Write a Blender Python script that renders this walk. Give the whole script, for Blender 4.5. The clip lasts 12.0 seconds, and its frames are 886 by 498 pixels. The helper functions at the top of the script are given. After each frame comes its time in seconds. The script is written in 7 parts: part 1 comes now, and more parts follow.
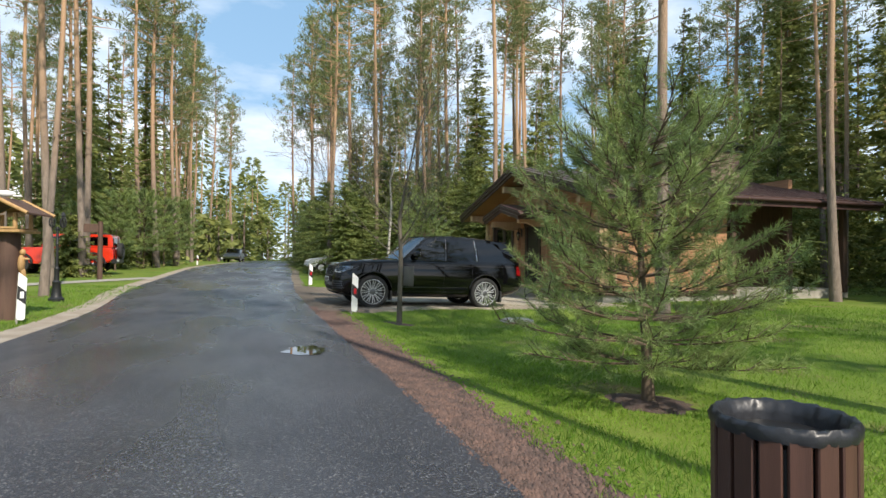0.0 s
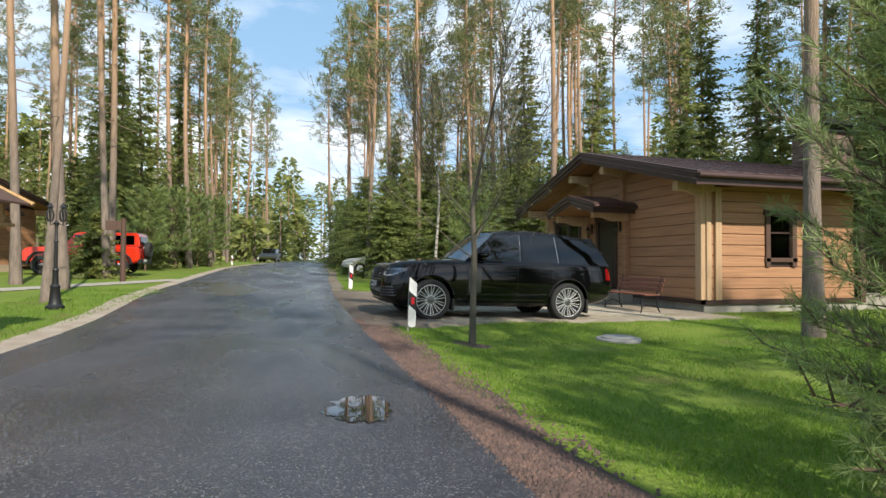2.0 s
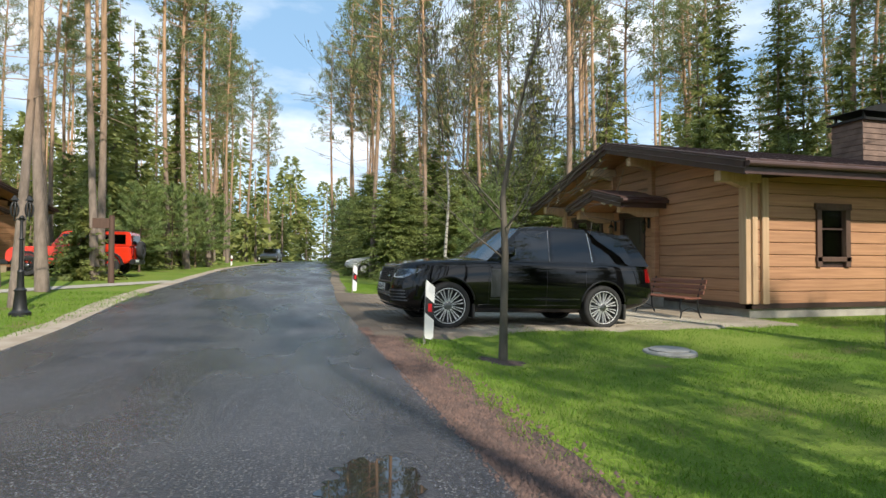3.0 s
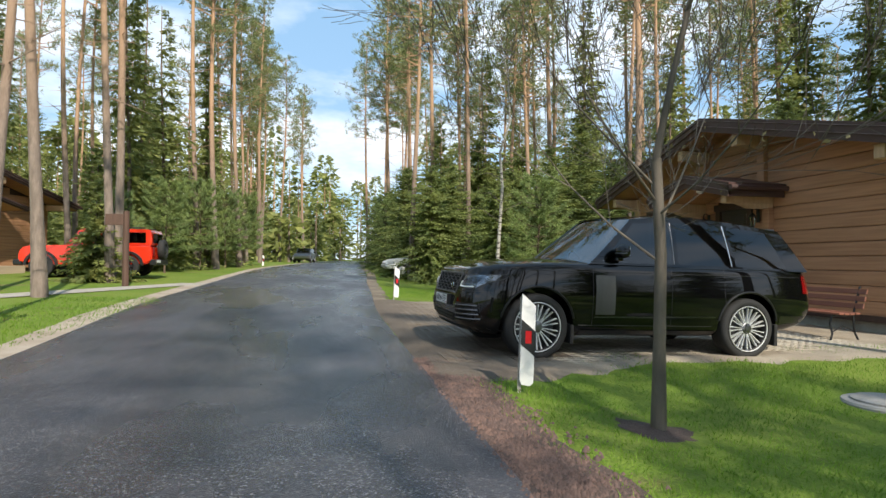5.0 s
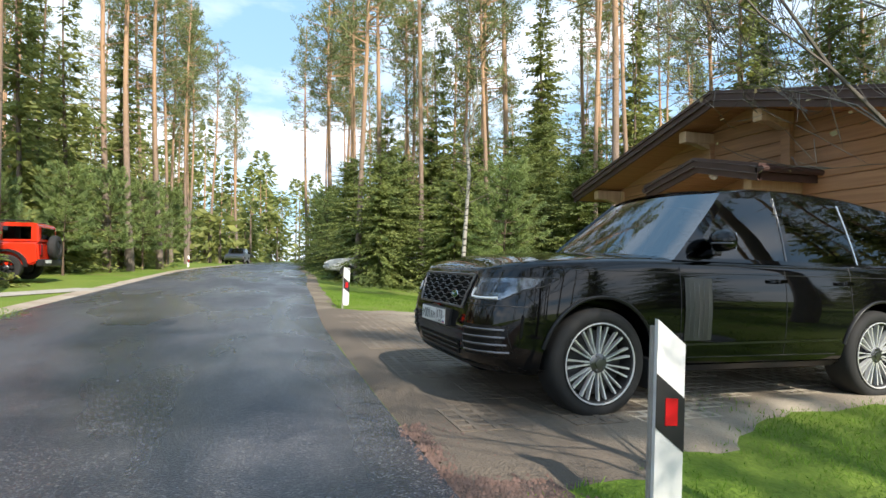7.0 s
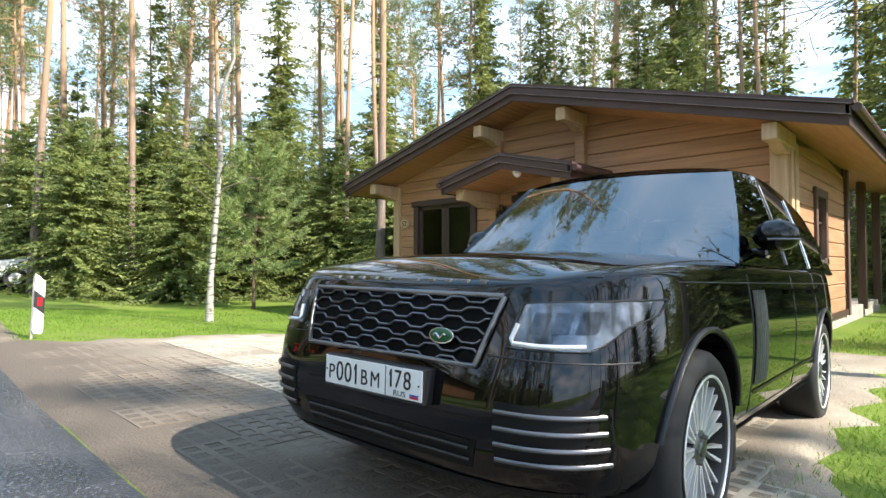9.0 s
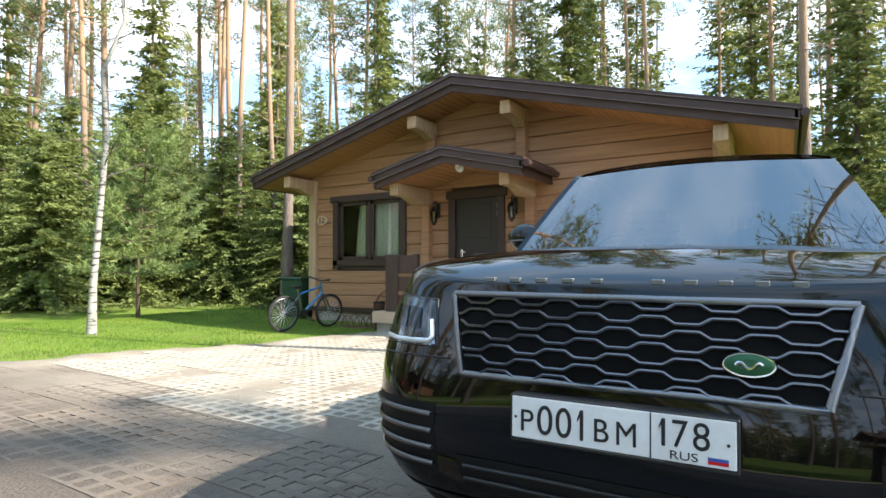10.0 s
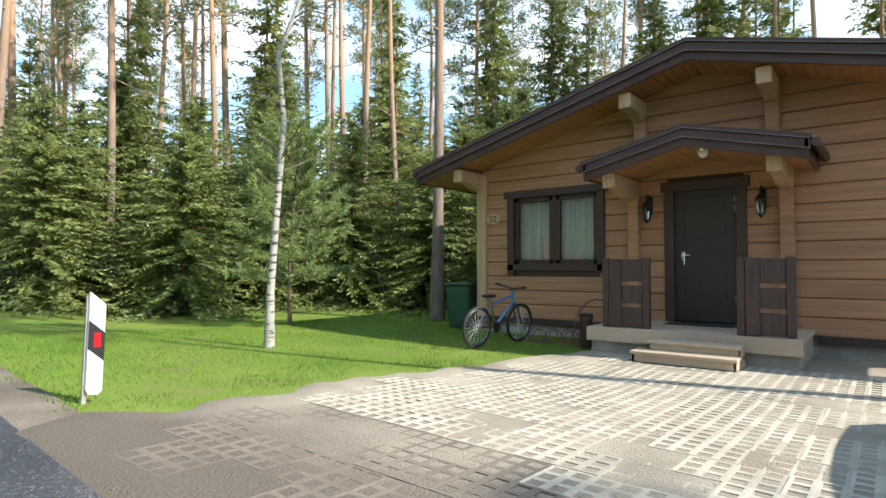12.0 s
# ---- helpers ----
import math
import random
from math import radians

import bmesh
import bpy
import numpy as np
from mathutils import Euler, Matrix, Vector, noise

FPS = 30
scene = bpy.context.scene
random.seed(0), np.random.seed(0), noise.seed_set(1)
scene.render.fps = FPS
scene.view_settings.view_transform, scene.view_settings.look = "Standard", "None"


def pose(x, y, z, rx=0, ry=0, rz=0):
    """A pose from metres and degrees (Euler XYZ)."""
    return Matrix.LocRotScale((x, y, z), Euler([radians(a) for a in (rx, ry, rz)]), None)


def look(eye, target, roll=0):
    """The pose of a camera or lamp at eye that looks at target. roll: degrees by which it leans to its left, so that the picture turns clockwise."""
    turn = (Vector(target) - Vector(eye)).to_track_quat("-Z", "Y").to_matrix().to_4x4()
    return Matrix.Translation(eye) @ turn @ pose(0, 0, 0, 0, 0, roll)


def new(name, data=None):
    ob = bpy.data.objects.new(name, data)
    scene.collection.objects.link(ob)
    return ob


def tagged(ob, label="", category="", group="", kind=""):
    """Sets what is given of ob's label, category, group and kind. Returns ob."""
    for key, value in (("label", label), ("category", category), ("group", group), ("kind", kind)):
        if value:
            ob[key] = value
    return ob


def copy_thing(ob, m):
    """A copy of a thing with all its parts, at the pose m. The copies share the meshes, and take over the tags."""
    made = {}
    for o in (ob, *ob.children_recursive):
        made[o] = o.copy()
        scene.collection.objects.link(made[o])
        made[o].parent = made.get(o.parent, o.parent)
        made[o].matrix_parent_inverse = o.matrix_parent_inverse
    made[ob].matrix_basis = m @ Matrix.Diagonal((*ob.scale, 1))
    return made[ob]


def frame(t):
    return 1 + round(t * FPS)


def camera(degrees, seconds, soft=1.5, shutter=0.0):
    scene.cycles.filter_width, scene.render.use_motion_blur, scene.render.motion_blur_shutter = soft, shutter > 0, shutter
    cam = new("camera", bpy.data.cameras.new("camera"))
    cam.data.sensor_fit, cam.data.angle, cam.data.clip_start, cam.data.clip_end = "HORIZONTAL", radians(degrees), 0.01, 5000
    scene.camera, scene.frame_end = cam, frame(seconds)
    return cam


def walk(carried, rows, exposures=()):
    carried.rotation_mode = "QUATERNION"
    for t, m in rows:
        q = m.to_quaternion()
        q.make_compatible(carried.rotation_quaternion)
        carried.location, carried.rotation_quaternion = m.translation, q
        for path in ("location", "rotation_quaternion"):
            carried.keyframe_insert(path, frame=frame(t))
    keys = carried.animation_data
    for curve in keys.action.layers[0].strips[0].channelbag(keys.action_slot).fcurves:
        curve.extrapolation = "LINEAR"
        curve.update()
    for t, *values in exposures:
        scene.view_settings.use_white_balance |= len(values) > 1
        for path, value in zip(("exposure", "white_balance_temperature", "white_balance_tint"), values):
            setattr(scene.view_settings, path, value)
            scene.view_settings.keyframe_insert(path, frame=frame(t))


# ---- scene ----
cam = camera(76.3, 12.0)
METRES, EYE, TILT, LEAN, TURN = 16.5, 1.12, 0.0, 0.0, -18.5
ROWS = [
    (0.0, 0.0, 0.0, 0.0, -0.01, 1.28, -0.27),
    (0.5, -0.0115, 0.0418, -0.0007, 0.98, 1.29, -0.26),
    (1.0, -0.0236, 0.0806, 0.0002, 2.11, 1.3, -0.3),
    (1.5, -0.035, 0.1222, -0.0007, 2.52, 1.31, -0.28),
    (2.0, -0.0479, 0.1621, 0.0003, 3.42, 1.3, -0.31),
    (2.5, -0.0586, 0.2042, -0.0002, 3.61, 1.31, -0.28),
    (4.5, -0.105, 0.3651, 0.0017, 5.71, 1.28, -0.27),
    (5.0, -0.1178, 0.4017, 0.0023, 6.98, 1.28, -0.34),
    (5.5, -0.1271, 0.4425, 0.001, 7.17, 1.3, -0.18),
    (6.0, -0.138, 0.4833, 0.0015, 7.07, 1.26, -0.14),
    (6.5, -0.1501, 0.5227, 0.0004, 5.17, 1.32, -0.2),
    (8.5, -0.2044, 0.6783, -0.0022, -19.5, 1.73, -0.13),
    (9.0, -0.2196, 0.7144, 0.0005, -27.68, 1.72, -0.02),
    (9.5, -0.2338, 0.7517, -0.0009, -35.85, 1.85, 0.18),
    (10.0, -0.2499, 0.7899, -0.0001, -40.08, 1.79, 0.24),
    (10.5, -0.2626, 0.8287, 0.0005, -41.62, 1.85, 0.27),
    (11.0, -0.2744, 0.8703, 0.0015, -42.29, 1.74, 0.32),
    (11.5, -0.289, 0.9107, 0.0039, -41.47, 1.81, 0.26),
    (12.0, -0.3048, 0.9504, 0.006, -33.15, 1.81, 0.1),
]
EXPOSURES = [(0.0, 0.27, 6750, 11), (2.5, 0.32, 6750, 11), (6.5, 0.55, 6700, 11), (8.5, 1.28, 6600, 13), (10.2, 1.36, 6550, 13), (12.0, 0.97, 6400, 11)]
walk(cam, [(t, pose(0, 0, EYE, TILT, LEAN, TURN) @ pose(METRES * x, METRES * y, METRES * z, 90 + pitch, roll, yaw)) for t, x, y, z, yaw, pitch, roll in ROWS], EXPOSURES)

# ---- sky and sun ----
SUN_EL, SUN_AZ = radians(42), radians(165.3)
world = bpy.data.worlds.new("sky")
scene.world = world
world.use_nodes = True
wn, wl = world.node_tree.nodes, world.node_tree.links
wn.clear()
sky = wn.new("ShaderNodeTexSky")
sky.sky_type, sky.sun_disc = "NISHITA", False
sky.sun_elevation, sky.sun_rotation = SUN_EL, SUN_AZ
sky.air_density, sky.dust_density = 1.0, 0.6
wtc = wn.new("ShaderNodeTexCoord")
wmap = wn.new("ShaderNodeMapping")
wmap.inputs["Scale"].default_value = (1.6, 1.6, 4.5)
wno = wn.new("ShaderNodeTexNoise")
wno.inputs["Scale"].default_value, wno.inputs["Detail"].default_value, wno.inputs["Roughness"].default_value = 1.7, 7, 0.55
wramp = wn.new("ShaderNodeMapRange")
wramp.inputs["From Min"].default_value, wramp.inputs["From Max"].default_value = 0.40, 0.68
wramp.inputs["To Min"].default_value = 0.08
wmix = wn.new("ShaderNodeMix")
wmix.data_type = "RGBA"
wmix.inputs["B"].default_value = (12.0, 12.4, 13.0, 1)
wbg, wout = wn.new("ShaderNodeBackground"), wn.new("ShaderNodeOutputWorld")
wbg.inputs["Strength"].default_value = 0.098
wl.new(wtc.outputs["Generated"], wmap.inputs["Vector"])
wl.new(wmap.outputs["Vector"], wno.inputs["Vector"])
wl.new(wno.outputs["Fac"], wramp.inputs["Value"])
wsep, wlow, wmul = wn.new("ShaderNodeSeparateXYZ"), wn.new("ShaderNodeMapRange"), wn.new("ShaderNodeMath")
wlow.inputs["From Min"].default_value, wlow.inputs["From Max"].default_value = 0.22, 0.65
wlow.inputs["To Min"].default_value, wlow.inputs["To Max"].default_value = 1.0, 0.4
wmul.operation = "MULTIPLY"
wl.new(wtc.outputs["Generated"], wsep.inputs["Vector"])
wl.new(wsep.outputs["Z"], wlow.inputs["Value"])
wl.new(wramp.outputs["Result"], wmul.inputs[0])
wl.new(wlow.outputs["Result"], wmul.inputs[1])
wl.new(wmul.outputs["Value"], wmix.inputs["Factor"])
whaze = wn.new("ShaderNodeMix")
whaze.data_type = "RGBA"
whaze.inputs["Factor"].default_value = 0.6
whaze.inputs["B"].default_value = (2.7, 5.9, 9.6, 1)
wl.new(sky.outputs["Color"], whaze.inputs["A"])
wl.new(whaze.outputs["Result"], wmix.inputs["A"])
wl.new(wmix.outputs["Result"], wbg.inputs["Color"])
wl.new(wbg.outputs["Background"], wout.inputs["Surface"])
sun = new("sun", bpy.data.lights.new("sun", "SUN"))
sun.data.energy, sun.data.angle, sun.data.color = 5.0, radians(0.55), (1.0, 0.93, 0.82)
sun.matrix_world = look((0.279 * 30, -1.07 * 30, 30), (0, 0, 0))
scene.view_settings.exposure = 0.0


# ---- materials ----
def material(name, color, rough=0.6, metal=0.0, vary=0.25, scale=6.0, fine=60.0, bump=0.15, dist=0.01, spec=0.5,
             second=None, random_amount=0.0, coat=0.0, stretch=(1, 1, 1), island=0.0):
    """A principled material with variation at two scales, relief and, where wanted, a random tone per object or island."""
    m = bpy.data.materials.new(name)
    m.use_nodes = True
    n, l = m.node_tree.nodes, m.node_tree.links
    p = n["Principled BSDF"]
    p.inputs["Roughness"].default_value, p.inputs["Metallic"].default_value = rough, metal
    p.inputs["Specular IOR Level"].default_value = spec
    p.inputs["Coat Weight"].default_value = coat
    p.inputs["Coat Roughness"].default_value = 0.03
    tc, mp = n.new("ShaderNodeTexCoord"), n.new("ShaderNodeMapping")
    mp.inputs["Scale"].default_value = stretch
    l.new(tc.outputs["Object"], mp.inputs["Vector"])
    big, small = n.new("ShaderNodeTexNoise"), n.new("ShaderNodeTexNoise")
    big.inputs["Scale"].default_value, big.inputs["Detail"].default_value = scale, 4
    small.inputs["Scale"].default_value, small.inputs["Detail"].default_value = fine, 3
    l.new(mp.outputs["Vector"], big.inputs["Vector"])
    l.new(mp.outputs["Vector"], small.inputs["Vector"])
    second = second or tuple(c * (1 - vary) for c in color)
    mix = n.new("ShaderNodeMix")
    mix.data_type = "RGBA"
    mix.inputs["A"].default_value, mix.inputs["B"].default_value = (*second, 1), (*color, 1)
    rng = n.new("ShaderNodeMapRange")
    rng.inputs["From Min"].default_value, rng.inputs["From Max"].default_value = 0.35, 0.65
    l.new(big.outputs["Fac"], rng.inputs["Value"])
    l.new(rng.outputs["Result"], mix.inputs["Factor"])
    hsv = n.new("ShaderNodeHueSaturation")
    val = n.new("ShaderNodeMath")
    val.operation = "MULTIPLY_ADD"
    l.new(small.outputs["Fac"], val.inputs[0])
    val.inputs[1].default_value, val.inputs[2].default_value = vary * 1.2, 1 - vary * 0.6
    last = val.outputs["Value"]
    if random_amount or island:
        src = n.new("ShaderNodeObjectInfo").outputs["Random"] if random_amount else n.new("ShaderNodeNewGeometry").outputs["Random Per Island"]
        add = n.new("ShaderNodeMath")
        add.operation = "MULTIPLY_ADD"
        add.inputs[1].default_value = random_amount or island
        l.new(src, add.inputs[0])
        l.new(last, add.inputs[2])
        last = add.outputs["Value"]
    l.new(last, hsv.inputs["Value"])
    l.new(mix.outputs["Result"], hsv.inputs["Color"])
    l.new(hsv.outputs["Color"], p.inputs["Base Color"])
    if bump:
        b = n.new("ShaderNodeBump")
        b.inputs["Strength"].default_value, b.inputs["Distance"].default_value = bump, dist
        l.new(small.outputs["Fac"], b.inputs["Height"])
        l.new(b.outputs["Normal"], p.inputs["Normal"])
    return m


def leafy(name, color, second, island=0.5, trans=0.3):
    """Foliage: light passes through the blades, tone differs from clump to clump."""
    m = material(name, color, 0.55, 0, 0.2, 1.2, 8, 0, second=second, island=island, spec=0.3)
    n, l = m.node_tree.nodes, m.node_tree.links
    p, out = n["Principled BSDF"], n["Material Output"]
    t = n.new("ShaderNodeBsdfTranslucent")
    mix = n.new("ShaderNodeMixShader")
    mix.inputs["Fac"].default_value = trans
    l.new(p.inputs["Base Color"].links[0].from_socket, t.inputs["Color"])
    l.new(p.outputs["BSDF"], mix.inputs[1])
    l.new(t.outputs["BSDF"], mix.inputs[2])
    l.new(mix.outputs["Shader"], out.inputs["Surface"])
    return m


def bark_material(name, low, high, blend, scale=9):
    """Bark that changes from a grey foot to a warm upper trunk over the height."""
    m = material(name, low, 0.9, 0, 0.35, scale, 40, 0.8, 0.03, stretch=(1, 1, 0.25))
    n, l = m.node_tree.nodes, m.node_tree.links
    hsv = [k for k in n if k.bl_idname == "ShaderNodeHueSaturation"][0]
    first = hsv.inputs["Color"].links[0].from_socket
    tc = [k for k in n if k.bl_idname == "ShaderNodeTexCoord"][0]
    sep, rng, mix = n.new("ShaderNodeSeparateXYZ"), n.new("ShaderNodeMapRange"), n.new("ShaderNodeMix")
    mix.data_type = "RGBA"
    rng.inputs["From Min"].default_value, rng.inputs["From Max"].default_value = blend
    mix.inputs["B"].default_value = (*high, 1)
    l.new(tc.outputs["Object"], sep.inputs["Vector"])
    l.new(sep.outputs["Z"], rng.inputs["Value"])
    l.new(rng.outputs["Result"], mix.inputs["Factor"])
    l.new(first, mix.inputs["A"])
    l.new(mix.outputs["Result"], hsv.inputs["Color"])
    return m


M = {}
M["timber"] = material("timber", (0.40, 0.212, 0.112), 0.6, 0, 0.22, 3, 30, 0.25, 0.004, second=(0.29, 0.148, 0.078), random_amount=0.12, stretch=(0.25, 0.25, 6))
M["timber_light"] = material("timber_light", (0.48, 0.33, 0.20), 0.6, 0, 0.2, 3, 30, 0.2, 0.004, second=(0.40, 0.265, 0.155), random_amount=0.1, stretch=(6, 6, 0.3))
M["soffit"] = material("soffit", (0.42, 0.21, 0.09), 0.55, 0, 0.2, 3, 30, 0.2, 0.004, second=(0.33, 0.16, 0.07), stretch=(0.3, 6, 6))
M["roof_brown"] = material("roof_brown", (0.07, 0.037, 0.033), 0.45, 0.0, 0.25, 2, 30, 0.1, 0.003)
M["glint_metal"] = material("glint_metal", (0.24, 0.19, 0.185), 0.4, 0.4, 0.3, 5, 40, 0)
M["dark_trim"] = material("dark_trim", (0.055, 0.03, 0.024), 0.5, 0, 0.25, 4, 30, 0.2, 0.003, stretch=(1, 6, 1))
M["rail_brown"] = material("rail_brown", (0.065, 0.038, 0.031), 0.55, 0, 0.3, 5, 40, 0.3, 0.004, stretch=(6, 6, 0.6))
M["door_brown"] = material("door_brown", (0.032, 0.025, 0.021), 0.5, 0, 0.15, 4, 40, 0.1, 0.002)
M["concrete"] = material("concrete", (0.37, 0.345, 0.295), 0.9, 0, 0.3, 3, 40, 0.4, 0.006)
M["deck"] = material("deck", (0.45, 0.35, 0.25), 0.7, 0, 0.2, 3, 40, 0.3, 0.004, random_amount=0.08, stretch=(1, 0.2, 1))
M["brick_soot"] = material("brick_soot", (0.22, 0.15, 0.12), 0.9, 0, 0.4, 3, 25, 0.5, 0.01)
M["paint_black"] = material("paint_black", (0.0025, 0.0025, 0.003), 0.3, 0, 0.1, 2, 40, 0, spec=0.0, coat=1.0)
M["black_plastic"] = material("black_plastic", (0.012, 0.012, 0.013), 0.45, 0, 0.2, 6, 80, 0.1, 0.001)
M["rubber"] = material("rubber", (0.02, 0.02, 0.02), 0.8, 0, 0.25, 8, 80, 0.2, 0.002)
M["alloy"] = material("alloy", (0.78, 0.79, 0.80), 0.32, 0.45, 0.1, 6, 80, 0)
M["vent_metal"] = material("vent_metal", (0.19, 0.19, 0.185), 0.45, 0.5, 0.1, 6, 80, 0)
M["chrome"] = material("chrome", (0.75, 0.76, 0.78), 0.12, 1.0, 0.05, 6, 80, 0)
M["satin"] = material("satin", (0.22, 0.22, 0.23), 0.35, 1.0, 0.1, 6, 80, 0)
M["white"] = material("white", (0.75, 0.75, 0.73), 0.5, 0, 0.12, 5, 50, 0.05, 0.001)
M["ink"] = material("ink", (0.015, 0.015, 0.016), 0.5, 0, 0.1, 6, 80, 0)
M["red_reflector"] = material("red_reflector", (0.55, 0.01, 0.015), 0.3, 0, 0.1, 6, 80, 0)
M["red_paint"] = material("red_paint", (0.62, 0.035, 0.012), 0.2, 0, 0.08, 3, 60, 0, coat=0.8)
M["grey_post"] = material("grey_post", (0.35, 0.33, 0.30), 0.7, 0, 0.25, 5, 50, 0.2, 0.002)
M["iron"] = material("iron", (0.02, 0.021, 0.022), 0.5, 0.3, 0.2, 6, 50, 0.1, 0.002)
M["wood_raw"] = material("wood_raw", (0.45, 0.27, 0.11), 0.65, 0, 0.25, 4, 40, 0.3, 0.004, stretch=(4, 4, 0.4))
M["log_dark"] = material("log_dark", (0.10, 0.055, 0.038), 0.75, 0, 0.3, 4, 40, 0.4, 0.006, stretch=(4, 4, 0.4))
M["bin_green"] = material("bin_green", (0.02, 0.07, 0.04), 0.45, 0, 0.2, 4, 50, 0.05, 0.002)
M["bench_wood"] = material("bench_wood", (0.2, 0.075, 0.045), 0.55, 0, 0.25, 4, 60, 0.2, 0.003, random_amount=0.12, stretch=(6, 0.5, 6))
M["dark_satin"] = material("dark_satin", (0.16, 0.16, 0.17), 0.3, 0.9, 0.1, 6, 80, 0)
M["curtain"] = material("curtain", (0.84, 0.83, 0.75), 0.9, 0, 0.1, 4, 50, 0.1, 0.003)
M["bag"] = material("bag", (0.015, 0.016, 0.02), 0.4, 0, 0.2, 6, 30, 0.4, 0.006)
M["bin_slat"] = material("bin_slat", (0.075, 0.035, 0.026), 0.5, 0, 0.25, 4, 60, 0.2, 0.003, random_amount=0.15, stretch=(6, 6, 0.5))
M["pine_bark"] = bark_material("pine_bark", (0.24, 0.19, 0.155), (0.44, 0.275, 0.165), (4.0, 11.0))
M["grey_bark"] = bark_material("grey_bark", (0.16, 0.125, 0.105), (0.26, 0.16, 0.10), (5.0, 16.0))
M["young_bark"] = material("young_bark", (0.13, 0.09, 0.06), 0.85, 0, 0.3, 12, 60, 0.6, 0.01)
M["smooth_bark"] = material("smooth_bark", (0.125, 0.105, 0.08), 0.75, 0, 0.3, 10, 60, 0.4, 0.006, stretch=(1, 1, 0.3))
M["pine_needle"] = leafy("pine_needle", (0.225, 0.245, 0.095), (0.135, 0.165, 0.07), trans=0.42)
M["young_needle"] = leafy("young_needle", (0.24, 0.30, 0.10), (0.13, 0.185, 0.075), trans=0.35)
M["spruce_needle"] = leafy("spruce_needle", (0.25, 0.262, 0.078), (0.118, 0.15, 0.05), trans=0.42)
M["bush_needle"] = leafy("bush_needle", (0.20, 0.232, 0.068), (0.085, 0.12, 0.04), trans=0.38)
M["spring_leaf"] = leafy("spring_leaf", (0.20, 0.23, 0.05), (0.14, 0.17, 0.04), trans=0.45)
M["bud_leaf"] = leafy("bud_leaf", (0.36, 0.27, 0.15), (0.24, 0.20, 0.08), trans=0.35)
M["grass_blade"] = leafy("grass_blade", (0.15, 0.25, 0.028), (0.085, 0.165, 0.017), trans=0.4)
M["stone"] = material("stone", (0.115, 0.07, 0.055), 0.85, 0, 0.3, 8, 50, 0.3, 0.004, second=(0.07, 0.047, 0.04), island=0.55)
M["manhole"] = material("manhole", (0.33, 0.32, 0.295), 0.9, 0, 0.25, 6, 50, 0.4, 0.004)


def thin_glass(name, tint, ior=1.55):
    """A thin pane: tinted light passes straight, the rest is mirrored by the angle of view."""
    m = bpy.data.materials.new(name)
    m.use_nodes = True
    n, l = m.node_tree.nodes, m.node_tree.links
    n.remove(n["Principled BSDF"])
    t, g, mix, fr = n.new("ShaderNodeBsdfTransparent"), n.new("ShaderNodeBsdfGlossy"), n.new("ShaderNodeMixShader"), n.new("ShaderNodeFresnel")
    t.inputs["Color"].default_value = (*tint, 1)
    g.inputs["Roughness"].default_value = 0.005
    fr.inputs["IOR"].default_value = ior
    l.new(fr.outputs["Fac"], mix.inputs["Fac"])
    l.new(t.outputs["BSDF"], mix.inputs[1])
    l.new(g.outputs["BSDF"], mix.inputs[2])
    l.new(mix.outputs["Shader"], n["Material Output"].inputs["Surface"])
    return m


M["glass"] = thin_glass("glass", (0.88, 0.92, 0.91))
M["tinted_glass"] = thin_glass("tinted_glass", (0.10, 0.11, 0.12), 1.7)
M["side_glass"] = thin_glass("side_glass", (0.16, 0.17, 0.18), 1.8)
M["screen_glass"] = thin_glass("screen_glass", (0.30, 0.37, 0.40), 3.2)


def ground_material():
    """Lawn by the houses, needle litter and moss under the trees, bare patches in both."""
    m = material("ground_cover", (0.10, 0.17, 0.02), 0.9, 0, 0.35, 0.45, 30, 0.8, 0.04, second=(0.15, 0.20, 0.035), spec=0.2)
    n, l = m.node_tree.nodes, m.node_tree.links
    hsv = [k for k in n if k.bl_idname == "ShaderNodeHueSaturation"][0]
    first = hsv.inputs["Color"].links[0].from_socket
    tc = [k for k in n if k.bl_idname == "ShaderNodeTexCoord"][0]
    patch, rng, mix = n.new("ShaderNodeTexNoise"), n.new("ShaderNodeMapRange"), n.new("ShaderNodeMix")
    patch.inputs["Scale"].default_value, patch.inputs["Detail"].default_value = 0.9, 6
    rng.inputs["From Min"].default_value, rng.inputs["From Max"].default_value = 0.58, 0.72
    mix.data_type = "RGBA"
    mix.inputs["B"].default_value = (0.17, 0.14, 0.06, 1)
    l.new(tc.outputs["Object"], patch.inputs["Vector"])
    l.new(patch.outputs["Fac"], rng.inputs["Value"])
    l.new(rng.outputs["Result"], mix.inputs["Factor"])
    l.new(first, mix.inputs["A"])
    l.new(mix.outputs["Result"], hsv.inputs["Color"])
    return m


M["ground"] = ground_material()
M["soil"] = material("soil", (0.25, 0.21, 0.158), 0.95, 0, 0.55, 1.1, 60, 1.0, 0.03, second=(0.125, 0.10, 0.075))
M["verge"] = material("verge", (0.36, 0.31, 0.25), 0.95, 0, 0.3, 2, 60, 0.5, 0.015, second=(0.26, 0.21, 0.16))
M["gravel_bed"] = material("gravel_bed", (0.105, 0.07, 0.056), 0.95, 0, 0.6, 3, 70, 1.0, 0.02, second=(0.06, 0.043, 0.036))


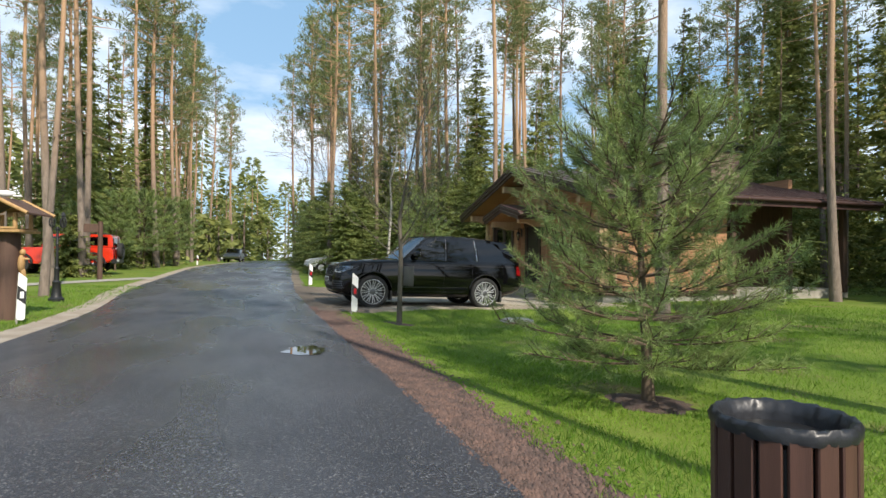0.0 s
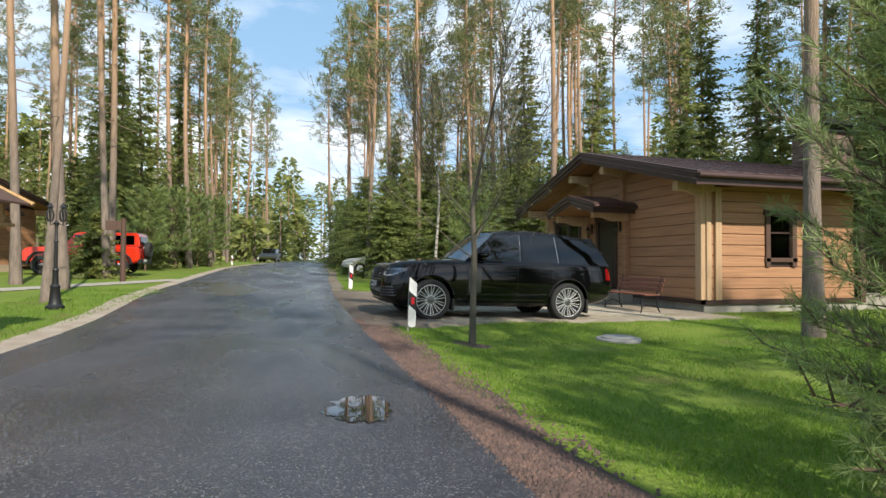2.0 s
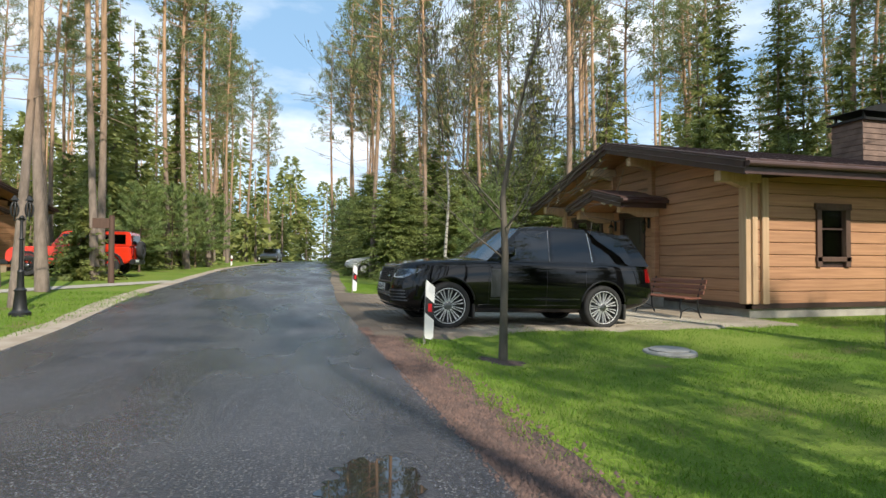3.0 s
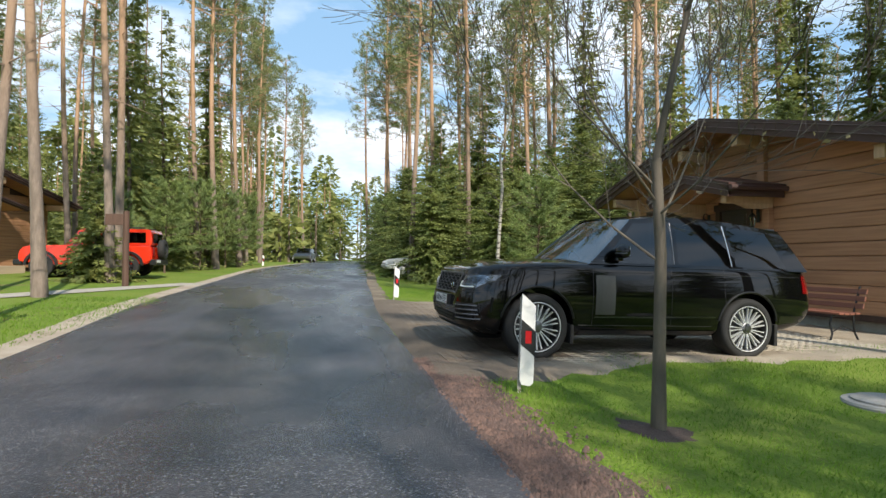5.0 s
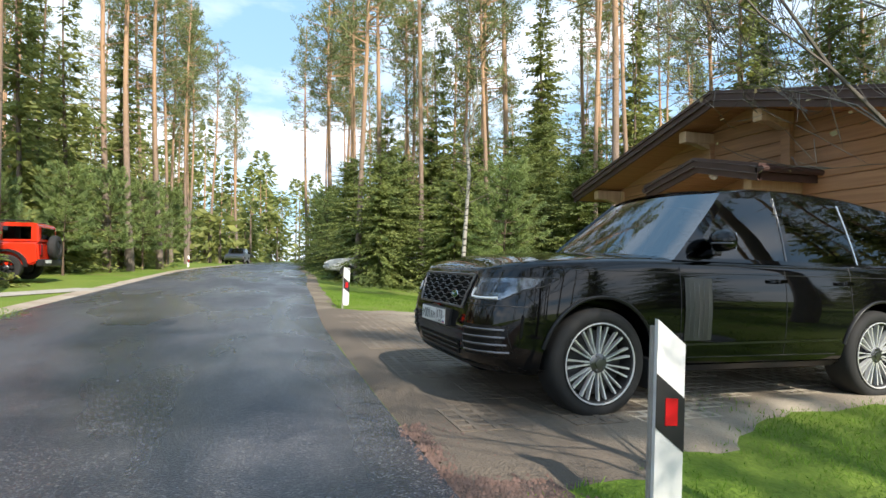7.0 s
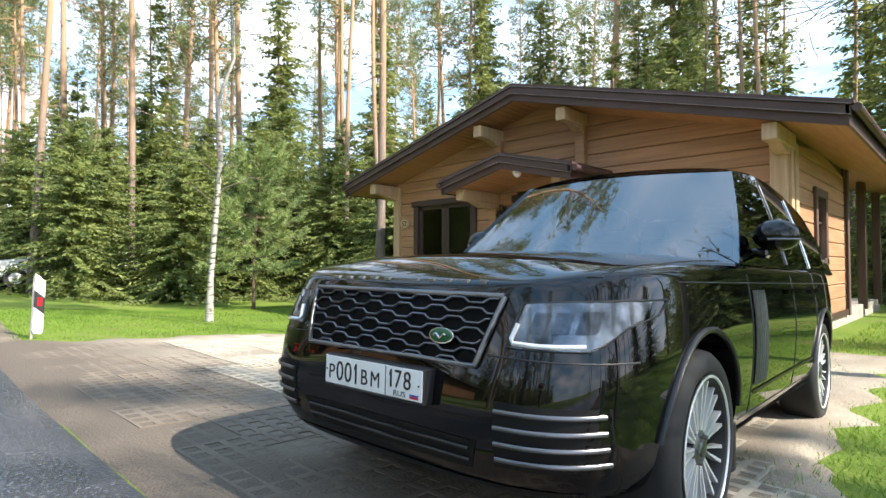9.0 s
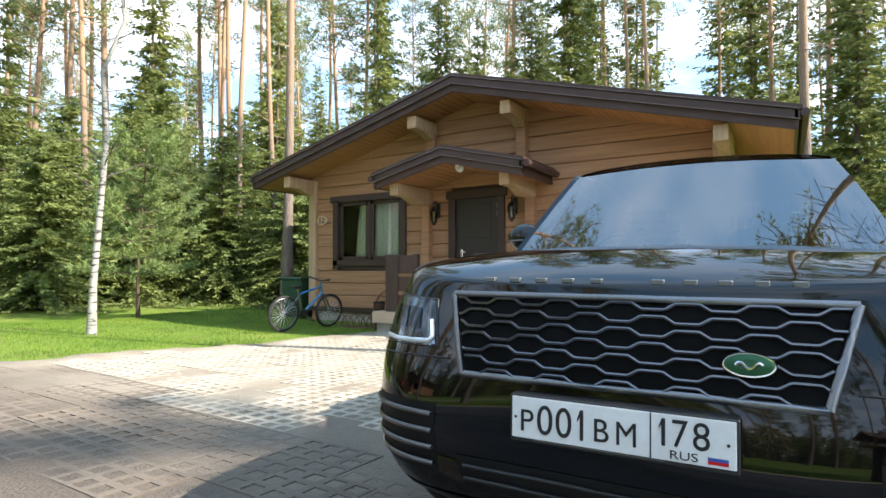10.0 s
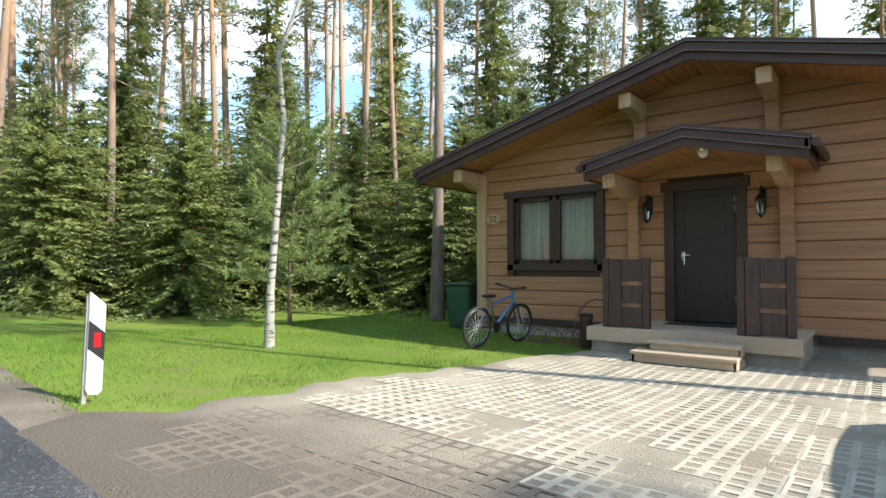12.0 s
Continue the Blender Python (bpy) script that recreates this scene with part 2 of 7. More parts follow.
def drive_soil_material():
    """Damp brown earth off the road, darkened for tree shade; pale dust further in."""
    m = material("drive_soil", (0.32, 0.28, 0.215), 0.95, 0, 0.4, 1.3, 60, 0.9, 0.02, second=(0.22, 0.185, 0.14))
    n, l = m.node_tree.nodes, m.node_tree.links
    hsv = [k for k in n if k.bl_idname == "ShaderNodeHueSaturation"][0]
    first = hsv.inputs["Color"].links[0].from_socket
    tc = [k for k in n if k.bl_idname == "ShaderNodeTexCoord"][0]
    sep, edge, add, rng, mix = n.new("ShaderNodeSeparateXYZ"), n.new("ShaderNodeTexNoise"), n.new("ShaderNodeMath"), n.new("ShaderNodeMapRange"), n.new("ShaderNodeMix")
    edge.inputs["Scale"].default_value, edge.inputs["Detail"].default_value = 0.8, 6
    add.operation = "MULTIPLY_ADD"
    add.inputs[1].default_value = 3.4
    rng.inputs["From Min"].default_value, rng.inputs["From Max"].default_value = 3.4, 5.4
    mix.data_type = "RGBA"
    # damp earth tone, lowered further to take in the shade by the road
    mix.inputs["A"].default_value = (0.112, 0.09, 0.069, 1)
    l.new(tc.outputs["Object"], sep.inputs["Vector"])
    l.new(tc.outputs["Object"], edge.inputs["Vector"])
    l.new(edge.outputs["Fac"], add.inputs[0])
    l.new(sep.outputs["X"], add.inputs[2])
    l.new(add.outputs["Value"], rng.inputs["Value"])
    l.new(rng.outputs["Result"], mix.inputs["Factor"])
    l.new(first, mix.inputs["B"])
    l.new(mix.outputs["Result"], hsv.inputs["Color"])
    return m


M["drive_soil"] = drive_soil_material()
M["paver"] = material("paver", (0.44, 0.40, 0.325), 0.9, 0, 0.4, 1.7, 45, 0.6, 0.006, second=(0.30, 0.265, 0.205), random_amount=0.12)


def asphalt_material():
    """Damp asphalt: aggregate sparkle, dry and wet areas with different gloss."""
    m = material("asphalt", (0.054, 0.055, 0.064), 0.5, 0, 1.1, 0.6, 75, 1.0, 0.007, second=(0.030, 0.031, 0.038))
    n, l = m.node_tree.nodes, m.node_tree.links
    tc = [k for k in n if k.bl_idname == "ShaderNodeTexCoord"][0]
    wet, rng, mp = n.new("ShaderNodeTexNoise"), n.new("ShaderNodeMapRange"), n.new("ShaderNodeMapping")
    mp.inputs["Scale"].default_value = (1.0, 0.3, 1)
    wet.inputs["Scale"].default_value, wet.inputs["Detail"].default_value = 0.7, 4
    rng.inputs["From Min"].default_value, rng.inputs["From Max"].default_value = 0.38, 0.62
    rng.inputs["To Min"].default_value, rng.inputs["To Max"].default_value = 0.15, 0.5
    l.new(tc.outputs["Object"], mp.inputs["Vector"])
    l.new(mp.outputs["Vector"], wet.inputs["Vector"])
    l.new(wet.outputs["Fac"], rng.inputs["Value"])
    l.new(rng.outputs["Result"], n["Principled BSDF"].inputs["Roughness"])
    # pale chips of aggregate in the dark binder
    hsv = [k for k in n if k.bl_idname == "ShaderNodeHueSaturation"][0]
    chips, sel, mix = n.new("ShaderNodeTexVoronoi"), n.new("ShaderNodeMapRange"), n.new("ShaderNodeMix")
    chips.inputs["Scale"].default_value = 105
    sep = n.new("ShaderNodeSeparateColor")
    sel.inputs["From Min"].default_value, sel.inputs["From Max"].default_value = 0.82, 1.0
    sel.inputs["To Max"].default_value = 0.6
    mix.data_type = "RGBA"
    mix.inputs["B"].default_value = (0.25, 0.245, 0.24, 1)
    l.new(tc.outputs["Object"], chips.inputs["Vector"])
    l.new(chips.outputs["Color"], sep.inputs["Color"])
    l.new(sep.outputs["Red"], sel.inputs["Value"])
    l.new(sel.outputs["Result"], mix.inputs["Factor"])
    l.new(hsv.outputs["Color"], mix.inputs["A"])
    l.new(mix.outputs["Result"], n["Principled BSDF"].inputs["Base Color"])
    return m


# pavers near the road: soil stain plus tree shade put into the colour
M["paver_dirty_shaded"] = material("paver_dirty_shaded", (0.165, 0.137, 0.105), 0.95, 0, 0.5, 1.7, 45, 0.6, 0.006, second=(0.115, 0.093, 0.072), random_amount=0.2)
M["asphalt"] = asphalt_material()
M["puddle"] = material("puddle", (0.02, 0.02, 0.022), 0.02, 0, 0.2, 4, 40, 0, spec=0.8)


def birch_material():
    m = material("birch_bark", (0.38, 0.365, 0.32), 0.7, 0, 0.2, 4, 60, 0.3, 0.004, stretch=(1, 1, 1))
    n, l = m.node_tree.nodes, m.node_tree.links
    hsv = [k for k in n if k.bl_idname == "ShaderNodeHueSaturation"][0]
    first = hsv.inputs["Color"].links[0].from_socket
    tc = [k for k in n if k.bl_idname == "ShaderNodeTexCoord"][0]
    mp, marks, rng, mix = n.new("ShaderNodeMapping"), n.new("ShaderNodeTexNoise"), n.new("ShaderNodeMapRange"), n.new("ShaderNodeMix")
    mp.inputs["Scale"].default_value = (5, 5, 22)
    marks.inputs["Scale"].default_value, marks.inputs["Detail"].default_value = 1.0, 3
    rng.inputs["From Min"].default_value, rng.inputs["From Max"].default_value = 0.55, 0.63
    mix.data_type = "RGBA"
    mix.inputs["B"].default_value = (0.05, 0.045, 0.04, 1)
    l.new(tc.outputs["Object"], mp.inputs["Vector"])
    l.new(mp.outputs["Vector"], marks.inputs["Vector"])
    l.new(marks.outputs["Fac"], rng.inputs["Value"])
    l.new(rng.outputs["Result"], mix.inputs["Factor"])
    l.new(first, mix.inputs["A"])
    l.new(mix.outputs["Result"], hsv.inputs["Color"])
    return m


M["birch"] = birch_material()


# ---- builders ----
def mesh_of(name, verts, faces, mat, smooth=False, sharp=None):
    me = bpy.data.meshes.new(name)
    me.from_pydata([tuple(v) for v in verts], [], [tuple(f) for f in faces])
    me.materials.append(mat)
    if smooth:
        me.polygons.foreach_set("use_smooth", [True] * len(me.polygons))
        if sharp:
            me.set_sharp_from_angle(angle=radians(sharp))
    return me


def put(name, me, parent=None, label="", at=None):
    ob = new(name, me)
    if parent:
        ob.parent = parent
    if at is not None:
        ob.matrix_basis = at
    if label:
        ob["label"] = label
    return ob


def part(name, bm, mat, parent=None, label="", smooth=False, sharp=35, at=None):
    """Links a bmesh as one mesh object under a thing or a part."""
    bmesh.ops.recalc_face_normals(bm, faces=bm.faces)
    me = bpy.data.meshes.new(name)
    bm.to_mesh(me)
    bm.free()
    me.materials.append(mat)
    if smooth:
        me.polygons.foreach_set("use_smooth", [True] * len(me.polygons))
        me.set_sharp_from_angle(angle=radians(sharp))
    return put(name, me, parent, label, at)


def thing(name, label, category, at=None, group="", kind=""):
    ob = new(name)
    ob.empty_display_size = 0.2
    if at is not None:
        ob.matrix_basis = at
    return tagged(ob, label, category, group, kind)


def box(bm, x0, x1, y0, y1, z0, z1, bevel=0.0, m=None):
    res = bmesh.ops.create_cube(bm, size=1.0, matrix=Matrix.LocRotScale(((x0 + x1) / 2, (y0 + y1) / 2, (z0 + z1) / 2), None, (abs(x1 - x0), abs(y1 - y0), abs(z1 - z0))))
    vs = res["verts"]
    if bevel:
        es = list({e for v in vs for e in v.link_edges})
        out = bmesh.ops.bevel(bm, geom=es, offset=bevel, segments=1, affect="EDGES")
        vs = out["verts"]
    if m is not None:
        bmesh.ops.transform(bm, matrix=m, verts=list({v for v in vs}))
    return vs


def boxed(*args, **kw):
    bm = bmesh.new()
    box(bm, *args, **kw)
    return bm


def tube(bm, points, radii, sides=8, cap=True):
    """A tapered tube along points."""
    pts = [Vector(p) for p in points]
    if not isinstance(radii, (list, tuple)):
        radii = [radii] * len(pts)
    rings = []
    side = None
    for i, p in enumerate(pts):
        d = (pts[min(i + 1, len(pts) - 1)] - pts[max(i - 1, 0)]).normalized()
        if side is None:
            side = d.orthogonal().normalized()
        else:
            side = (side - d * side.dot(d))
            side = side.normalized() if side.length > 1e-5 else d.orthogonal().normalized()
        up = d.cross(side)
        rings.append([bm.verts.new(p + (side * math.cos(a) + up * math.sin(a)) * radii[i]) for a in (2 * math.pi * k / sides for k in range(sides))])
    for a, b in zip(rings, rings[1:]):
        for k in range(sides):
            bm.faces.new((a[k], a[(k + 1) % sides], b[(k + 1) % sides], b[k]))
    if cap:
        bm.faces.new(rings[0][::-1])
        bm.faces.new(rings[-1])


def lathe(bm, profile, sides=16, m=None):
    """A turned solid round z from (radius, z) pairs."""
    rings = []
    for r, z in profile:
        rings.append([bm.verts.new((r * math.cos(2 * math.pi * k / sides), r * math.sin(2 * math.pi * k / sides), z)) for k in range(sides)])
    for a, b in zip(rings, rings[1:]):
        for k in range(sides):
            bm.faces.new((a[k], a[(k + 1) % sides], b[(k + 1) % sides], b[k]))
    bm.faces.new(rings[0][::-1])
    bm.faces.new(rings[-1])
    if m is not None:
        bmesh.ops.transform(bm, matrix=m, verts=[v for r in rings for v in r])


def prism(bm, poly, axis, a, b):
    """A polygon of two coordinates drawn out along an axis from a to b."""
    def at(p, c):
        return {"x": (c, p[0], p[1]), "y": (p[0], c, p[1]), "z": (p[0], p[1], c)}[axis]
    lo, hi = [bm.verts.new(at(p, a)) for p in poly], [bm.verts.new(at(p, b)) for p in poly]
    bm.faces.new(lo[::-1])
    bm.faces.new(hi)
    for i in range(len(poly)):
        j = (i + 1) % len(poly)
        bm.faces.new((lo[i], lo[j], hi[j], hi[i]))


def smoothstep(a, b, v):
    t = min(1, max(0, (v - a) / (b - a)))
    return t * t * (3 - 2 * t)


def gz(x, y):
    """Height of the ground."""
    z = 0.005 * max(-20, min(y, 14))
    far = 0.018 * (min(y, 60) - 14) + 0.008 * max(0, min(y, 200) - 60) if y > 14 else 0.0
    z += far * (1 - smoothstep(1.8, 6.5, x) * (1 - smoothstep(24, 45, y)))
    z -= 0.03 * (min(max(x, 1.2), 6.0) - 1.2)
    z += 0.02 * min(max(-3.5 - x, 0), 7)
    z -= 0.13 * smoothstep(1.8, 3.0, x) * (1 - smoothstep(6.2, 8.5, x)) * (1 - smoothstep(11.3, 12.5, y)) * smoothstep(-2, 4, y)
    return z


def road_right(y):
    return 1.22 + 0.35 * smoothstep(17, 26, y) + 0.9 * smoothstep(24, 42, y) + 1.4 * smoothstep(45, 72, y) + 14 * smoothstep(70, 140, y)


def road_left(y):
    return -3.05 - 0.75 * smoothstep(11, 22, y) - 0.2 * smoothstep(20, 40, y) + 3.0 * smoothstep(42, 72, y) + 14 * smoothstep(70, 140, y)


# ---- ground, road, verges ----
def sheet(name, xs_of, ys, mat, lift, label, category, kind="structure"):
    """A strip that follows the ground between edges given for each y."""
    verts, faces, w = [], [], None
    for y in ys:
        xs = xs_of(y)
        w = len(xs)
        verts += [(x, y, gz(x, y) + lift) for x in xs]
    for j in range(len(ys) - 1):
        for i in range(w - 1):
            a = j * w + i
            faces.append((a, a + 1, a + w + 1, a + w))
    return tagged(put(name, mesh_of(name, verts, faces, mat, True)), label, category, kind=kind)


def steps(a, b, d):
    n = max(1, round((b - a) / d))
    return [a + (b - a) * i / n for i in range(n + 1)]


gx = [-900, -400, -150, -80] + steps(-50, -12, 2) + steps(-11, 14, 0.5) + steps(16, 50, 2) + [80, 150, 400, 900]
gy = [-900, -400, -150, -80] + steps(-50, -6, 2) + steps(-5, 30, 0.5) + steps(32, 90, 2) + [110, 150, 400, 900]
sheet("ground", lambda y: gx, gy, M["ground"], -0.015, "green lawn running into mossy forest floor", "ground")
road_ys = steps(-40, 40, 1.0) + steps(42, 160, 2.0)[0:]
sheet("road", lambda y: [road_left(y) + (road_right(y) - road_left(y)) * k / 6 for k in range(7)], road_ys, M["asphalt"], 0.012, "damp dark grey asphalt forest road", "road")
sheet("verge_west", lambda y: [road_left(y) - 0.5 - 0.12 * noise.noise((y * 0.7, 3, 0)), road_left(y) - 0.2, road_left(y) + 0.05], road_ys, M["verge"], 0.002, "pale dry gravel verge beside the asphalt", "verge")
sheet("verge_east", lambda y: [road_right(y) - 0.05, road_right(y) + 0.2, road_right(y) + 0.50 + 0.16 * noise.noise((y * 0.9, 7, 0))], steps(-30, 12.4, 0.4), M["gravel_bed"], 0.004, "reddish crushed stone verge beside the asphalt", "verge")
sheet("verge_north", lambda y: [road_right(y) - 0.05, road_right(y) + 0.2, road_right(y) + 0.42 + 0.1 * noise.noise((y * 0.9, 9, 0))], steps(20.6, 60, 0.5), M["soil"], 0.004, "bare brown soil verge beside the asphalt", "verge")


sheet("path", lambda y: [-4.3 - (28.0 - y) * 0.5 + d for d in (-0.55, 0, 0.55)], steps(17.0, 28.2, 0.4), M["concrete"], 0.004, "pale concrete footpath crossing the lawn", "path")


def pave_south(x):
    return 12.35 + 0.95 * smoothstep(2.2, 4.6, x)


def pave_north(x):
    return 20.7 + 0.12 * math.sin(x * 1.7) - 0.9 * smoothstep(6.6, 8.6, x)


def drive_bed():
    verts, faces = [], []
    xs, k = steps(1.18, 9.7, 0.2), 44
    for x in xs:
        a, b = pave_south(x) - 0.25 + 0.3 * noise.noise((x * 2, 1, 5)), pave_north(x) + 0.2 + 0.3 * noise.noise((x * 2, 1, 9))
        verts += [(x, a + (b - a) * j / k, gz(x, a + (b - a) * j / k) + (-0.045 if min(j, k - j) == 0 else 0.012 if min(j, k - j) < 2 else 0.004 if min(j, k - j) < 3 else 0) - (0.06 if x < 1.25 else 0) + 0.0165 + 0.006 * noise.noise((x * 1.1, (a + (b - a) * j / k) * 1.1, 8)) + 0.005 * noise.noise((x * 3.1, (a + (b - a) * j / k) * 3.1, 3)) + 0.004 * (1 - smoothstep(1.6, 3.0, x - 0.5 * smoothstep(16, 20, a + (b - a) * j / k) + 1.3 * noise.noise((x, a + (b - a) * j / k, 2))))) for j in range(k + 1)]
    for i in range(len(xs) - 1):
        for j in range(k):
            q = i * (k + 1) + j
            faces.append((q, q + k + 1, q + k + 2, q + 1))
    return tagged(put("pavement", mesh_of("pavement", verts, faces, M["drive_soil"], True)), "parking place of dusty concrete grid pavers with soil in the openings", "pavement", kind="structure")


pavement = drive_bed()


# ---- trees ----
def rand_dir(rng):
    v = Vector((rng.gauss(0, 1), rng.gauss(0, 1), rng.gauss(0, 1)))
    return v.normalized()


def blades(points, dirs, lengths, widths, rng):
    """Slender triangles from points along dirs: needles, twigs or leaves."""
    n = len(points)
    p, d = np.array(points, float), np.array(dirs, float)
    d /= np.linalg.norm(d, axis=1)[:, None] + 1e-9
    r = rng.normal(size=(n, 3))
    s = np.cross(d, r)
    s /= np.linalg.norm(s, axis=1)[:, None] + 1e-9
    ln, wd = np.array(lengths, float)[:, None], np.array(widths, float)[:, None]
    v = np.empty((n * 4, 3))
    v[0::4], v[1::4], v[2::4], v[3::4] = p, p + d * ln * 0.45 + s * wd, p + d * ln, p + d * ln * 0.45 - s * wd
    f = np.arange(n * 4).reshape(n, 4)
    return v, f


def foliage_mesh(name, v, f, mat):
    me = bpy.data.meshes.new(name)
    me.vertices.add(len(v))
    me.vertices.foreach_set("co", np.asarray(v, np.float32).ravel())
    me.loops.add(f.size)
    me.loops.foreach_set("vertex_index", f.astype(np.int32).ravel())
    me.polygons.add(len(f))
    me.polygons.foreach_set("loop_start", np.arange(0, f.size, f.shape[1], dtype=np.int32))
    me.materials.append(mat)
    me.update()
    me.validate()
    return me


def trunk_bm(h, r0, r1, lean, rng, sides=10, rings=12, flare=1.35):
    bm = bmesh.new()
    pts, rad, ph = [], [], rng.uniform(0, 6)
    for i in range(rings + 1):
        t = i / rings
        pts.append((lean * h * 0.03 * math.sin(t * 4 + ph) - lean * h * 0.03 * math.sin(ph), lean * h * 0.02 * math.sin(t * 3 + ph * 2) - lean * h * 0.02 * math.sin(ph * 2), h * t - (0.15 if i == 0 else 0)))
        k = r0 + (r1 - r0) * t ** 0.9
        rad.append(k * (flare if i == 0 else 1 + (flare - 1) * 0.15 * (i == 1)))
    tube(bm, pts, rad, sides)
    return bm, pts


def on_trunk(pts, z):
    for a, b in zip(pts, pts[1:]):
        if a[2] <= z <= b[2]:
            k = (z - a[2]) / (b[2] - a[2])
            return Vector(a).lerp(Vector(b), k)
    return Vector(pts[-1])


def pine(seed, h, crown_from, r0, spread, limbs=48, clumps=6, per=13, bark="pine_bark"):
    """A tall forest pine: bare trunk, dead stubs, open crown of needle clumps at the top."""
    rng, nr = random.Random(seed), np.random.default_rng(seed)
    tree = thing("pine_tree", "tall pine with orange upper bark and high open crown", "tree", group="forest pines")
    bm, pts = trunk_bm(h, r0, r0 * 0.25, 0.4, rng)
    pos, dirs, ln, wd = [], [], [], []
    for i in range(14):
        z = h * rng.uniform(0.25, crown_from + 0.05)
        a = rng.uniform(0, 6.28)
        o = on_trunk(pts, z)
        tube(bm, [o, o + Vector((math.cos(a), math.sin(a), rng.uniform(-0.3, 0.2))) * rng.uniform(0.4, 1.6)], [0.025, 0.006], 4, False)
    for i in range(limbs):
        t = (i + rng.random()) / limbs
        z = h * (crown_from + (0.985 - crown_from) * t)
        a = rng.uniform(0, 6.28)
        reach = spread * (0.35 + 0.65 * math.sin(math.pi * min(1, 0.22 + 0.78 * t) ** 1.0)) * rng.uniform(0.55, 1.1)
        o = on_trunk(pts, z)
        d = Vector((math.cos(a), math.sin(a), rng.uniform(-0.1, 0.35) + 0.4 * t))
        mid = o + d * reach * 0.5
        tip = o + d * reach + Vector((0, 0, 0.12 * reach))
        tube(bm, [o, mid, tip], [0.055 * (1 - 0.6 * t), 0.03, 0.008], 4, False)
        for c in range(clumps):
            k = 0.35 + 0.7 * (c + rng.random()) / clumps
            q = o.lerp(tip, k) + Vector((rng.gauss(0, 0.24), rng.gauss(0, 0.24), rng.gauss(0.05, 0.16))) * (0.5 + reach * 0.3)
            for b in range(per):
                e = rand_dir(rng) + Vector((0, 0, 0.35)) + d * 0.3
                pos.append(q + e * rng.uniform(0, 0.16))
                dirs.append(e)
                ln.append(rng.uniform(0.2, 0.44))
                wd.append(rng.uniform(0.02, 0.042))
    part("trunk", bm, M[bark], tree, smooth=True, sharp=60)
    v, f = blades(pos, dirs, ln, wd, nr)
    put("crown", foliage_mesh("crown", v, f, M["pine_needle"]), tree, "grey-green needle clumps")
    return tree


def spruce(seed, h, width, r0, whorls=30, arms=9, twigs=16, mat="spruce_needle", bare=0.04, taper=0.85, fine=1.0, label="dense green spruce with drooping branches"):
    """A conical spruce with drooping sprays down to the ground."""
    rng, nr = random.Random(seed), np.random.default_rng(seed)
    tree = thing("spruce_tree", label, "tree", group="forest spruces")
    bm, pts = trunk_bm(h, r0, 0.015, 0.3, rng, 8, 8)
    part("trunk", bm, M["grey_bark"], tree, smooth=True, sharp=60)
    pos, dirs, ln, wd = [], [], [], []
    for w in range(whorls):
        t = (w + rng.uniform(-0.3, 0.3)) / whorls
        t = min(max(t, 0), 0.995)
        z = h * (bare + (1 - bare) * t)
        reach0 = width * (1 - t) ** taper + 0.12
        for a in range(max(4, int(arms * (1 - 0.4 * t)))):
            ang = rng.uniform(0, 6.28)
            reach = reach0 * rng.uniform(0.5, 1.2)
            za = z + rng.uniform(-0.9, 0.9) * h / whorls
            dx, dy = math.cos(ang), math.sin(ang)
            rise = 0.55 * t - 0.15
            n = max(5, int(twigs * (0.4 + 0.6 * reach / (width + 0.1))))
            for k in range(n):
                s = (k + 0.5 + rng.uniform(-0.4, 0.4)) / n
                droop = rise * s * reach - 0.28 * reach * s * s + 0.12 * reach * s ** 4
                p = Vector((dx * s * reach, dy * s * reach, max(0.05, za + droop)))
                size = (0.34 - 0.16 * s) * min(1.0, 0.45 + reach * 0.35) * (16 / twigs) ** 0.6 * fine
                for side in (-1, 1):
                    e = Vector((dx * 0.8 - dy * side * 0.9, dy * 0.8 + dx * side * 0.9, -0.3 + rng.gauss(0, 0.38)))
                    pos.append(p)
                    dirs.append(e)
                    ln.append(size * rng.uniform(0.8, 1.5))
                    wd.append(size * rng.uniform(0.17, 0.27))
    v, f = blades(pos, dirs, ln, wd, nr)
    put("crown", foliage_mesh("crown", v, f, M[mat]), tree)
    return tree


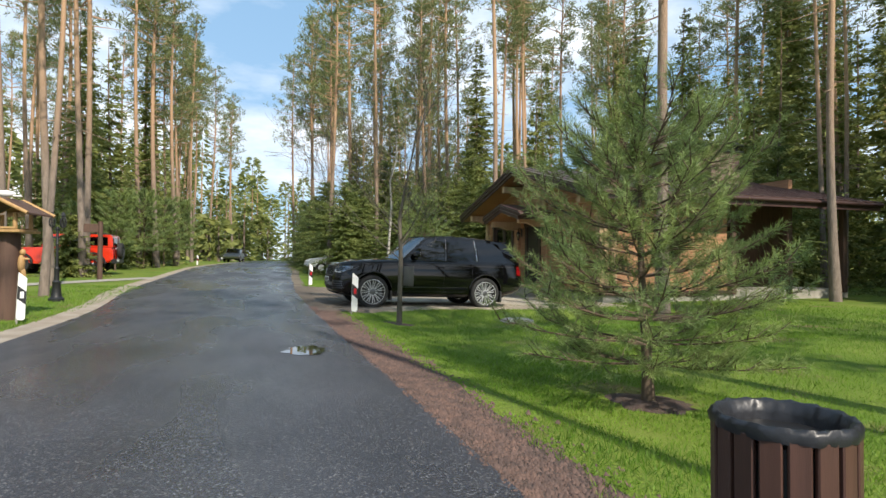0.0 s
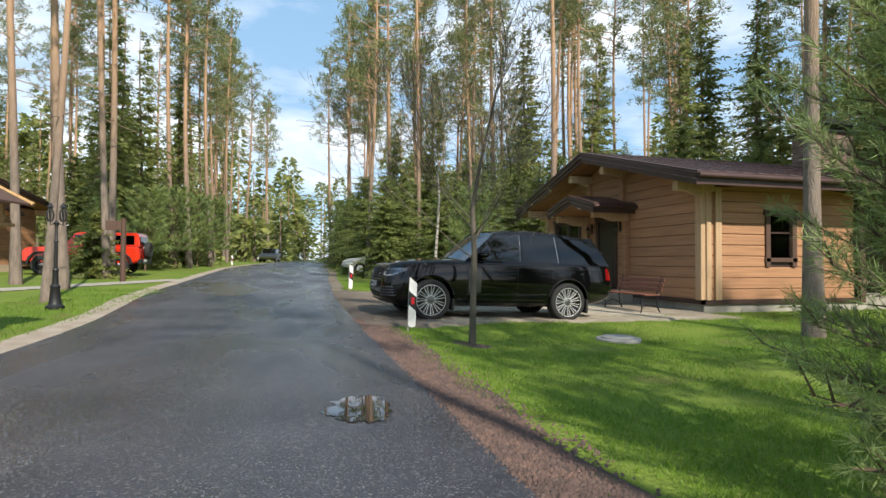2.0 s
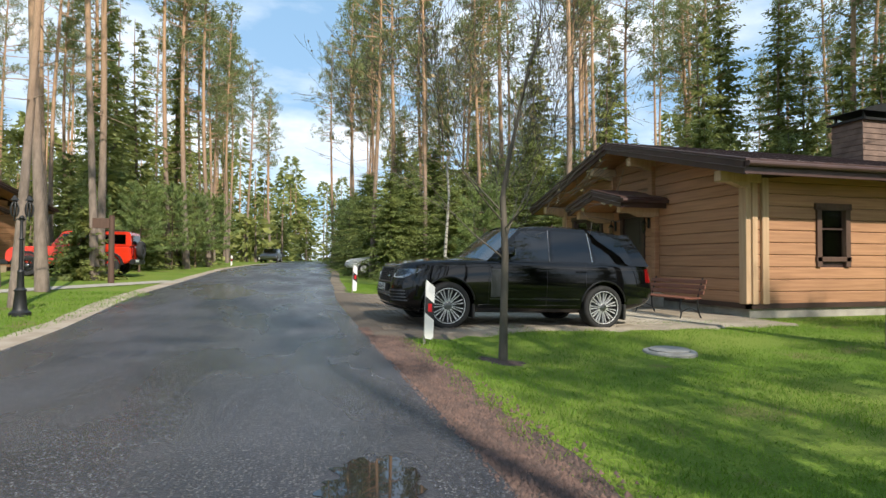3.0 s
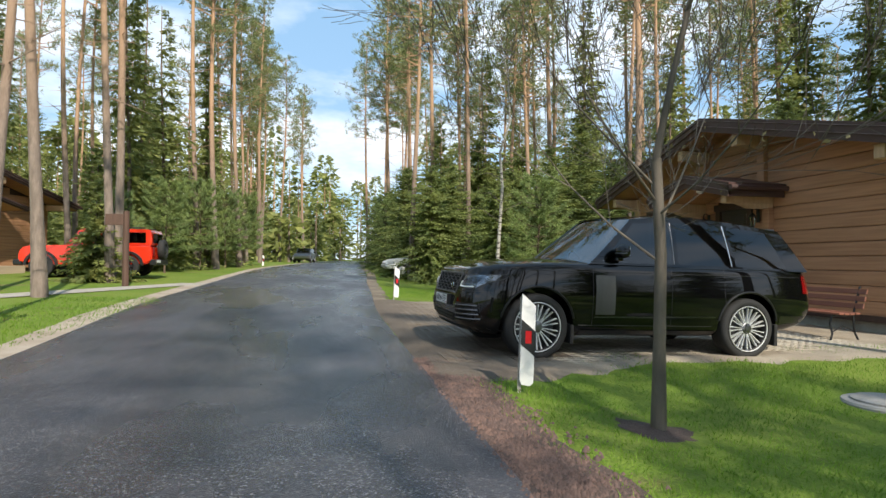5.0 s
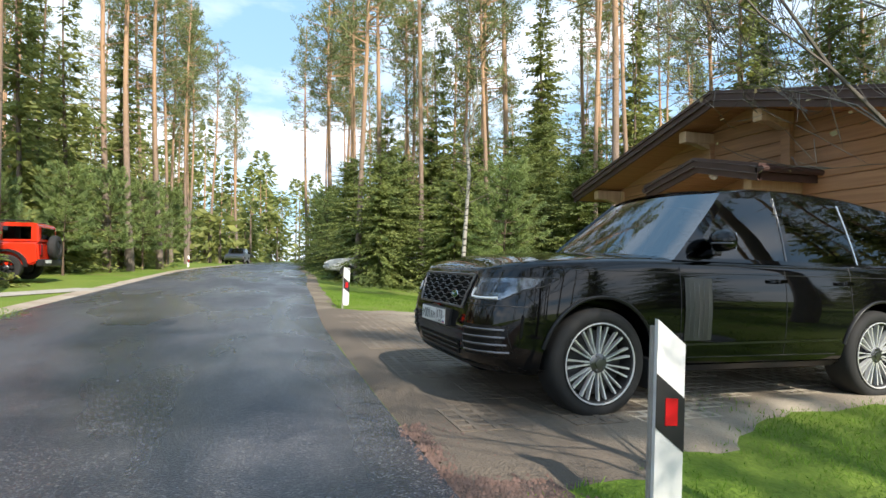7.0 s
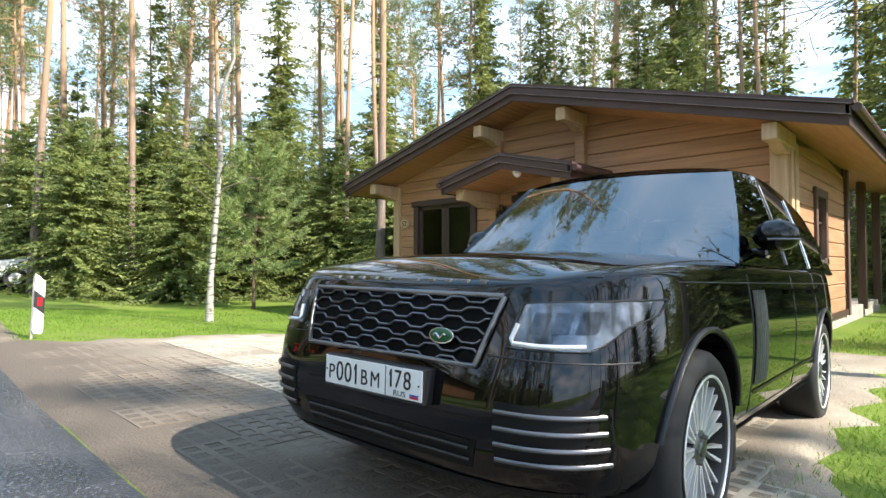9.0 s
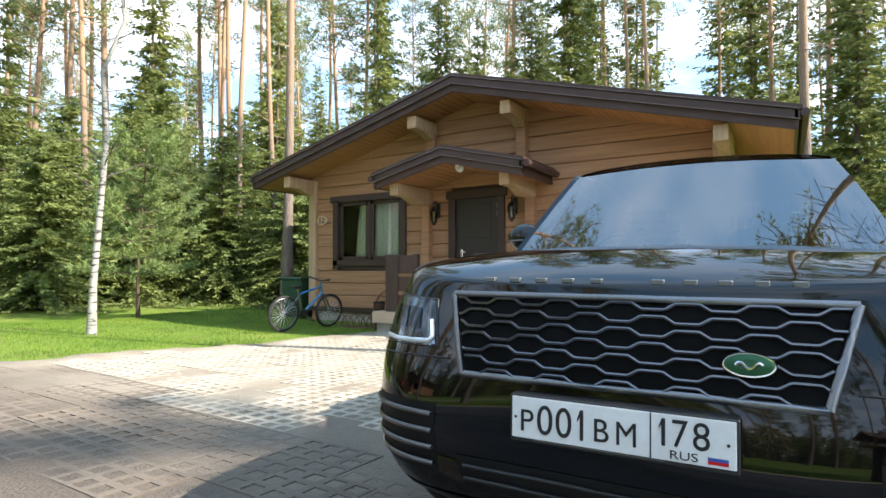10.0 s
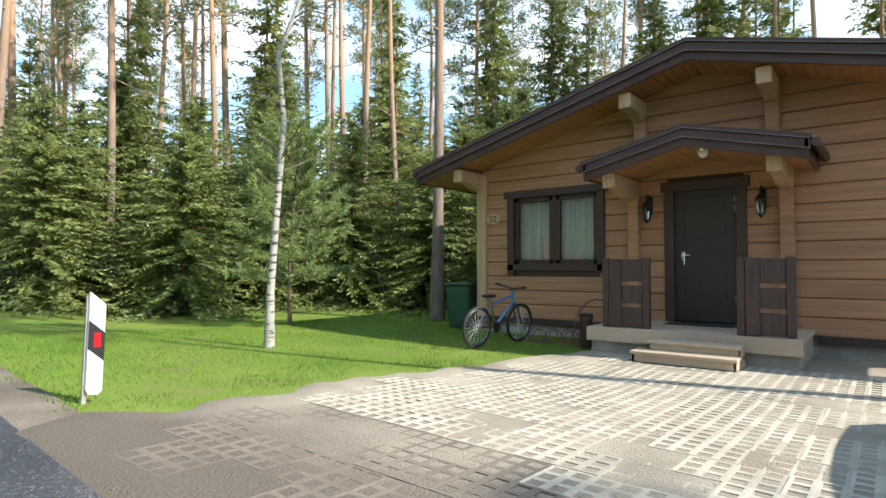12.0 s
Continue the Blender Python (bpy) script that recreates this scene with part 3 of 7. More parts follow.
def young_pine(seed, h, spread, r0, label, mat="young_needle", whorls=11, arms=6, tufts=8, needles=26, first=0.1, broad=1.0):
    """A young pine: whorled upswept branches, each twig tip a brush of long needles."""
    rng, nr = random.Random(seed), np.random.default_rng(seed)
    tree = thing("young_pine", label, "tree")
    bm, pts = trunk_bm(h, r0, 0.012, 0.5, rng, 9, 9)
    pos, dirs, ln, wd = [], [], [], []
    for w in range(whorls):
        t = (w + 0.5) / whorls
        z = h * (first + (0.97 - first) * t)
        for a in range(arms):
            ang = 6.28 * a / arms + w * 0.9 + rng.uniform(-0.4, 0.4)
            reach = spread * (0.3 + 0.7 * (1 - t) ** 0.5) * rng.uniform(0.6, 1.12) * (0.75 + 0.25 * min(1, t * 5))
            dx, dy = math.cos(ang), math.sin(ang)
            o = on_trunk(pts, z)
            def along(s):
                return o + Vector((dx * reach * s, dy * reach * s, reach * (0.14 * s + (0.10 + 0.5 * t) * s * s - 0.16 * (1 - t) * s)))
            tube(bm, [along(s) for s in (0, 0.35, 0.7, 1)], [0.016 * (1 - 0.5 * t), 0.010, 0.006, 0.003], 5, False)
            for c in range(tufts):
                s = 0.3 + 0.7 * (c + rng.random()) / tufts
                base = along(s)
                out = (along(min(1, s + 0.1)) - along(s - 0.1)).normalized()
                side = Vector((-dy, dx, 0)) * rng.uniform(-1, 1) * reach * 0.42 * (1.15 - s)
                tip = base + side + out * 0.1 + Vector((0, 0, rng.uniform(-0.04, 0.12)))
                tube(bm, [base, tip], [0.007, 0.003], 3, False)
                axis = ((tip - base).normalized() * 0.6 + out + Vector((0, 0, 0.25))).normalized()
                for b in range(needles):
                    e = axis * rng.uniform(0.3, 1.0) + rand_dir(rng) * 0.75
                    pos.append(tip + axis * rng.uniform(-0.14, 0.06))
                    dirs.append(e)
                    ln.append(rng.uniform(0.07, 0.145) * broad ** 0.5)
                    wd.append(rng.uniform(0.003, 0.0056) * broad)
    part("trunk", bm, M["young_bark"], tree, smooth=True, sharp=60)
    v, f = blades(pos, dirs, ln, wd, nr)
    put("crown", foliage_mesh("crown", v, f, M[mat]), tree, "tufts of long green needles")
    return tree


def bare_tree(seed, h, r0, fork, label, bark, leaf, leaf_n, leaf_size, name="young_tree", depth=4, spread=0.5, kids=3):
    """A broadleaf in early spring: limbs forking into fine twigs, few small leaves."""
    rng, nr = random.Random(seed), np.random.default_rng(seed)
    tree = thing(name, label, "tree")
    bm = bmesh.new()
    tips = []

    def grow(p, d, length, r, level):
        pts, rad = [p], [r]
        q, e = p, d
        for i in range(3):
            e = (e + rand_dir(rng) * 0.13 + Vector((0, 0, 0.06))).normalized()
            q = q + e * length / 3
            pts.append(q)
            rad.append(max(0.0024, r * (1 - 0.22 * (i + 1))))
        tube(bm, pts, rad, 6 if level < 2 else 3, False)
        if level >= depth - 1:
            tips.append((pts[1], e))
            tips.append((pts[3], e))
        if level < depth:
            for k in range(kids):
                o = pts[1 + k % 3] if k else pts[3]
                s = (e + rand_dir(rng) * spread + Vector((0, 0, 0.12))).normalized()
                grow(o, s, length * rng.uniform(0.55, 0.8), r * (0.6 if k == 0 else 0.42), level + 1)

    base = [Vector((0, 0, -0.1)), Vector((0.01, 0, fork * 0.3)), Vector((0.03, 0.01, fork * 0.65)), Vector((0.0, 0.02, fork))]
    tube(bm, base, [r0 * 1.35, r0, r0 * 0.92, r0 * 0.85], 10)
    for k in range(8):
        a = 6.28 * k / 5 + rng.uniform(-0.4, 0.4)
        lift = rng.uniform(0.5, 1.1) if k else 6.0
        grow(base[3] - Vector((0, 0, 0.11 * k)), Vector((math.cos(a), math.sin(a), lift)).normalized(), (h - fork) * (0.5 if k == 0 else 0.38), r0 * (0.7 if k == 0 else 0.24), 1)
    part("trunk", bm, M[bark], tree, smooth=True, sharp=60)
    pos, dirs, ln, wd = [], [], [], []
    for i in range(leaf_n):
        p, e = rng.choice(tips)
        pos.append(p + rand_dir(rng) * 0.03)
        dirs.append(e * 0.5 + rand_dir(rng))
        s = leaf_size * rng.uniform(0.6, 1.3)
        ln.append(s)
        wd.append(s * 0.32)
    v, f = blades(pos, dirs, ln, wd, nr)
    put("crown", foliage_mesh("crown", v, f, M[leaf]), tree, "sparse opening leaves")
    return tree


def birch(seed, h, r0, label):
    rng, nr = random.Random(seed), np.random.default_rng(seed)
    tree = thing("birch_tree", label, "tree")
    bm = bmesh.new()
    pts = [Vector((0.0, 0, -0.1)), Vector((0.02, 0, h * 0.1)), Vector((0.10, -0.06, h * 0.28)), Vector((0.16, -0.12, h * 0.42)), Vector((0.10, -0.05, h * 0.55)), Vector((0.34, -0.3, h * 0.66)), Vector((0.30, -0.25, h * 0.82)), Vector((0.1, 0, h))]
    tube(bm, pts, [r0 * 1.5, r0, r0 * 0.86, r0 * 0.75, r0 * 0.62, r0 * 0.5, r0 * 0.3, 0.01], 12)
    part("trunk", bm, M["birch"], tree, smooth=True, sharp=60)
    bt = bmesh.new()
    pos, dirs, ln, wd = [], [], [], []
    for i in range(46):
        z = h * rng.uniform(0.28, 0.99)
        o, a = on_trunk(pts, z), rng.uniform(0, 6.28)
        L = rng.uniform(0.5, 1.5)
        d = Vector((math.cos(a), math.sin(a), rng.uniform(0.2, 0.9)))
        mid, tip = o + d * L * 0.5, o + d * L + Vector((0, 0, -0.35 * L))
        tube(bt, [o, mid, tip], [0.012, 0.008, 0.003], 4, False)
        for k in range(24):
            s = rng.random()
            pos.append(o.lerp(mid, s * 2) if s < 0.5 else mid.lerp(tip, s * 2 - 1))
            pos[-1] = pos[-1] + rand_dir(rng) * 0.08
            dirs.append(rand_dir(rng) + Vector((0, 0, -0.4)))
            q = rng.uniform(0.025, 0.05)
            ln.append(q)
            wd.append(q * 0.33)
    part("branch", bt, M["smooth_bark"], tree, "thin dark twigs")
    v, f = blades(pos, dirs, ln, wd, nr)
    put("crown", foliage_mesh("crown", v, f, M["spring_leaf"]), tree, "sparse yellow-green spring leaves")
    return tree


tall_extra = (27.0, 22.5)


# prototypes stand at places of their own; copies follow
def place(ob, x, y, turn=0.0, scale=1.0):
    ob.matrix_basis = pose(x, y, gz(x, y), 0, 0, turn) @ Matrix.Scale(scale, 4)
    return ob


def stand(proto, x, y, turn, s):
    c = copy_thing(proto, pose(x, y, gz(x, y), 0, 0, turn))
    c.scale = (s, s, s)
    return c


pines = [place(pine(11, 25, 0.55, 0.19, 2.3), -6.3, 42.5), place(pine(12, 27, 0.62, 0.17, 2.0), -5.6, 47.0, 40),
         place(pine(13, 23, 0.5, 0.16, 2.4), -7.3, 29.5, 80), place(pine(14, 26, 0.66, 0.155, 2.6, 40), 11.0, 25.2, 10, 0.92),
         place(pine(15, 24, 0.58, 0.14, 1.8, 40, 6), -11.5, 36, 200)]
tall_spruces = [place(spruce(21, 15, 2.4, 0.14, 40, 8, 9), -9.3, 37), place(spruce(22, 12, 2.2, 0.12, 34, 8, 9), 16, 40, 60),
                place(spruce(23, 18, 3.2, 0.17, 64, 10, 12, taper=0.75), 27, 30, 120)]
low_spruces = [place(spruce(31, 5.6, 2.5, 0.07, 36, 13, 28, taper=0.6, fine=0.82, mat="bush_needle"), 5.0, 33), place(spruce(32, 4.8, 2.4, 0.06, 34, 13, 28, taper=0.55, fine=0.82, mat="bush_needle"), 7.6, 31, 77),
               place(spruce(33, 6.6, 2.6, 0.08, 42, 13, 28, taper=0.62, fine=0.82, mat="bush_needle"), 10.4, 31.5, 150)]
PINE_SPOTS = [
    (-5.3, 17.6, 4, 0.7), (-6.45, 22.0, 1, 0.85), (-7.0, 28.0, 4, 1.05), (-12.4, 44, 0, 1.0), (-9.0, 52, 1, 1.0),
    (-8.4, 23.8, 2, 0.9), (8.6, 10.35, 3, 0.9), (17.6, 13.1, 3, 0.9), (24.0, 10.2, 0, 0.95), (26, 6.0, 2, 0.9), (-8, 60, 2, 1), (-6.4, 66, 4, 1),
    (7.2, 44, 0, 1.0), (10.5, 50, 1, 1.0), (12.0, 39, 4, 1.0), (15.0, 45, 2, 1.0), (18, 36, 1, 0.95), (21, 41, 0, 1.0), (16, 31, 4, 0.95),
    (24, 33, 2, 1.0), (26, 25, 0, 0.95), (29, 21, 1, 1.0), (23.5, 18, 4, 0.9), (31, 28, 3, 1.0), (28, 14, 2, 0.95), (33, 17, 4, 1.0), (5.5, 55, 2, 1.05), (8, 62, 3, 1.0),
    (4.6, 70, 0, 1.0), (9.5, 80, 1, 1.0), (-8, 78, 3, 1.0), (-10, 90, 0, 1.0), (-4.0, 92, 4, 1.0),
    # behind the walker, casting their shade over the road
    (1.0, -13, 1, 0.95), (-4.5, -11, 2, 0.9), (4.2, -24, 4, 1.0), (-7.5, -18, 3, 1.0), (17, -9, 2, 0.95), (24, 0, 0, 0.95), (6.2, -2.6, 2, 0.6), (9.6, -3.4, 0, 0.6), (12.5, -5.5, 3, 0.6), (27.5, 23.5, 4, 1.0),
]
for i, (x, y, k, s) in enumerate(PINE_SPOTS):
    stand(pines[k], x, y, (i * 67) % 360, s)
rng = random.Random(5)


def free(x, y, margin=1.2):
    if road_left(y) - margin - 1.2 < x < road_right(y) + margin + 0.6 and y > -60:
        return False
    if -1 < x < 24 and -20 < y < 27.5:
        return False
    if -19 < x < -2 and -25 < y < 38:
        return False
    return True


n_pine = n_spruce = n_low = 0
spots = []
for i in range(4000):
    if n_pine >= 180:
        break
    r, a = rng.uniform(22, 80), rng.uniform(-2.0, 2.0)
    x, y = r * math.sin(a), 12 + r * math.cos(a)
    if y < -25 or not free(x, y) or any((x - p) ** 2 + (y - q) ** 2 < 7 for p, q in spots):
        continue
    spots.append((x, y))
    stand(pines[rng.randrange(5)], x, y, rng.uniform(0, 360), rng.uniform(0.8, 1.08))
    n_pine += 1
for i in range(4000):
    if n_spruce >= 130:
        break
    r, a = rng.uniform(26, 80), rng.uniform(-2.0, 2.0)
    x, y = r * math.sin(a), 12 + r * math.cos(a)
    if y < -20 or not free(x, y, 2.5) or any((x - p) ** 2 + (y - q) ** 2 < 5 for p, q in spots):
        continue
    spots.append((x, y))
    stand(tall_spruces[rng.randrange(3)], x, y, rng.uniform(0, 360), rng.uniform(0.55, 1.1))
    n_spruce += 1
LOW_SPOTS = [(4.4, 36.5, 2, 0.9), (6.3, 34.5, 2, 0.9), (9.0, 33.0, 0, 1.0), (12.6, 30.0, 0, 1.0), (13.4, 27.4, 1, 1.0), (15.0, 25.6, 2, 0.95), (11.9, 33.0, 2, 1.0), (6.4, 38, 1, 1.2), (5.0, 42, 2, 1.0),
             (14.4, 31.5, 2, 1.1), (16.6, 28.5, 0, 1.2), (17.6, 24.6, 1, 1.1), (8.2, 36.4, 2, 1.15), (10.6, 36, 0, 1.3), (13.5, 35, 2, 1.3), (17.5, 33, 2, 1.3), (20, 28, 2, 1.3), (20.5, 23.5, 0, 1.2),
             (-8.6, 40.2, 0, 0.85), (-10.8, 41, 1, 0.9), (-7.6, 49, 2, 0.7), (-8.4, 55, 0, 0.9), (4.4, 48, 0, 1.0), (5.4, 54, 2, 1.0), (-9, 61, 2, 1.0), (5.2, 62, 0, 1.2), (-13.5, 44.5, 2, 1.1), (-17.5, 42, 0, 1.1), (-21, 40, 2, 1.1), (-12, 50, 2, 1.2),
             (22, 19, 2, 1.0), (23.5, 9.5, 2, 1.2), (21.8, 4.5, 0, 1.3), (20.6, 8.6, 1, 1.2), (24.5, 14, 2, 1.1), (12.5, -1.5, 2, 1.1), (15.5, 1.0, 0, 1.2)]
# pines behind the start of the walk, whose crowns shade the lawn and the road edge
stand(pines[1], 4.9, -5.0, 40, 0.85)
stand(pines[3], 8.0, -5.8, 150, 0.85)
stand(pines[2], 7.0, -1.2, 250, 0.7)
stand(tall_spruces[2], tall_extra[0], tall_extra[1], 30, 1.12)
# tall spruces closing the wood behind the cabin
BEHIND_SPOTS = [(25.0, 24.8, 1, 1.0), (23.6, 20.4, 0, 0.9), (30.5, 26.0, 2, 0.95), (26.5, 11.5, 2, 0.9), (23.2, 6.6, 2, 0.8), (27.5, 8.4, 0, 1.1), (29.5, 14.6, 2, 1.0),
                (31.5, 20.5, 0, 1.2), (34, 24, 1, 1.3), (34.5, 16.5, 2, 1.05), (33, 10.5, 0, 1.2), (30, 4.5, 2, 1.0), (37, 20.5, 0, 1.3), (37.5, 28, 2, 1.1), (22, 30.5, 0, 1.0), (25.5, 2.5, 1, 1.2),
                (27.5, 29.0, 1, 1.1), (39, 13, 0, 1.3), (33.5, 31, 0, 1.2), (35, 6, 1, 1.3)]
for i, (x, y, k, s) in enumerate(BEHIND_SPOTS):
    stand(tall_spruces[k], x, y, (i * 71) % 360, s)
for i, (x, y, k, s) in enumerate(LOW_SPOTS):
    stand(low_spruces[k], x, y, (i * 83) % 360, s)
place(young_pine(41, 2.55, 1.5, 0.055, "bushy young pine with long soft needles on the lawn", whorls=11, arms=8, tufts=17, needles=54, broad=0.55), 3.5, 4.4)
slim_pine = place(young_pine(42, 4.3, 1.5, 0.045, "slender young pine beside the birch", whorls=9, arms=6, tufts=12, needles=30, first=0.2, broad=2.2), 8.0, 27.0)
for i, (x, y, s) in enumerate([(-8.8, 33.8, 0.8), (-7.5, 36.4, 1.0), (-6.7, 40.2, 1.1), (-9.6, 39.5, 1.2), (-6.2, 45.2, 1.1), (-6.0, 52.0, 1.2), (4.0, 45.0, 1.1)]):
    tagged(stand(slim_pine, x, y, i * 77, s), "bushy young pine at the edge of the wood")
place(bare_tree(43, 5.4, 0.046, 2.05, "young lime tree with bare forking twigs and first buds", "smooth_bark", "bud_leaf", 900, 0.045, depth=5, spread=0.72, kids=4), 2.70, 10.75)
place(birch(44, 8.5, 0.062, "slender white birch with crooked upper trunk"), 5.5, 24.15)
place(spruce(45, 2.75, 1.2, 0.04, 24, 12, 18, label="small dark spruce on the lawn"), -7.5, 28.2)


# ---- timber cabin ----
FX, Y0, Y1, RIDGE, APEX, SLOPE = 9.8, 14.42, 23.1, 18.76, 4.6, 0.262


def roof_z(y):
    return APEX - SLOPE * abs(y - RIDGE)


def plank_mesh(name, poly, depth, mat, chamfer=0.016):
    """A board standing in the y-z plane at x = 0, face towards -x, edges chamfered, drawn from its outline."""
    cy, cz = sum(p[0] for p in poly) / len(poly), sum(p[1] for p in poly) / len(poly)
    n = len(poly)
    inner = []
    for y, z in poly:
        inner.append((y - math.copysign(min(chamfer, abs(y - cy) * 0.5), y - cy), z - math.copysign(chamfer, z - cz)))
    verts = [(0, y, z) for y, z in inner] + [(chamfer, y, z) for y, z in poly] + [(depth, y, z) for y, z in poly]
    faces = [tuple(range(n))]
    for i in range(n):
        j = (i + 1) % n
        faces.append((i, n + i, n + j, j))
        faces.append((n + i, 2 * n + i, 2 * n + j, n + j))
    me = mesh_of(name, verts, faces, mat)
    return me


def board_wall(house, name, u0, u1, top_of, openings, m, base, course=0.272, mat="timber", height=5.0):
    """A wall of horizontal log boards with a backing; u runs along the wall, m sets it in place."""
    bm = bmesh.new()
    us = sorted({u0, u1, *[u for o in openings for u in o[:2]]})
    for a, b in zip(us, us[1:]):
        cuts = sorted([(o[2], o[3]) for o in openings if o[0] <= a + 1e-6 and o[1] >= b - 1e-6])
        lo = base
        for c0, c1 in cuts + [(None, None)]:
            if c0 is None:
                mids = [a, b] if not (a < RIDGE - 1e-3 < b - 1e-3 and top_of(RIDGE) > top_of(a)) else [a, RIDGE, b]
                poly = [(a, lo), (b, lo)] + [(u, top_of(u)) for u in reversed(mids)]
                prism(bm, poly, "x", 0.03, 0.2)
            elif c0 > lo:
                prism(bm, [(a, lo), (b, lo), (b, c0), (a, c0)], "x", 0.03, 0.2)
            lo = c1
    wall = part(name, bm, M["dark_trim"], house, at=m)
    z = base
    k = 0
    while z < height:
        z1 = z + course - 0.008
        spans = [(u0, u1)]
        for o in openings:
            if o[2] < z1 - 0.02 and o[3] > z + 0.02:
                spans = [q for a, b in spans for q in ((a, min(b, o[0])), (max(a, o[1]), b)) if q[1] - q[0] > 0.02]
        for a, b in spans:
            def edge(u_from, u_to, zz):
                """First u from one side at which the wall reaches height zz."""
                for i in range(81):
                    u = u_from + (u_to - u_from) * i / 80
                    if top_of(u) >= zz - 1e-6:
                        return u
                return None
            al, bl, ah, bh = edge(a, b, z + 0.03), edge(b, a, z + 0.03), edge(a, b, z1), edge(b, a, z1)
            if al is None or bl is None or bl - al < 0.05:
                continue
            if ah is None or bh is None or bh - ah < 0.02:
                ah = bh = (al + bl) / 2
                poly = [(al, z), (bl, z), (bh, min(z1, top_of(ah)))]
            else:
                poly = [(al, z), (bl, z), (bh, z1), (ah, z1)]
            me = plank_mesh("plank", poly, 0.05, M[mat])
            put("plank", me, wall)
        z += course
        k += 1
    return wall


def lantern(parent_at, label="black iron wall lantern with clear glass"):
    lamp = thing("wall_lantern", label, "lamp", parent_at, "door lanterns")
    bm = boxed(-0.02, 0.0, -0.05, 0.05, -0.02, 0.28, 0.006)
    tube(bm, [(-0.01, 0, 0.22), (-0.08, 0, 0.31), (-0.15, 0, 0.3), (-0.16, 0, 0.2)], 0.012, 6)
    part("bracket", bm, M["iron"], lamp)
    bm = bmesh.new()
    lathe(bm, [(0.01, 0.2), (0.05, 0.17), (0.085, 0.11), (0.08, 0.1)], 6, pose(-0.16, 0, 0))
    part("cap", bm, M["iron"], lamp)
    bm = bmesh.new()
    lathe(bm, [(0.055, -0.12), (0.055, -0.1), (0.03, -0.14), (0.01, -0.17)], 6, pose(-0.16, 0, 0))
    part("base", bm, M["iron"], lamp)
    for k in range(6):
        a = k * math.pi / 3
        bm = bmesh.new()
        tube(bm, [(-0.16 + 0.05 * math.cos(a), 0.05 * math.sin(a), -0.11), (-0.16 + 0.075 * math.cos(a), 0.075 * math.sin(a), 0.11)], 0.006, 4)
        part("bar", bm, M["iron"], lamp)
    bm = bmesh.new()
    lathe(bm, [(0.045, -0.1), (0.068, 0.1)], 6, pose(-0.16, 0, 0))
    g = part("pane", bm, M["glass"], lamp, "clear lantern glass")
    g.visible_shadow = False
    return lamp


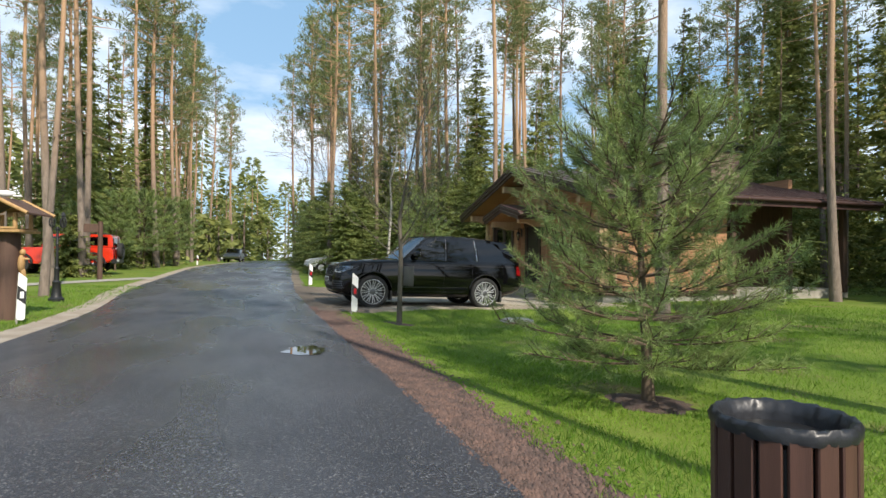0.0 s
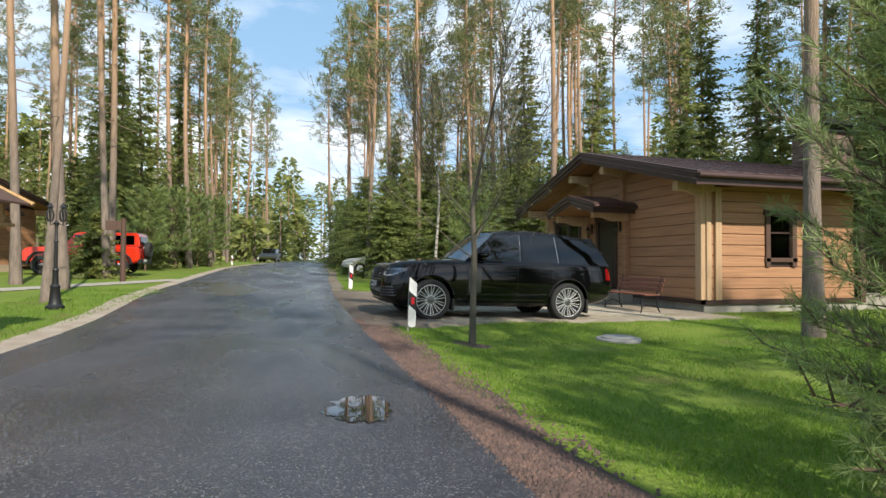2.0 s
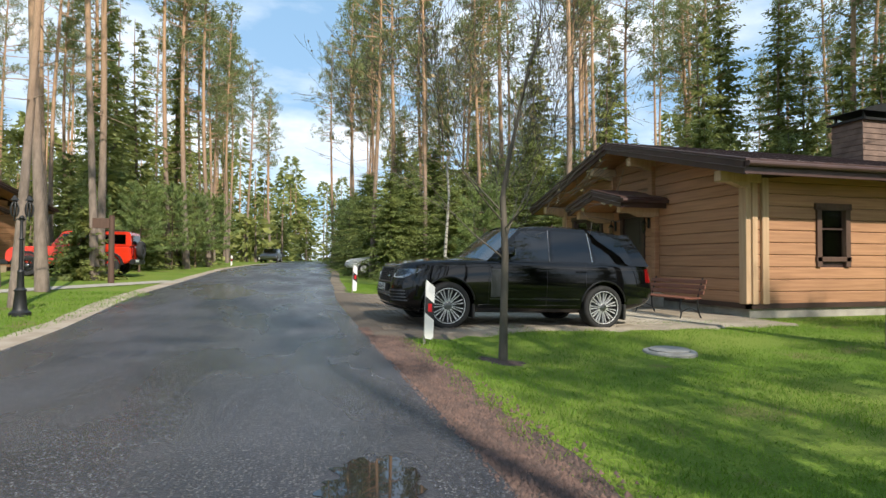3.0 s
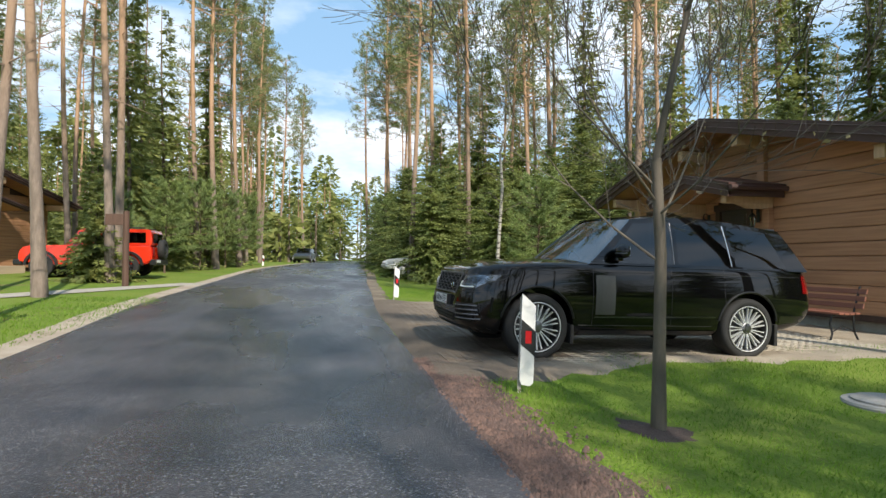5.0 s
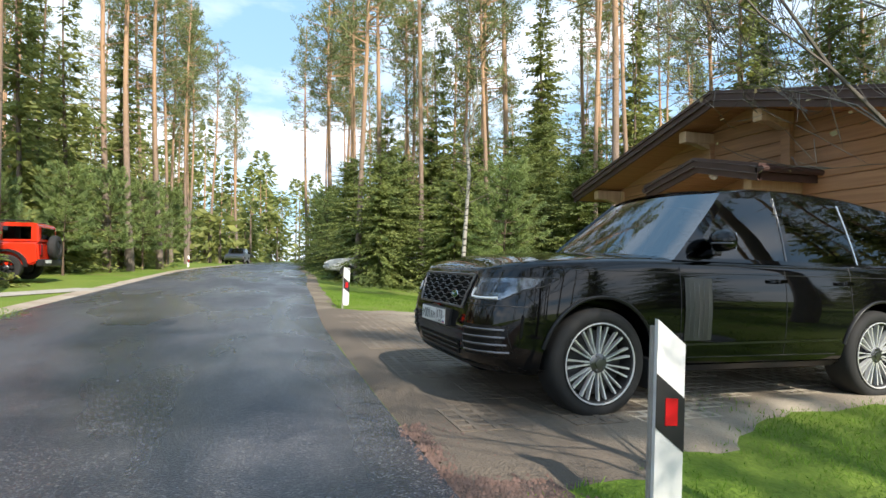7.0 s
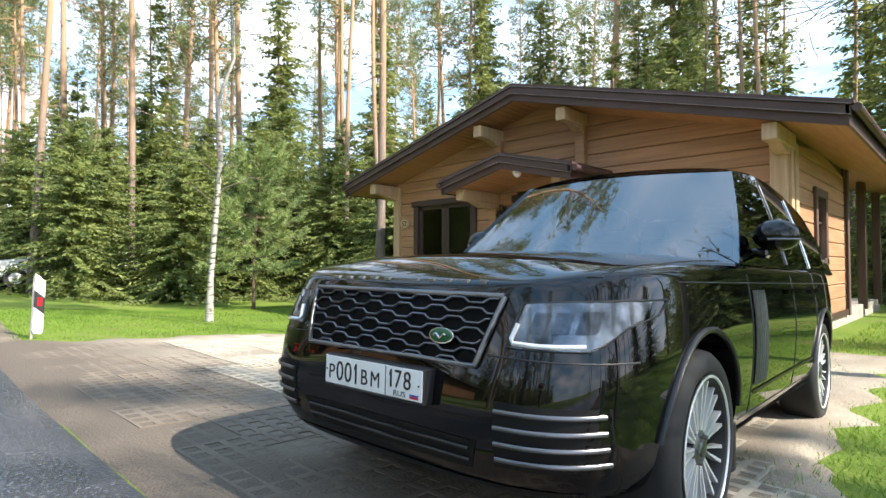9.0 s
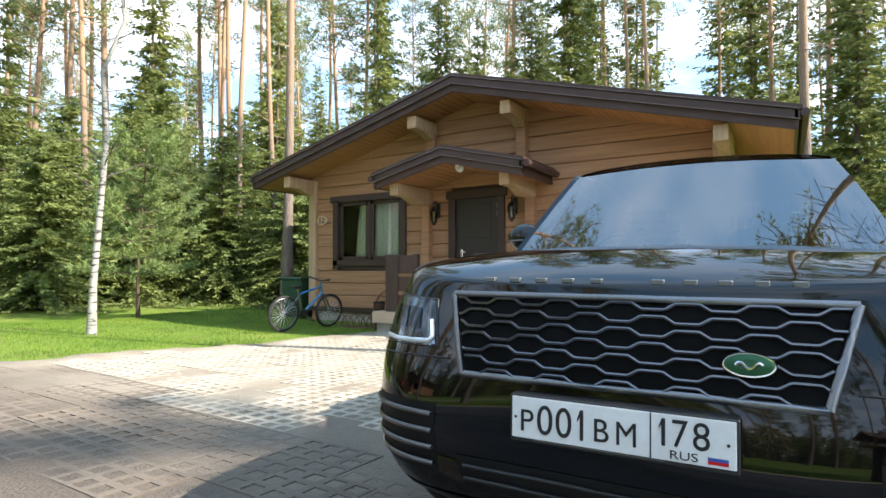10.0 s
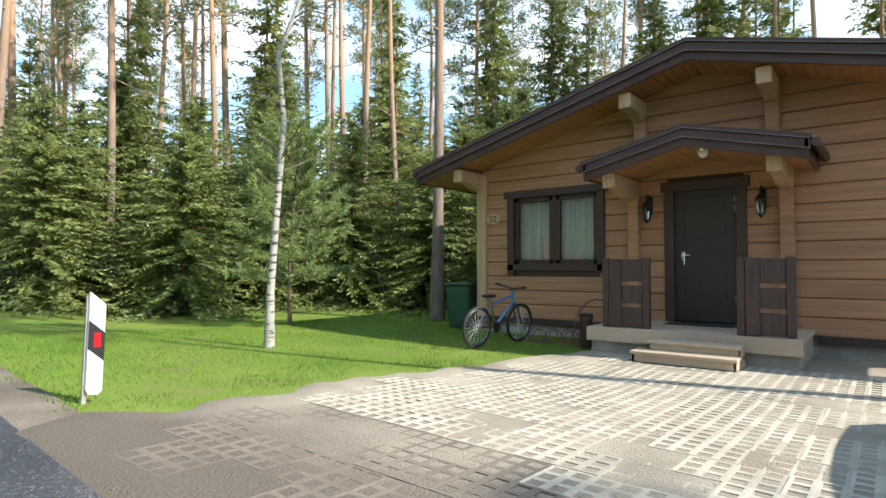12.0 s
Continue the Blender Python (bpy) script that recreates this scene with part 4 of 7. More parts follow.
def gable_roof(parent, name, x0, x1, ridge, apex, slope, half, thick, overlap_label, ribs=0.0):
    """A shallow gabled roof deck: metal sheet on top, stepped fascia in front, wood soffit below."""
    for side in (-1, 1):
        e = ridge + side * half
        ze = apex - slope * half
        bm = bmesh.new()
        prism(bm, [(ridge, apex), (e, ze), (e, ze - 0.05), (ridge, apex - 0.05)], "x", x0 - 0.02, x1)
        sheet_ = part("roof_sheet", bm, M["roof_brown"], parent, "dark brown metal roofing")
        if ribs:
            for k in range(int((x1 - x0) / ribs)):
                x = x0 + 0.3 + k * ribs
                bm = bmesh.new()
                prism(bm, [(ridge, apex + 0.018), (e, ze + 0.018), (e, ze - 0.01), (ridge, apex - 0.01)], "x", x, x + 0.025)
                part("roof_seam", bm, M["roof_brown"], sheet_)
        bm = bmesh.new()
        prism(bm, [(ridge, apex - 0.052), (e - side * 0.02, ze - 0.052), (e - side * 0.02, ze - 0.075), (ridge, apex - 0.075)], "x", x0 + 0.03, x1 - 0.02)
        part("fascia", bm, M["roof_brown"], parent, "dark brown fascia board")
        bm = bmesh.new()
        prism(bm, [(ridge, apex - 0.07), (e - side * 0.03, ze - 0.07), (e - side * 0.03, ze - thick * 0.62), (ridge, apex - thick * 0.62)], "x", x0, x0 + 0.05)
        part("fascia", bm, M["roof_brown"], parent, "dark brown fascia board")
        bm = bmesh.new()
        prism(bm, [(ridge, apex - thick * 0.6), (e - side * 0.05, ze - thick * 0.6), (e - side * 0.05, ze - thick), (ridge, apex - thick)], "x", x0 + 0.03, x0 + 0.08)
        part("fascia", bm, M["roof_brown"], parent, "dark brown fascia board")
        # pale strips added for the sun glints along the fascia steps
        for drop in (0.048, thick * 0.6 - 0.006):
            bm = bmesh.new()
            prism(bm, [(ridge, apex - drop), (e - side * 0.025, ze - drop), (e - side * 0.025, ze - drop - 0.01), (ridge, apex - drop - 0.01)], "x", x0 - 0.032, x0 - 0.002)
            part("edge_glint", bm, M["glint_metal"], parent, "thin pale metal strip drawn for the sun glint on the fascia edge")
        bm = bmesh.new()
        prism(bm, [(ridge, apex - thick + 0.06), (e - side * 0.06, ze - thick + 0.06), (e - side * 0.06, ze - thick + 0.03), (ridge, apex - thick + 0.03)], "x", x0 + 0.05, x1 - 0.05)
        soff = part("soffit", bm, M["soffit"], parent, "reddish pine soffit boards")
        n = int(half / 0.13)
        for k in range(n):
            a, b = (k + 0.05) / n, (k + 0.95) / n
            ya, yb = ridge + side * (half - 0.07) * a, ridge + side * (half - 0.07) * b
            za, zb = apex - slope * abs(ya - ridge) - thick + 0.029, apex - slope * abs(yb - ridge) - thick + 0.029
            bm = bmesh.new()
            prism(bm, [(ya, za), (yb, zb), (yb, zb - 0.012), (ya, za - 0.012)], "x", x0 + 0.09, x1 - 0.06)
            part("soffit_board", bm, M["soffit"], soff)
        bm = bmesh.new()
        box(bm, x0, x1, min(e - side * 0.05, e - side * 0.09), max(e - side * 0.05, e - side * 0.09), ze - thick + 0.02, ze - 0.055)
        tube(bm, [(x0, e + side * 0.03, ze - 0.1), (x1, e + side * 0.03, ze - 0.1)], 0.055, 10)
        part("gutter", bm, M["roof_brown"], parent, "brown metal eave gutter")


def cabin():
    house = thing("cabin", "single-storey brown timber cabin with low gabled roof and small porch", "house")
    m = pose(FX, 0, 0)
    floor = 0.32
    wood_top = lambda y: roof_z(y) - 0.26
    board_wall(house, "wall_front", Y0, Y1, wood_top, [(20.5, 22.3, 1.22, 2.58), (18.2, 19.32, floor, 2.56)], m, 0.22)
    # south wall, seen from the road
    south = Matrix.Translation((FX, Y0, 0)) @ pose(0, 0, 0, 0, 0, 90) @ Matrix.Scale(-1, 4, (0, 1, 0))
    board_wall(house, "wall_side", 0.0, 4.9, lambda u: 3.2, [(1.95, 2.72, 1.22, 2.36)], south, 0.22, height=3.2)
    bm = bmesh.new()
    box(bm, FX + 0.02, FX + 10.2, Y1 - 0.18, Y1 - 0.02, -0.2, 3.2)
    box(bm, FX + 10.0, FX + 10.2, 16.6, Y1 - 0.02, -0.2, 4.4)
    part("wall_back", bm, M["timber"], house, "brown log board wall")
    bm = boxed(FX + 4.9, FX + 10.2, 16.6, 16.75, 0.1, 3.6)
    box(bm, FX + 4.74, FX + 4.9, Y0, 16.7, 0.1, 3.3)
    part("wall_terrace", bm, M["log_dark"], house, "dark brown terrace wall")
    bm = bmesh.new()
    box(bm, FX + 0.05, FX + 10.2, Y0 + 0.03, Y1 - 0.03, -0.4, 0.215)
    part("plinth", bm, M["concrete"], house, "grey concrete plinth")
    bm = bmesh.new()
    box(bm, FX - 0.03, FX + 0.06, Y0 - 0.03, 17.28, 0.12, 0.235)
    part("base_board", bm, M["dark_trim"], house, "dark brown base board")
    bm = boxed(FX - 0.03, FX + 0.06, 20.1, Y1 + 0.03, 0.12, 0.235)
    part("base_board", bm, M["dark_trim"], house, "dark brown base board")
    bm = bmesh.new()
    box(bm, FX - 0.03, FX + 4.9, Y0 - 0.03, Y0 + 0.06, 0.12, 0.235)
    part("base_board", bm, M["dark_trim"], house, "dark brown base board")
    gable_roof(house, "roof", 8.88, 20.3, RIDGE, APEX, SLOPE, 5.3, 0.32, "", 0.45)
    # beams that carry the eaves
    for y, dz in ((Y1 - 0.02, 0.0), (19.74, 0.0), (17.78, 0.0), (Y0 + 0.02, 0.0)):
        z = roof_z(y) - 0.33
        bm = boxed(9.02, FX + 0.3, y - 0.1, y + 0.1, z - 0.26, z - 0.02, 0.012)
        prism(bm, [(9.3, z - 0.26), (9.6, z - 0.36), (FX, z - 0.36), (FX, z - 0.26)], "y", y - 0.085, y + 0.085)
        part("beam", bm, M["timber_light"], house, "squared timber purlin end")
    for y in (19.74, 17.78):
        bm = boxed(FX - 0.12, FX + 0.1, y - 0.1, y + 0.1, 2.9, roof_z(y) - 0.56, 0.012)
        part("strut", bm, M["timber"], house)
    for y, s in ((Y0 + 0.09, 1), (Y1 - 0.09, -1)):
        bm = boxed(FX - 0.07, FX + 0.1, y - 0.11, y + 0.11, 0.22, 3.1, 0.012)
        part("corner_post", bm, M["timber_light"], house, "pale vertical corner post")
    bm = boxed(FX + 0.06, FX + 0.2, Y0 - 0.07, Y0 + 0.1, 0.22, 3.0, 0.01)
    part("corner_post", bm, M["timber_light"], house, "pale vertical corner post")
    bm = boxed(FX + 0.32, FX + 0.5, Y0 - 0.07, Y0 + 0.1, 0.22, 3.0, 0.01)
    part("corner_post", bm, M["timber_light"], house, "pale vertical corner post")
    bm = bmesh.new()
    for x in (FX + 5.0, FX + 7.4, FX + 10.0):
        part("terrace_post", boxed(x - 0.09, x + 0.09, Y0 - 0.05, Y0 + 0.13, 0.1, 3.15, 0.01), M["log_dark"], house)
    # window beside the door
    w0, w1, z0, z1 = 20.5, 22.3, 1.22, 2.58
    win = new("window")
    win.parent = house
    bm = bmesh.new()
    for a, b, c, d in ((w0 - 0.1, w0 + 0.04, z0 - 0.12, z1 + 0.02), (w1 - 0.04, w1 + 0.1, z0 - 0.16, z1 + 0.02), (w0 - 0.16, w1 + 0.18, z1 - 0.02, z1 + 0.12), (w0 - 0.1, w1 + 0.1, z0 - 0.08, z0 + 0.05)):
        box(bm, FX - 0.05, FX + 0.12, a, b, c, d, 0.008)
    part("frame", bm, M["dark_trim"], win, "dark brown window casing")
    bm = bmesh.new()
    mid = (w0 + w1) / 2
    for a, b in ((w0 + 0.04, mid - 0.02), (mid + 0.02, w1 - 0.04)):
        for p, q, r, s in ((a, a + 0.09, z0 + 0.05, z1 - 0.02), (b - 0.09, b, z0 + 0.05, z1 - 0.02), (a, b, z0 + 0.05, z0 + 0.13), (a, b, z1 - 0.1, z1 - 0.02)):
            box(bm, FX + 0.03, FX + 0.09, p, q, r, s)
    box(bm, FX + 0.02, FX + 0.1, mid - 0.03, mid + 0.03, z0 + 0.05, z1 - 0.02)
    part("sash", bm, M["dark_trim"], win)
    for a, b in ((w0 + 0.12, mid - 0.1), (mid + 0.1, w1 - 0.12)):
        g = part("pane", boxed(FX + 0.055, FX + 0.063, a, b, z0 + 0.12, z1 - 0.09), M["glass"], win, "clear window pane")
        g.visible_shadow = False
    # side window
    x0, x1, z0, z1 = FX + 1.95, FX + 2.72, 1.22, 2.36
    win = new("window")
    win.parent = house
    bm = bmesh.new()
    for a, b, c, d in ((x0 - 0.1, x0 + 0.04, z0 - 0.18, z1 + 0.04), (x1 - 0.04, x1 + 0.1, z0 - 0.18, z1 + 0.04), (x0 - 0.14, x1 + 0.14, z1 - 0.02, z1 + 0.13), (x0 - 0.12, x1 + 0.12, z0 - 0.06, z0 + 0.05)):
        box(bm, a, b, Y0 - 0.05, Y0 + 0.12, c, d, 0.008)
    part("frame", bm, M["log_dark"], win, "reddish brown window casing")
    g = part("pane", boxed(x0 + 0.04, x1 - 0.04, Y0 + 0.05, Y0 + 0.058, z0 + 0.05, z1 - 0.02), M["glass"], win, "clear window pane")
    g.visible_shadow = False
    bm = boxed(x0 + 0.03, x1 - 0.03, Y0 + 0.03, Y0 + 0.08, (z0 + z1) / 2 + 0.1, (z0 + z1) / 2 + 0.14)
    part("sash", bm, M["dark_trim"], win)
    # door
    d0, d1 = 18.2, 19.32
    door = new("door")
    door.parent = house
    bm = bmesh.new()
    box(bm, FX - 0.04, FX + 0.1, d0 - 0.05, d0 + 0.1, floor, 2.56, 0.006)
    box(bm, FX - 0.04, FX + 0.1, d1 - 0.1, d1 + 0.05, floor, 2.56, 0.006)
    box(bm, FX - 0.05, FX + 0.1, d0 - 0.1, d1 + 0.1, 2.44, 2.6, 0.006)
    part("frame", bm, M["dark_trim"], door, "dark brown door casing")
    bm = boxed(FX + 0.02, FX + 0.08, d0 + 0.1, d1 - 0.1, floor + 0.02, 2.44, 0.004)
    for a, b in ((0.45, 1.25), (1.45, 2.25)):
        box(bm, FX + 0.012, FX + 0.03, d0 + 0.25, d1 - 0.25, floor + a - 0.1, floor + b - 0.25, 0.006)
    part("leaf", bm, M["door_brown"], door, "dark brown door leaf")
    bm = boxed(FX - 0.02, FX + 0.02, d1 - 0.26, d1 - 0.2, floor + 0.92, floor + 1.14, 0.006)
    tube(bm, [(FX - 0.02, d1 - 0.23, floor + 1.08), (FX - 0.06, d1 - 0.23, floor + 1.08), (FX - 0.06, d1 - 0.36, floor + 1.08)], 0.011, 8)
    part("handle", bm, M["chrome"], door, "steel lock plate and lever")
    bm = bmesh.new()
    for z in (floor + 0.35, floor + 1.75, floor + 1.9):
        tube(bm, [(FX - 0.01, d0 + 0.12, z), (FX - 0.01, d0 + 0.12, z + 0.1)], 0.012, 8)
    part("hinge", bm, M["satin"], door)
    # porch roof on brackets
    gable_roof(house, "porch_roof", 8.42, FX + 0.02, 18.70, 3.21, 0.235, 1.53, 0.30, "")
    for y in (17.62, 19.86):
        z = 3.21 - 0.235 * abs(y - 18.70) - 0.275
        bm = boxed(8.62, FX + 0.1, y - 0.095, y + 0.095, z - 0.22, z, 0.012)
        prism(bm, [(8.95, z - 0.22), (9.25, z - 0.32), (FX, z - 0.32), (FX, z - 0.22)], "y", y - 0.08, y + 0.08)
        part("bracket", bm, M["timber_light"], house, "squared timber porch bracket")
        bm = boxed(FX - 0.13, FX + 0.08, y - 0.09, y + 0.09, floor, z - 0.3, 0.01)
        part("porch_post", bm, M["timber"], house)
    # deck, steps and railings
    bm = boxed(8.34, FX, 17.34, 20.03, -0.25, floor - 0.06)
    part("porch_base", bm, M["concrete"], house, "grey concrete porch base")
    deck = new("porch_deck")
    deck.parent = house
    for k in range(10):
        x = 8.28 + k * 0.152
        put("plank", mesh_of("plank", *slab(x, x + 0.146, 17.3, 20.07, floor - 0.055, floor), M["deck"]), deck)
    bm = boxed(8.25, 8.278, 17.3, 20.07, floor - 0.2, floor - 0.01)
    part("deck_edge", bm, M["deck"], house, "weathered board edging the porch")
    for k in range(2):
        z = floor - 0.1 - 0.125 * k
        x0 = 7.98 - 0.27 * k
        bm = boxed(x0, x0 + 0.36, 17.92, 19.1 + 0.12 * k, z - 0.045, z, 0.006)
        box(bm, x0 + 0.025, x0 + 0.05, 17.94, 19.08 + 0.12 * k, z - 0.14, z - 0.045)
        box(bm, x0 + 0.025, 8.26, 17.93, 17.96, z - 0.14, z - 0.045)
        box(bm, x0 + 0.025, 8.26, 19.05 + 0.12 * k, 19.08 + 0.12 * k, z - 0.14, z - 0.045)
        part("step", bm, M["deck"], house, "weathered wooden step")
    bm = boxed(9.25, 9.75, 18.25, 19.25, floor + 0.001, floor + 0.014, 0.004)
    mat_ = part("door_mat", bm, M["rubber"])
    tagged(mat_, "black rubber door mat lying on the porch deck", "door mat")
    # chimney
    bm = boxed(16.7, 18.1, 17.3, 18.3, 4.0, 5.45)
    stack = part("chimney", bm, M["brick_soot"], house, "sooty brick chimney stack")
    for k in range(7):
        part("brick_course", boxed(16.68, 18.12, 17.28, 18.32, 4.2 + k * 0.17, 4.2 + k * 0.17 + 0.155, 0.01), M["brick_soot"], stack)
    bm = boxed(16.6, 18.2, 17.2, 18.4, 5.45, 5.52)
    for x in (16.8, 18.0):
        for y in (17.35, 18.25):
            box(bm, x - 0.03, x + 0.03, y - 0.03, y + 0.03, 5.52, 5.72)
    prism(bm, [(16.5, 5.72), (18.3, 5.72), (17.4, 5.98)], "y", 17.2, 18.4)
    part("chimney_cap", bm, M["iron"], house, "black sheet metal chimney cap")
    return house


def slab(x0, x1, y0, y1, z0, z1):
    """Vertices and faces of a small board with a chamfered top."""
    c = min(0.006, (x1 - x0) * 0.1)
    v = [(x0, y0, z0), (x1, y0, z0), (x1, y1, z0), (x0, y1, z0), (x0, y0, z1 - c), (x1, y0, z1 - c), (x1, y1, z1 - c), (x0, y1, z1 - c),
         (x0 + c, y0 + c, z1), (x1 - c, y0 + c, z1), (x1 - c, y1 - c, z1), (x0 + c, y1 - c, z1)]
    f = [(3, 2, 1, 0), (0, 1, 5, 4), (1, 2, 6, 5), (2, 3, 7, 6), (3, 0, 4, 7), (4, 5, 9, 8), (5, 6, 10, 9), (6, 7, 11, 10), (7, 4, 8, 11), (8, 9, 10, 11)]
    return v, f


cabin()


def railing(y0, y1, label):
    """A short porch railing: posts and wide boards with notches."""
    z0 = 0.322
    rail = thing("porch_railing", label, "railing", group="porch railings")
    for y in (y0 + 0.05, y1 - 0.05):
        part("post", boxed(8.36, 8.46, y - 0.05, y + 0.05, z0, z0 + 1.02, 0.008), M["rail_brown"], rail)
    h = (0.02, 0.3, 0.36, 0.62, 0.68, 1.0)
    for k in range(3):
        bm = boxed(8.375, 8.425, y0 + 0.102, y1 - 0.102, z0 + h[2 * k], z0 + h[2 * k + 1], 0.008)
        part("board", bm, M["rail_brown"], rail)
    part("board", boxed(8.345, 8.372, (y0 + y1) / 2 + 0.06, y1 - 0.105, z0 + 0.01, z0 + 1.01, 0.006), M["rail_brown"], rail)
    return rail


railing(19.17, 19.86, "dark brown board railing panel beside the porch steps")
railing(17.38, 18.04, "dark brown board railing panel beside the porch steps")
lantern(pose(FX - 0.04, 19.6, 2.1))
lantern(pose(FX - 0.04, 17.93, 2.1))


def curtain(y0, y1, z0, z1, x, label):
    bm = bmesh.new()
    n = 40
    lo, hi = [], []
    for i in range(n + 1):
        y = y0 + (y1 - y0) * i / n
        d = 0.025 * math.sin(i * 1.15) + 0.012 * math.sin(i * 2.7)
        lo.append(bm.verts.new((x + d, y, z0)))
        hi.append(bm.verts.new((x + d * 0.7, y, z1)))
    for i in range(n):
        bm.faces.new((lo[i], lo[i + 1], hi[i + 1], hi[i]))
    c = part("curtain", bm, M["curtain"], smooth=True)
    sol = c.modifiers.new("cloth", "SOLIDIFY")
    sol.thickness = 0.004
    return tagged(c, label, "curtain", group="window curtains")


curtain(20.55, 21.38, 0.9, 2.6, FX + 0.155, "pale drawn curtain hanging behind the window")
curtain(21.5, 22.25, 0.9, 2.6, FX + 0.155, "pale drawn curtain hanging behind the window")


def house_number():
    sign = thing("house_number", "oval carved wooden house number plate reading 52", "sign", pose(FX - 0.035, 22.72, 2.18))
    bm = bmesh.new()
    lathe(bm, [(0.9, 0.0), (1.0, 0.1), (1.0, 0.2), (0.94, 0.25)], 28, pose(0, 0, 0, 0, -90, 0) @ Matrix.Diagonal((0.115, 0.17, 0.1, 1)))
    part("plate", bm, M["timber_light"], sign)
    text_mesh("52", 0.17, M["ink"], sign, pose(-0.03, 0.085, -0.06, 90, 0, -90), "digits", 0.003)
    return sign


def text_mesh(body, size, mat, parent, at, name="lettering", depth=0.002, spacing=1.0):
    cu = bpy.data.curves.new(name, "FONT")
    cu.body, cu.size, cu.extrude, cu.space_character = body, size, depth, spacing
    tmp = bpy.data.objects.new(name, cu)
    scene.collection.objects.link(tmp)
    bpy.context.view_layer.update()
    me = bpy.data.meshes.new_from_object(tmp.evaluated_get(bpy.context.evaluated_depsgraph_get()))
    bpy.data.objects.remove(tmp)
    bpy.data.curves.remove(cu)
    me.materials.clear()
    me.materials.append(mat)
    return put(name, me, parent, at=at)


house_number()


def dome_camera():
    cam_ = thing("security_camera", "small round white security camera under the porch roof", "camera", pose(8.7, 18.5, 2.83))
    bm = bmesh.new()
    lathe(bm, [(0.03, 0.14), (0.03, 0.06), (0.065, 0.05), (0.07, 0.0), (0.06, -0.05), (0.03, -0.07)], 20, pose(0, 0, 0, 0, -60, 0))
    part("housing", bm, M["white"], cam_, smooth=True)
    bm = bmesh.new()
    lathe(bm, [(0.04, -0.066), (0.035, -0.08), (0.01, -0.085)], 16, pose(0, 0, 0, 0, 60 - 120, 0))
    part("lens", bm, M["ink"], cam_, smooth=True)


dome_camera()


def blind():
    bm = bmesh.new()
    box(bm, FX + 1.99, FX + 2.68, Y0 + 0.085, Y0 + 0.093, 1.24, 2.33, 0.002)
    b = part("window_blind", bm, M["curtain"])
    tagged(b, "pale cloth blind behind the small side window", "blind")


blind()


# ---- black estate car ----
M["grille_black"] = material("grille_black", (0.004, 0.004, 0.0045), 0.6, 0, 0.2, 6, 80, 0, spec=0.2)
M["lamp_glass"] = material("lamp_glass", (0.46, 0.50, 0.55), 0.12, 0.8, 0.3, 9, 60, 0.1, 0.004, coat=1.0, second=(0.07, 0.08, 0.095))
M["lamp_dark"] = material("lamp_dark", (0.16, 0.18, 0.21), 0.1, 0.7, 0.4, 30, 60, 0, coat=1.0)
M["lamp_light"] = material("lamp_light", (0.75, 0.78, 0.8), 0.1, 0.2, 0.1, 14, 60, 0, coat=1.0)
M["tail_red"] = material("tail_red", (0.35, 0.01, 0.012), 0.1, 0, 0.2, 10, 60, 0, coat=1.0)
M["badge_green"] = material("badge_green", (0.02, 0.10, 0.045), 0.25, 0.3, 0.1, 10, 60, 0)
M["leather"] = material("leather", (0.05, 0.045, 0.04), 0.6, 0, 0.2, 8, 60, 0.1, 0.002)
M["brake"] = material("brake", (0.06, 0.06, 0.065), 0.5, 0.6, 0.3, 10, 60, 0)
M["blue_ink"] = material("blue_ink", (0.02, 0.08, 0.35), 0.5, 0, 0.1, 10, 60, 0)


def lerp_table(table, x):
    for (a, p), (b, q) in zip(table, table[1:]):
        if x <= b:
            k = (x - a) / (b - a)
            return p + (q - p) * k
    return table[-1][1]


def baked(ob):
    """The mesh of an object with its modifiers applied."""
    bpy.context.view_layer.update()
    me = bpy.data.meshes.new_from_object(ob.evaluated_get(bpy.context.evaluated_depsgraph_get()))
    return me


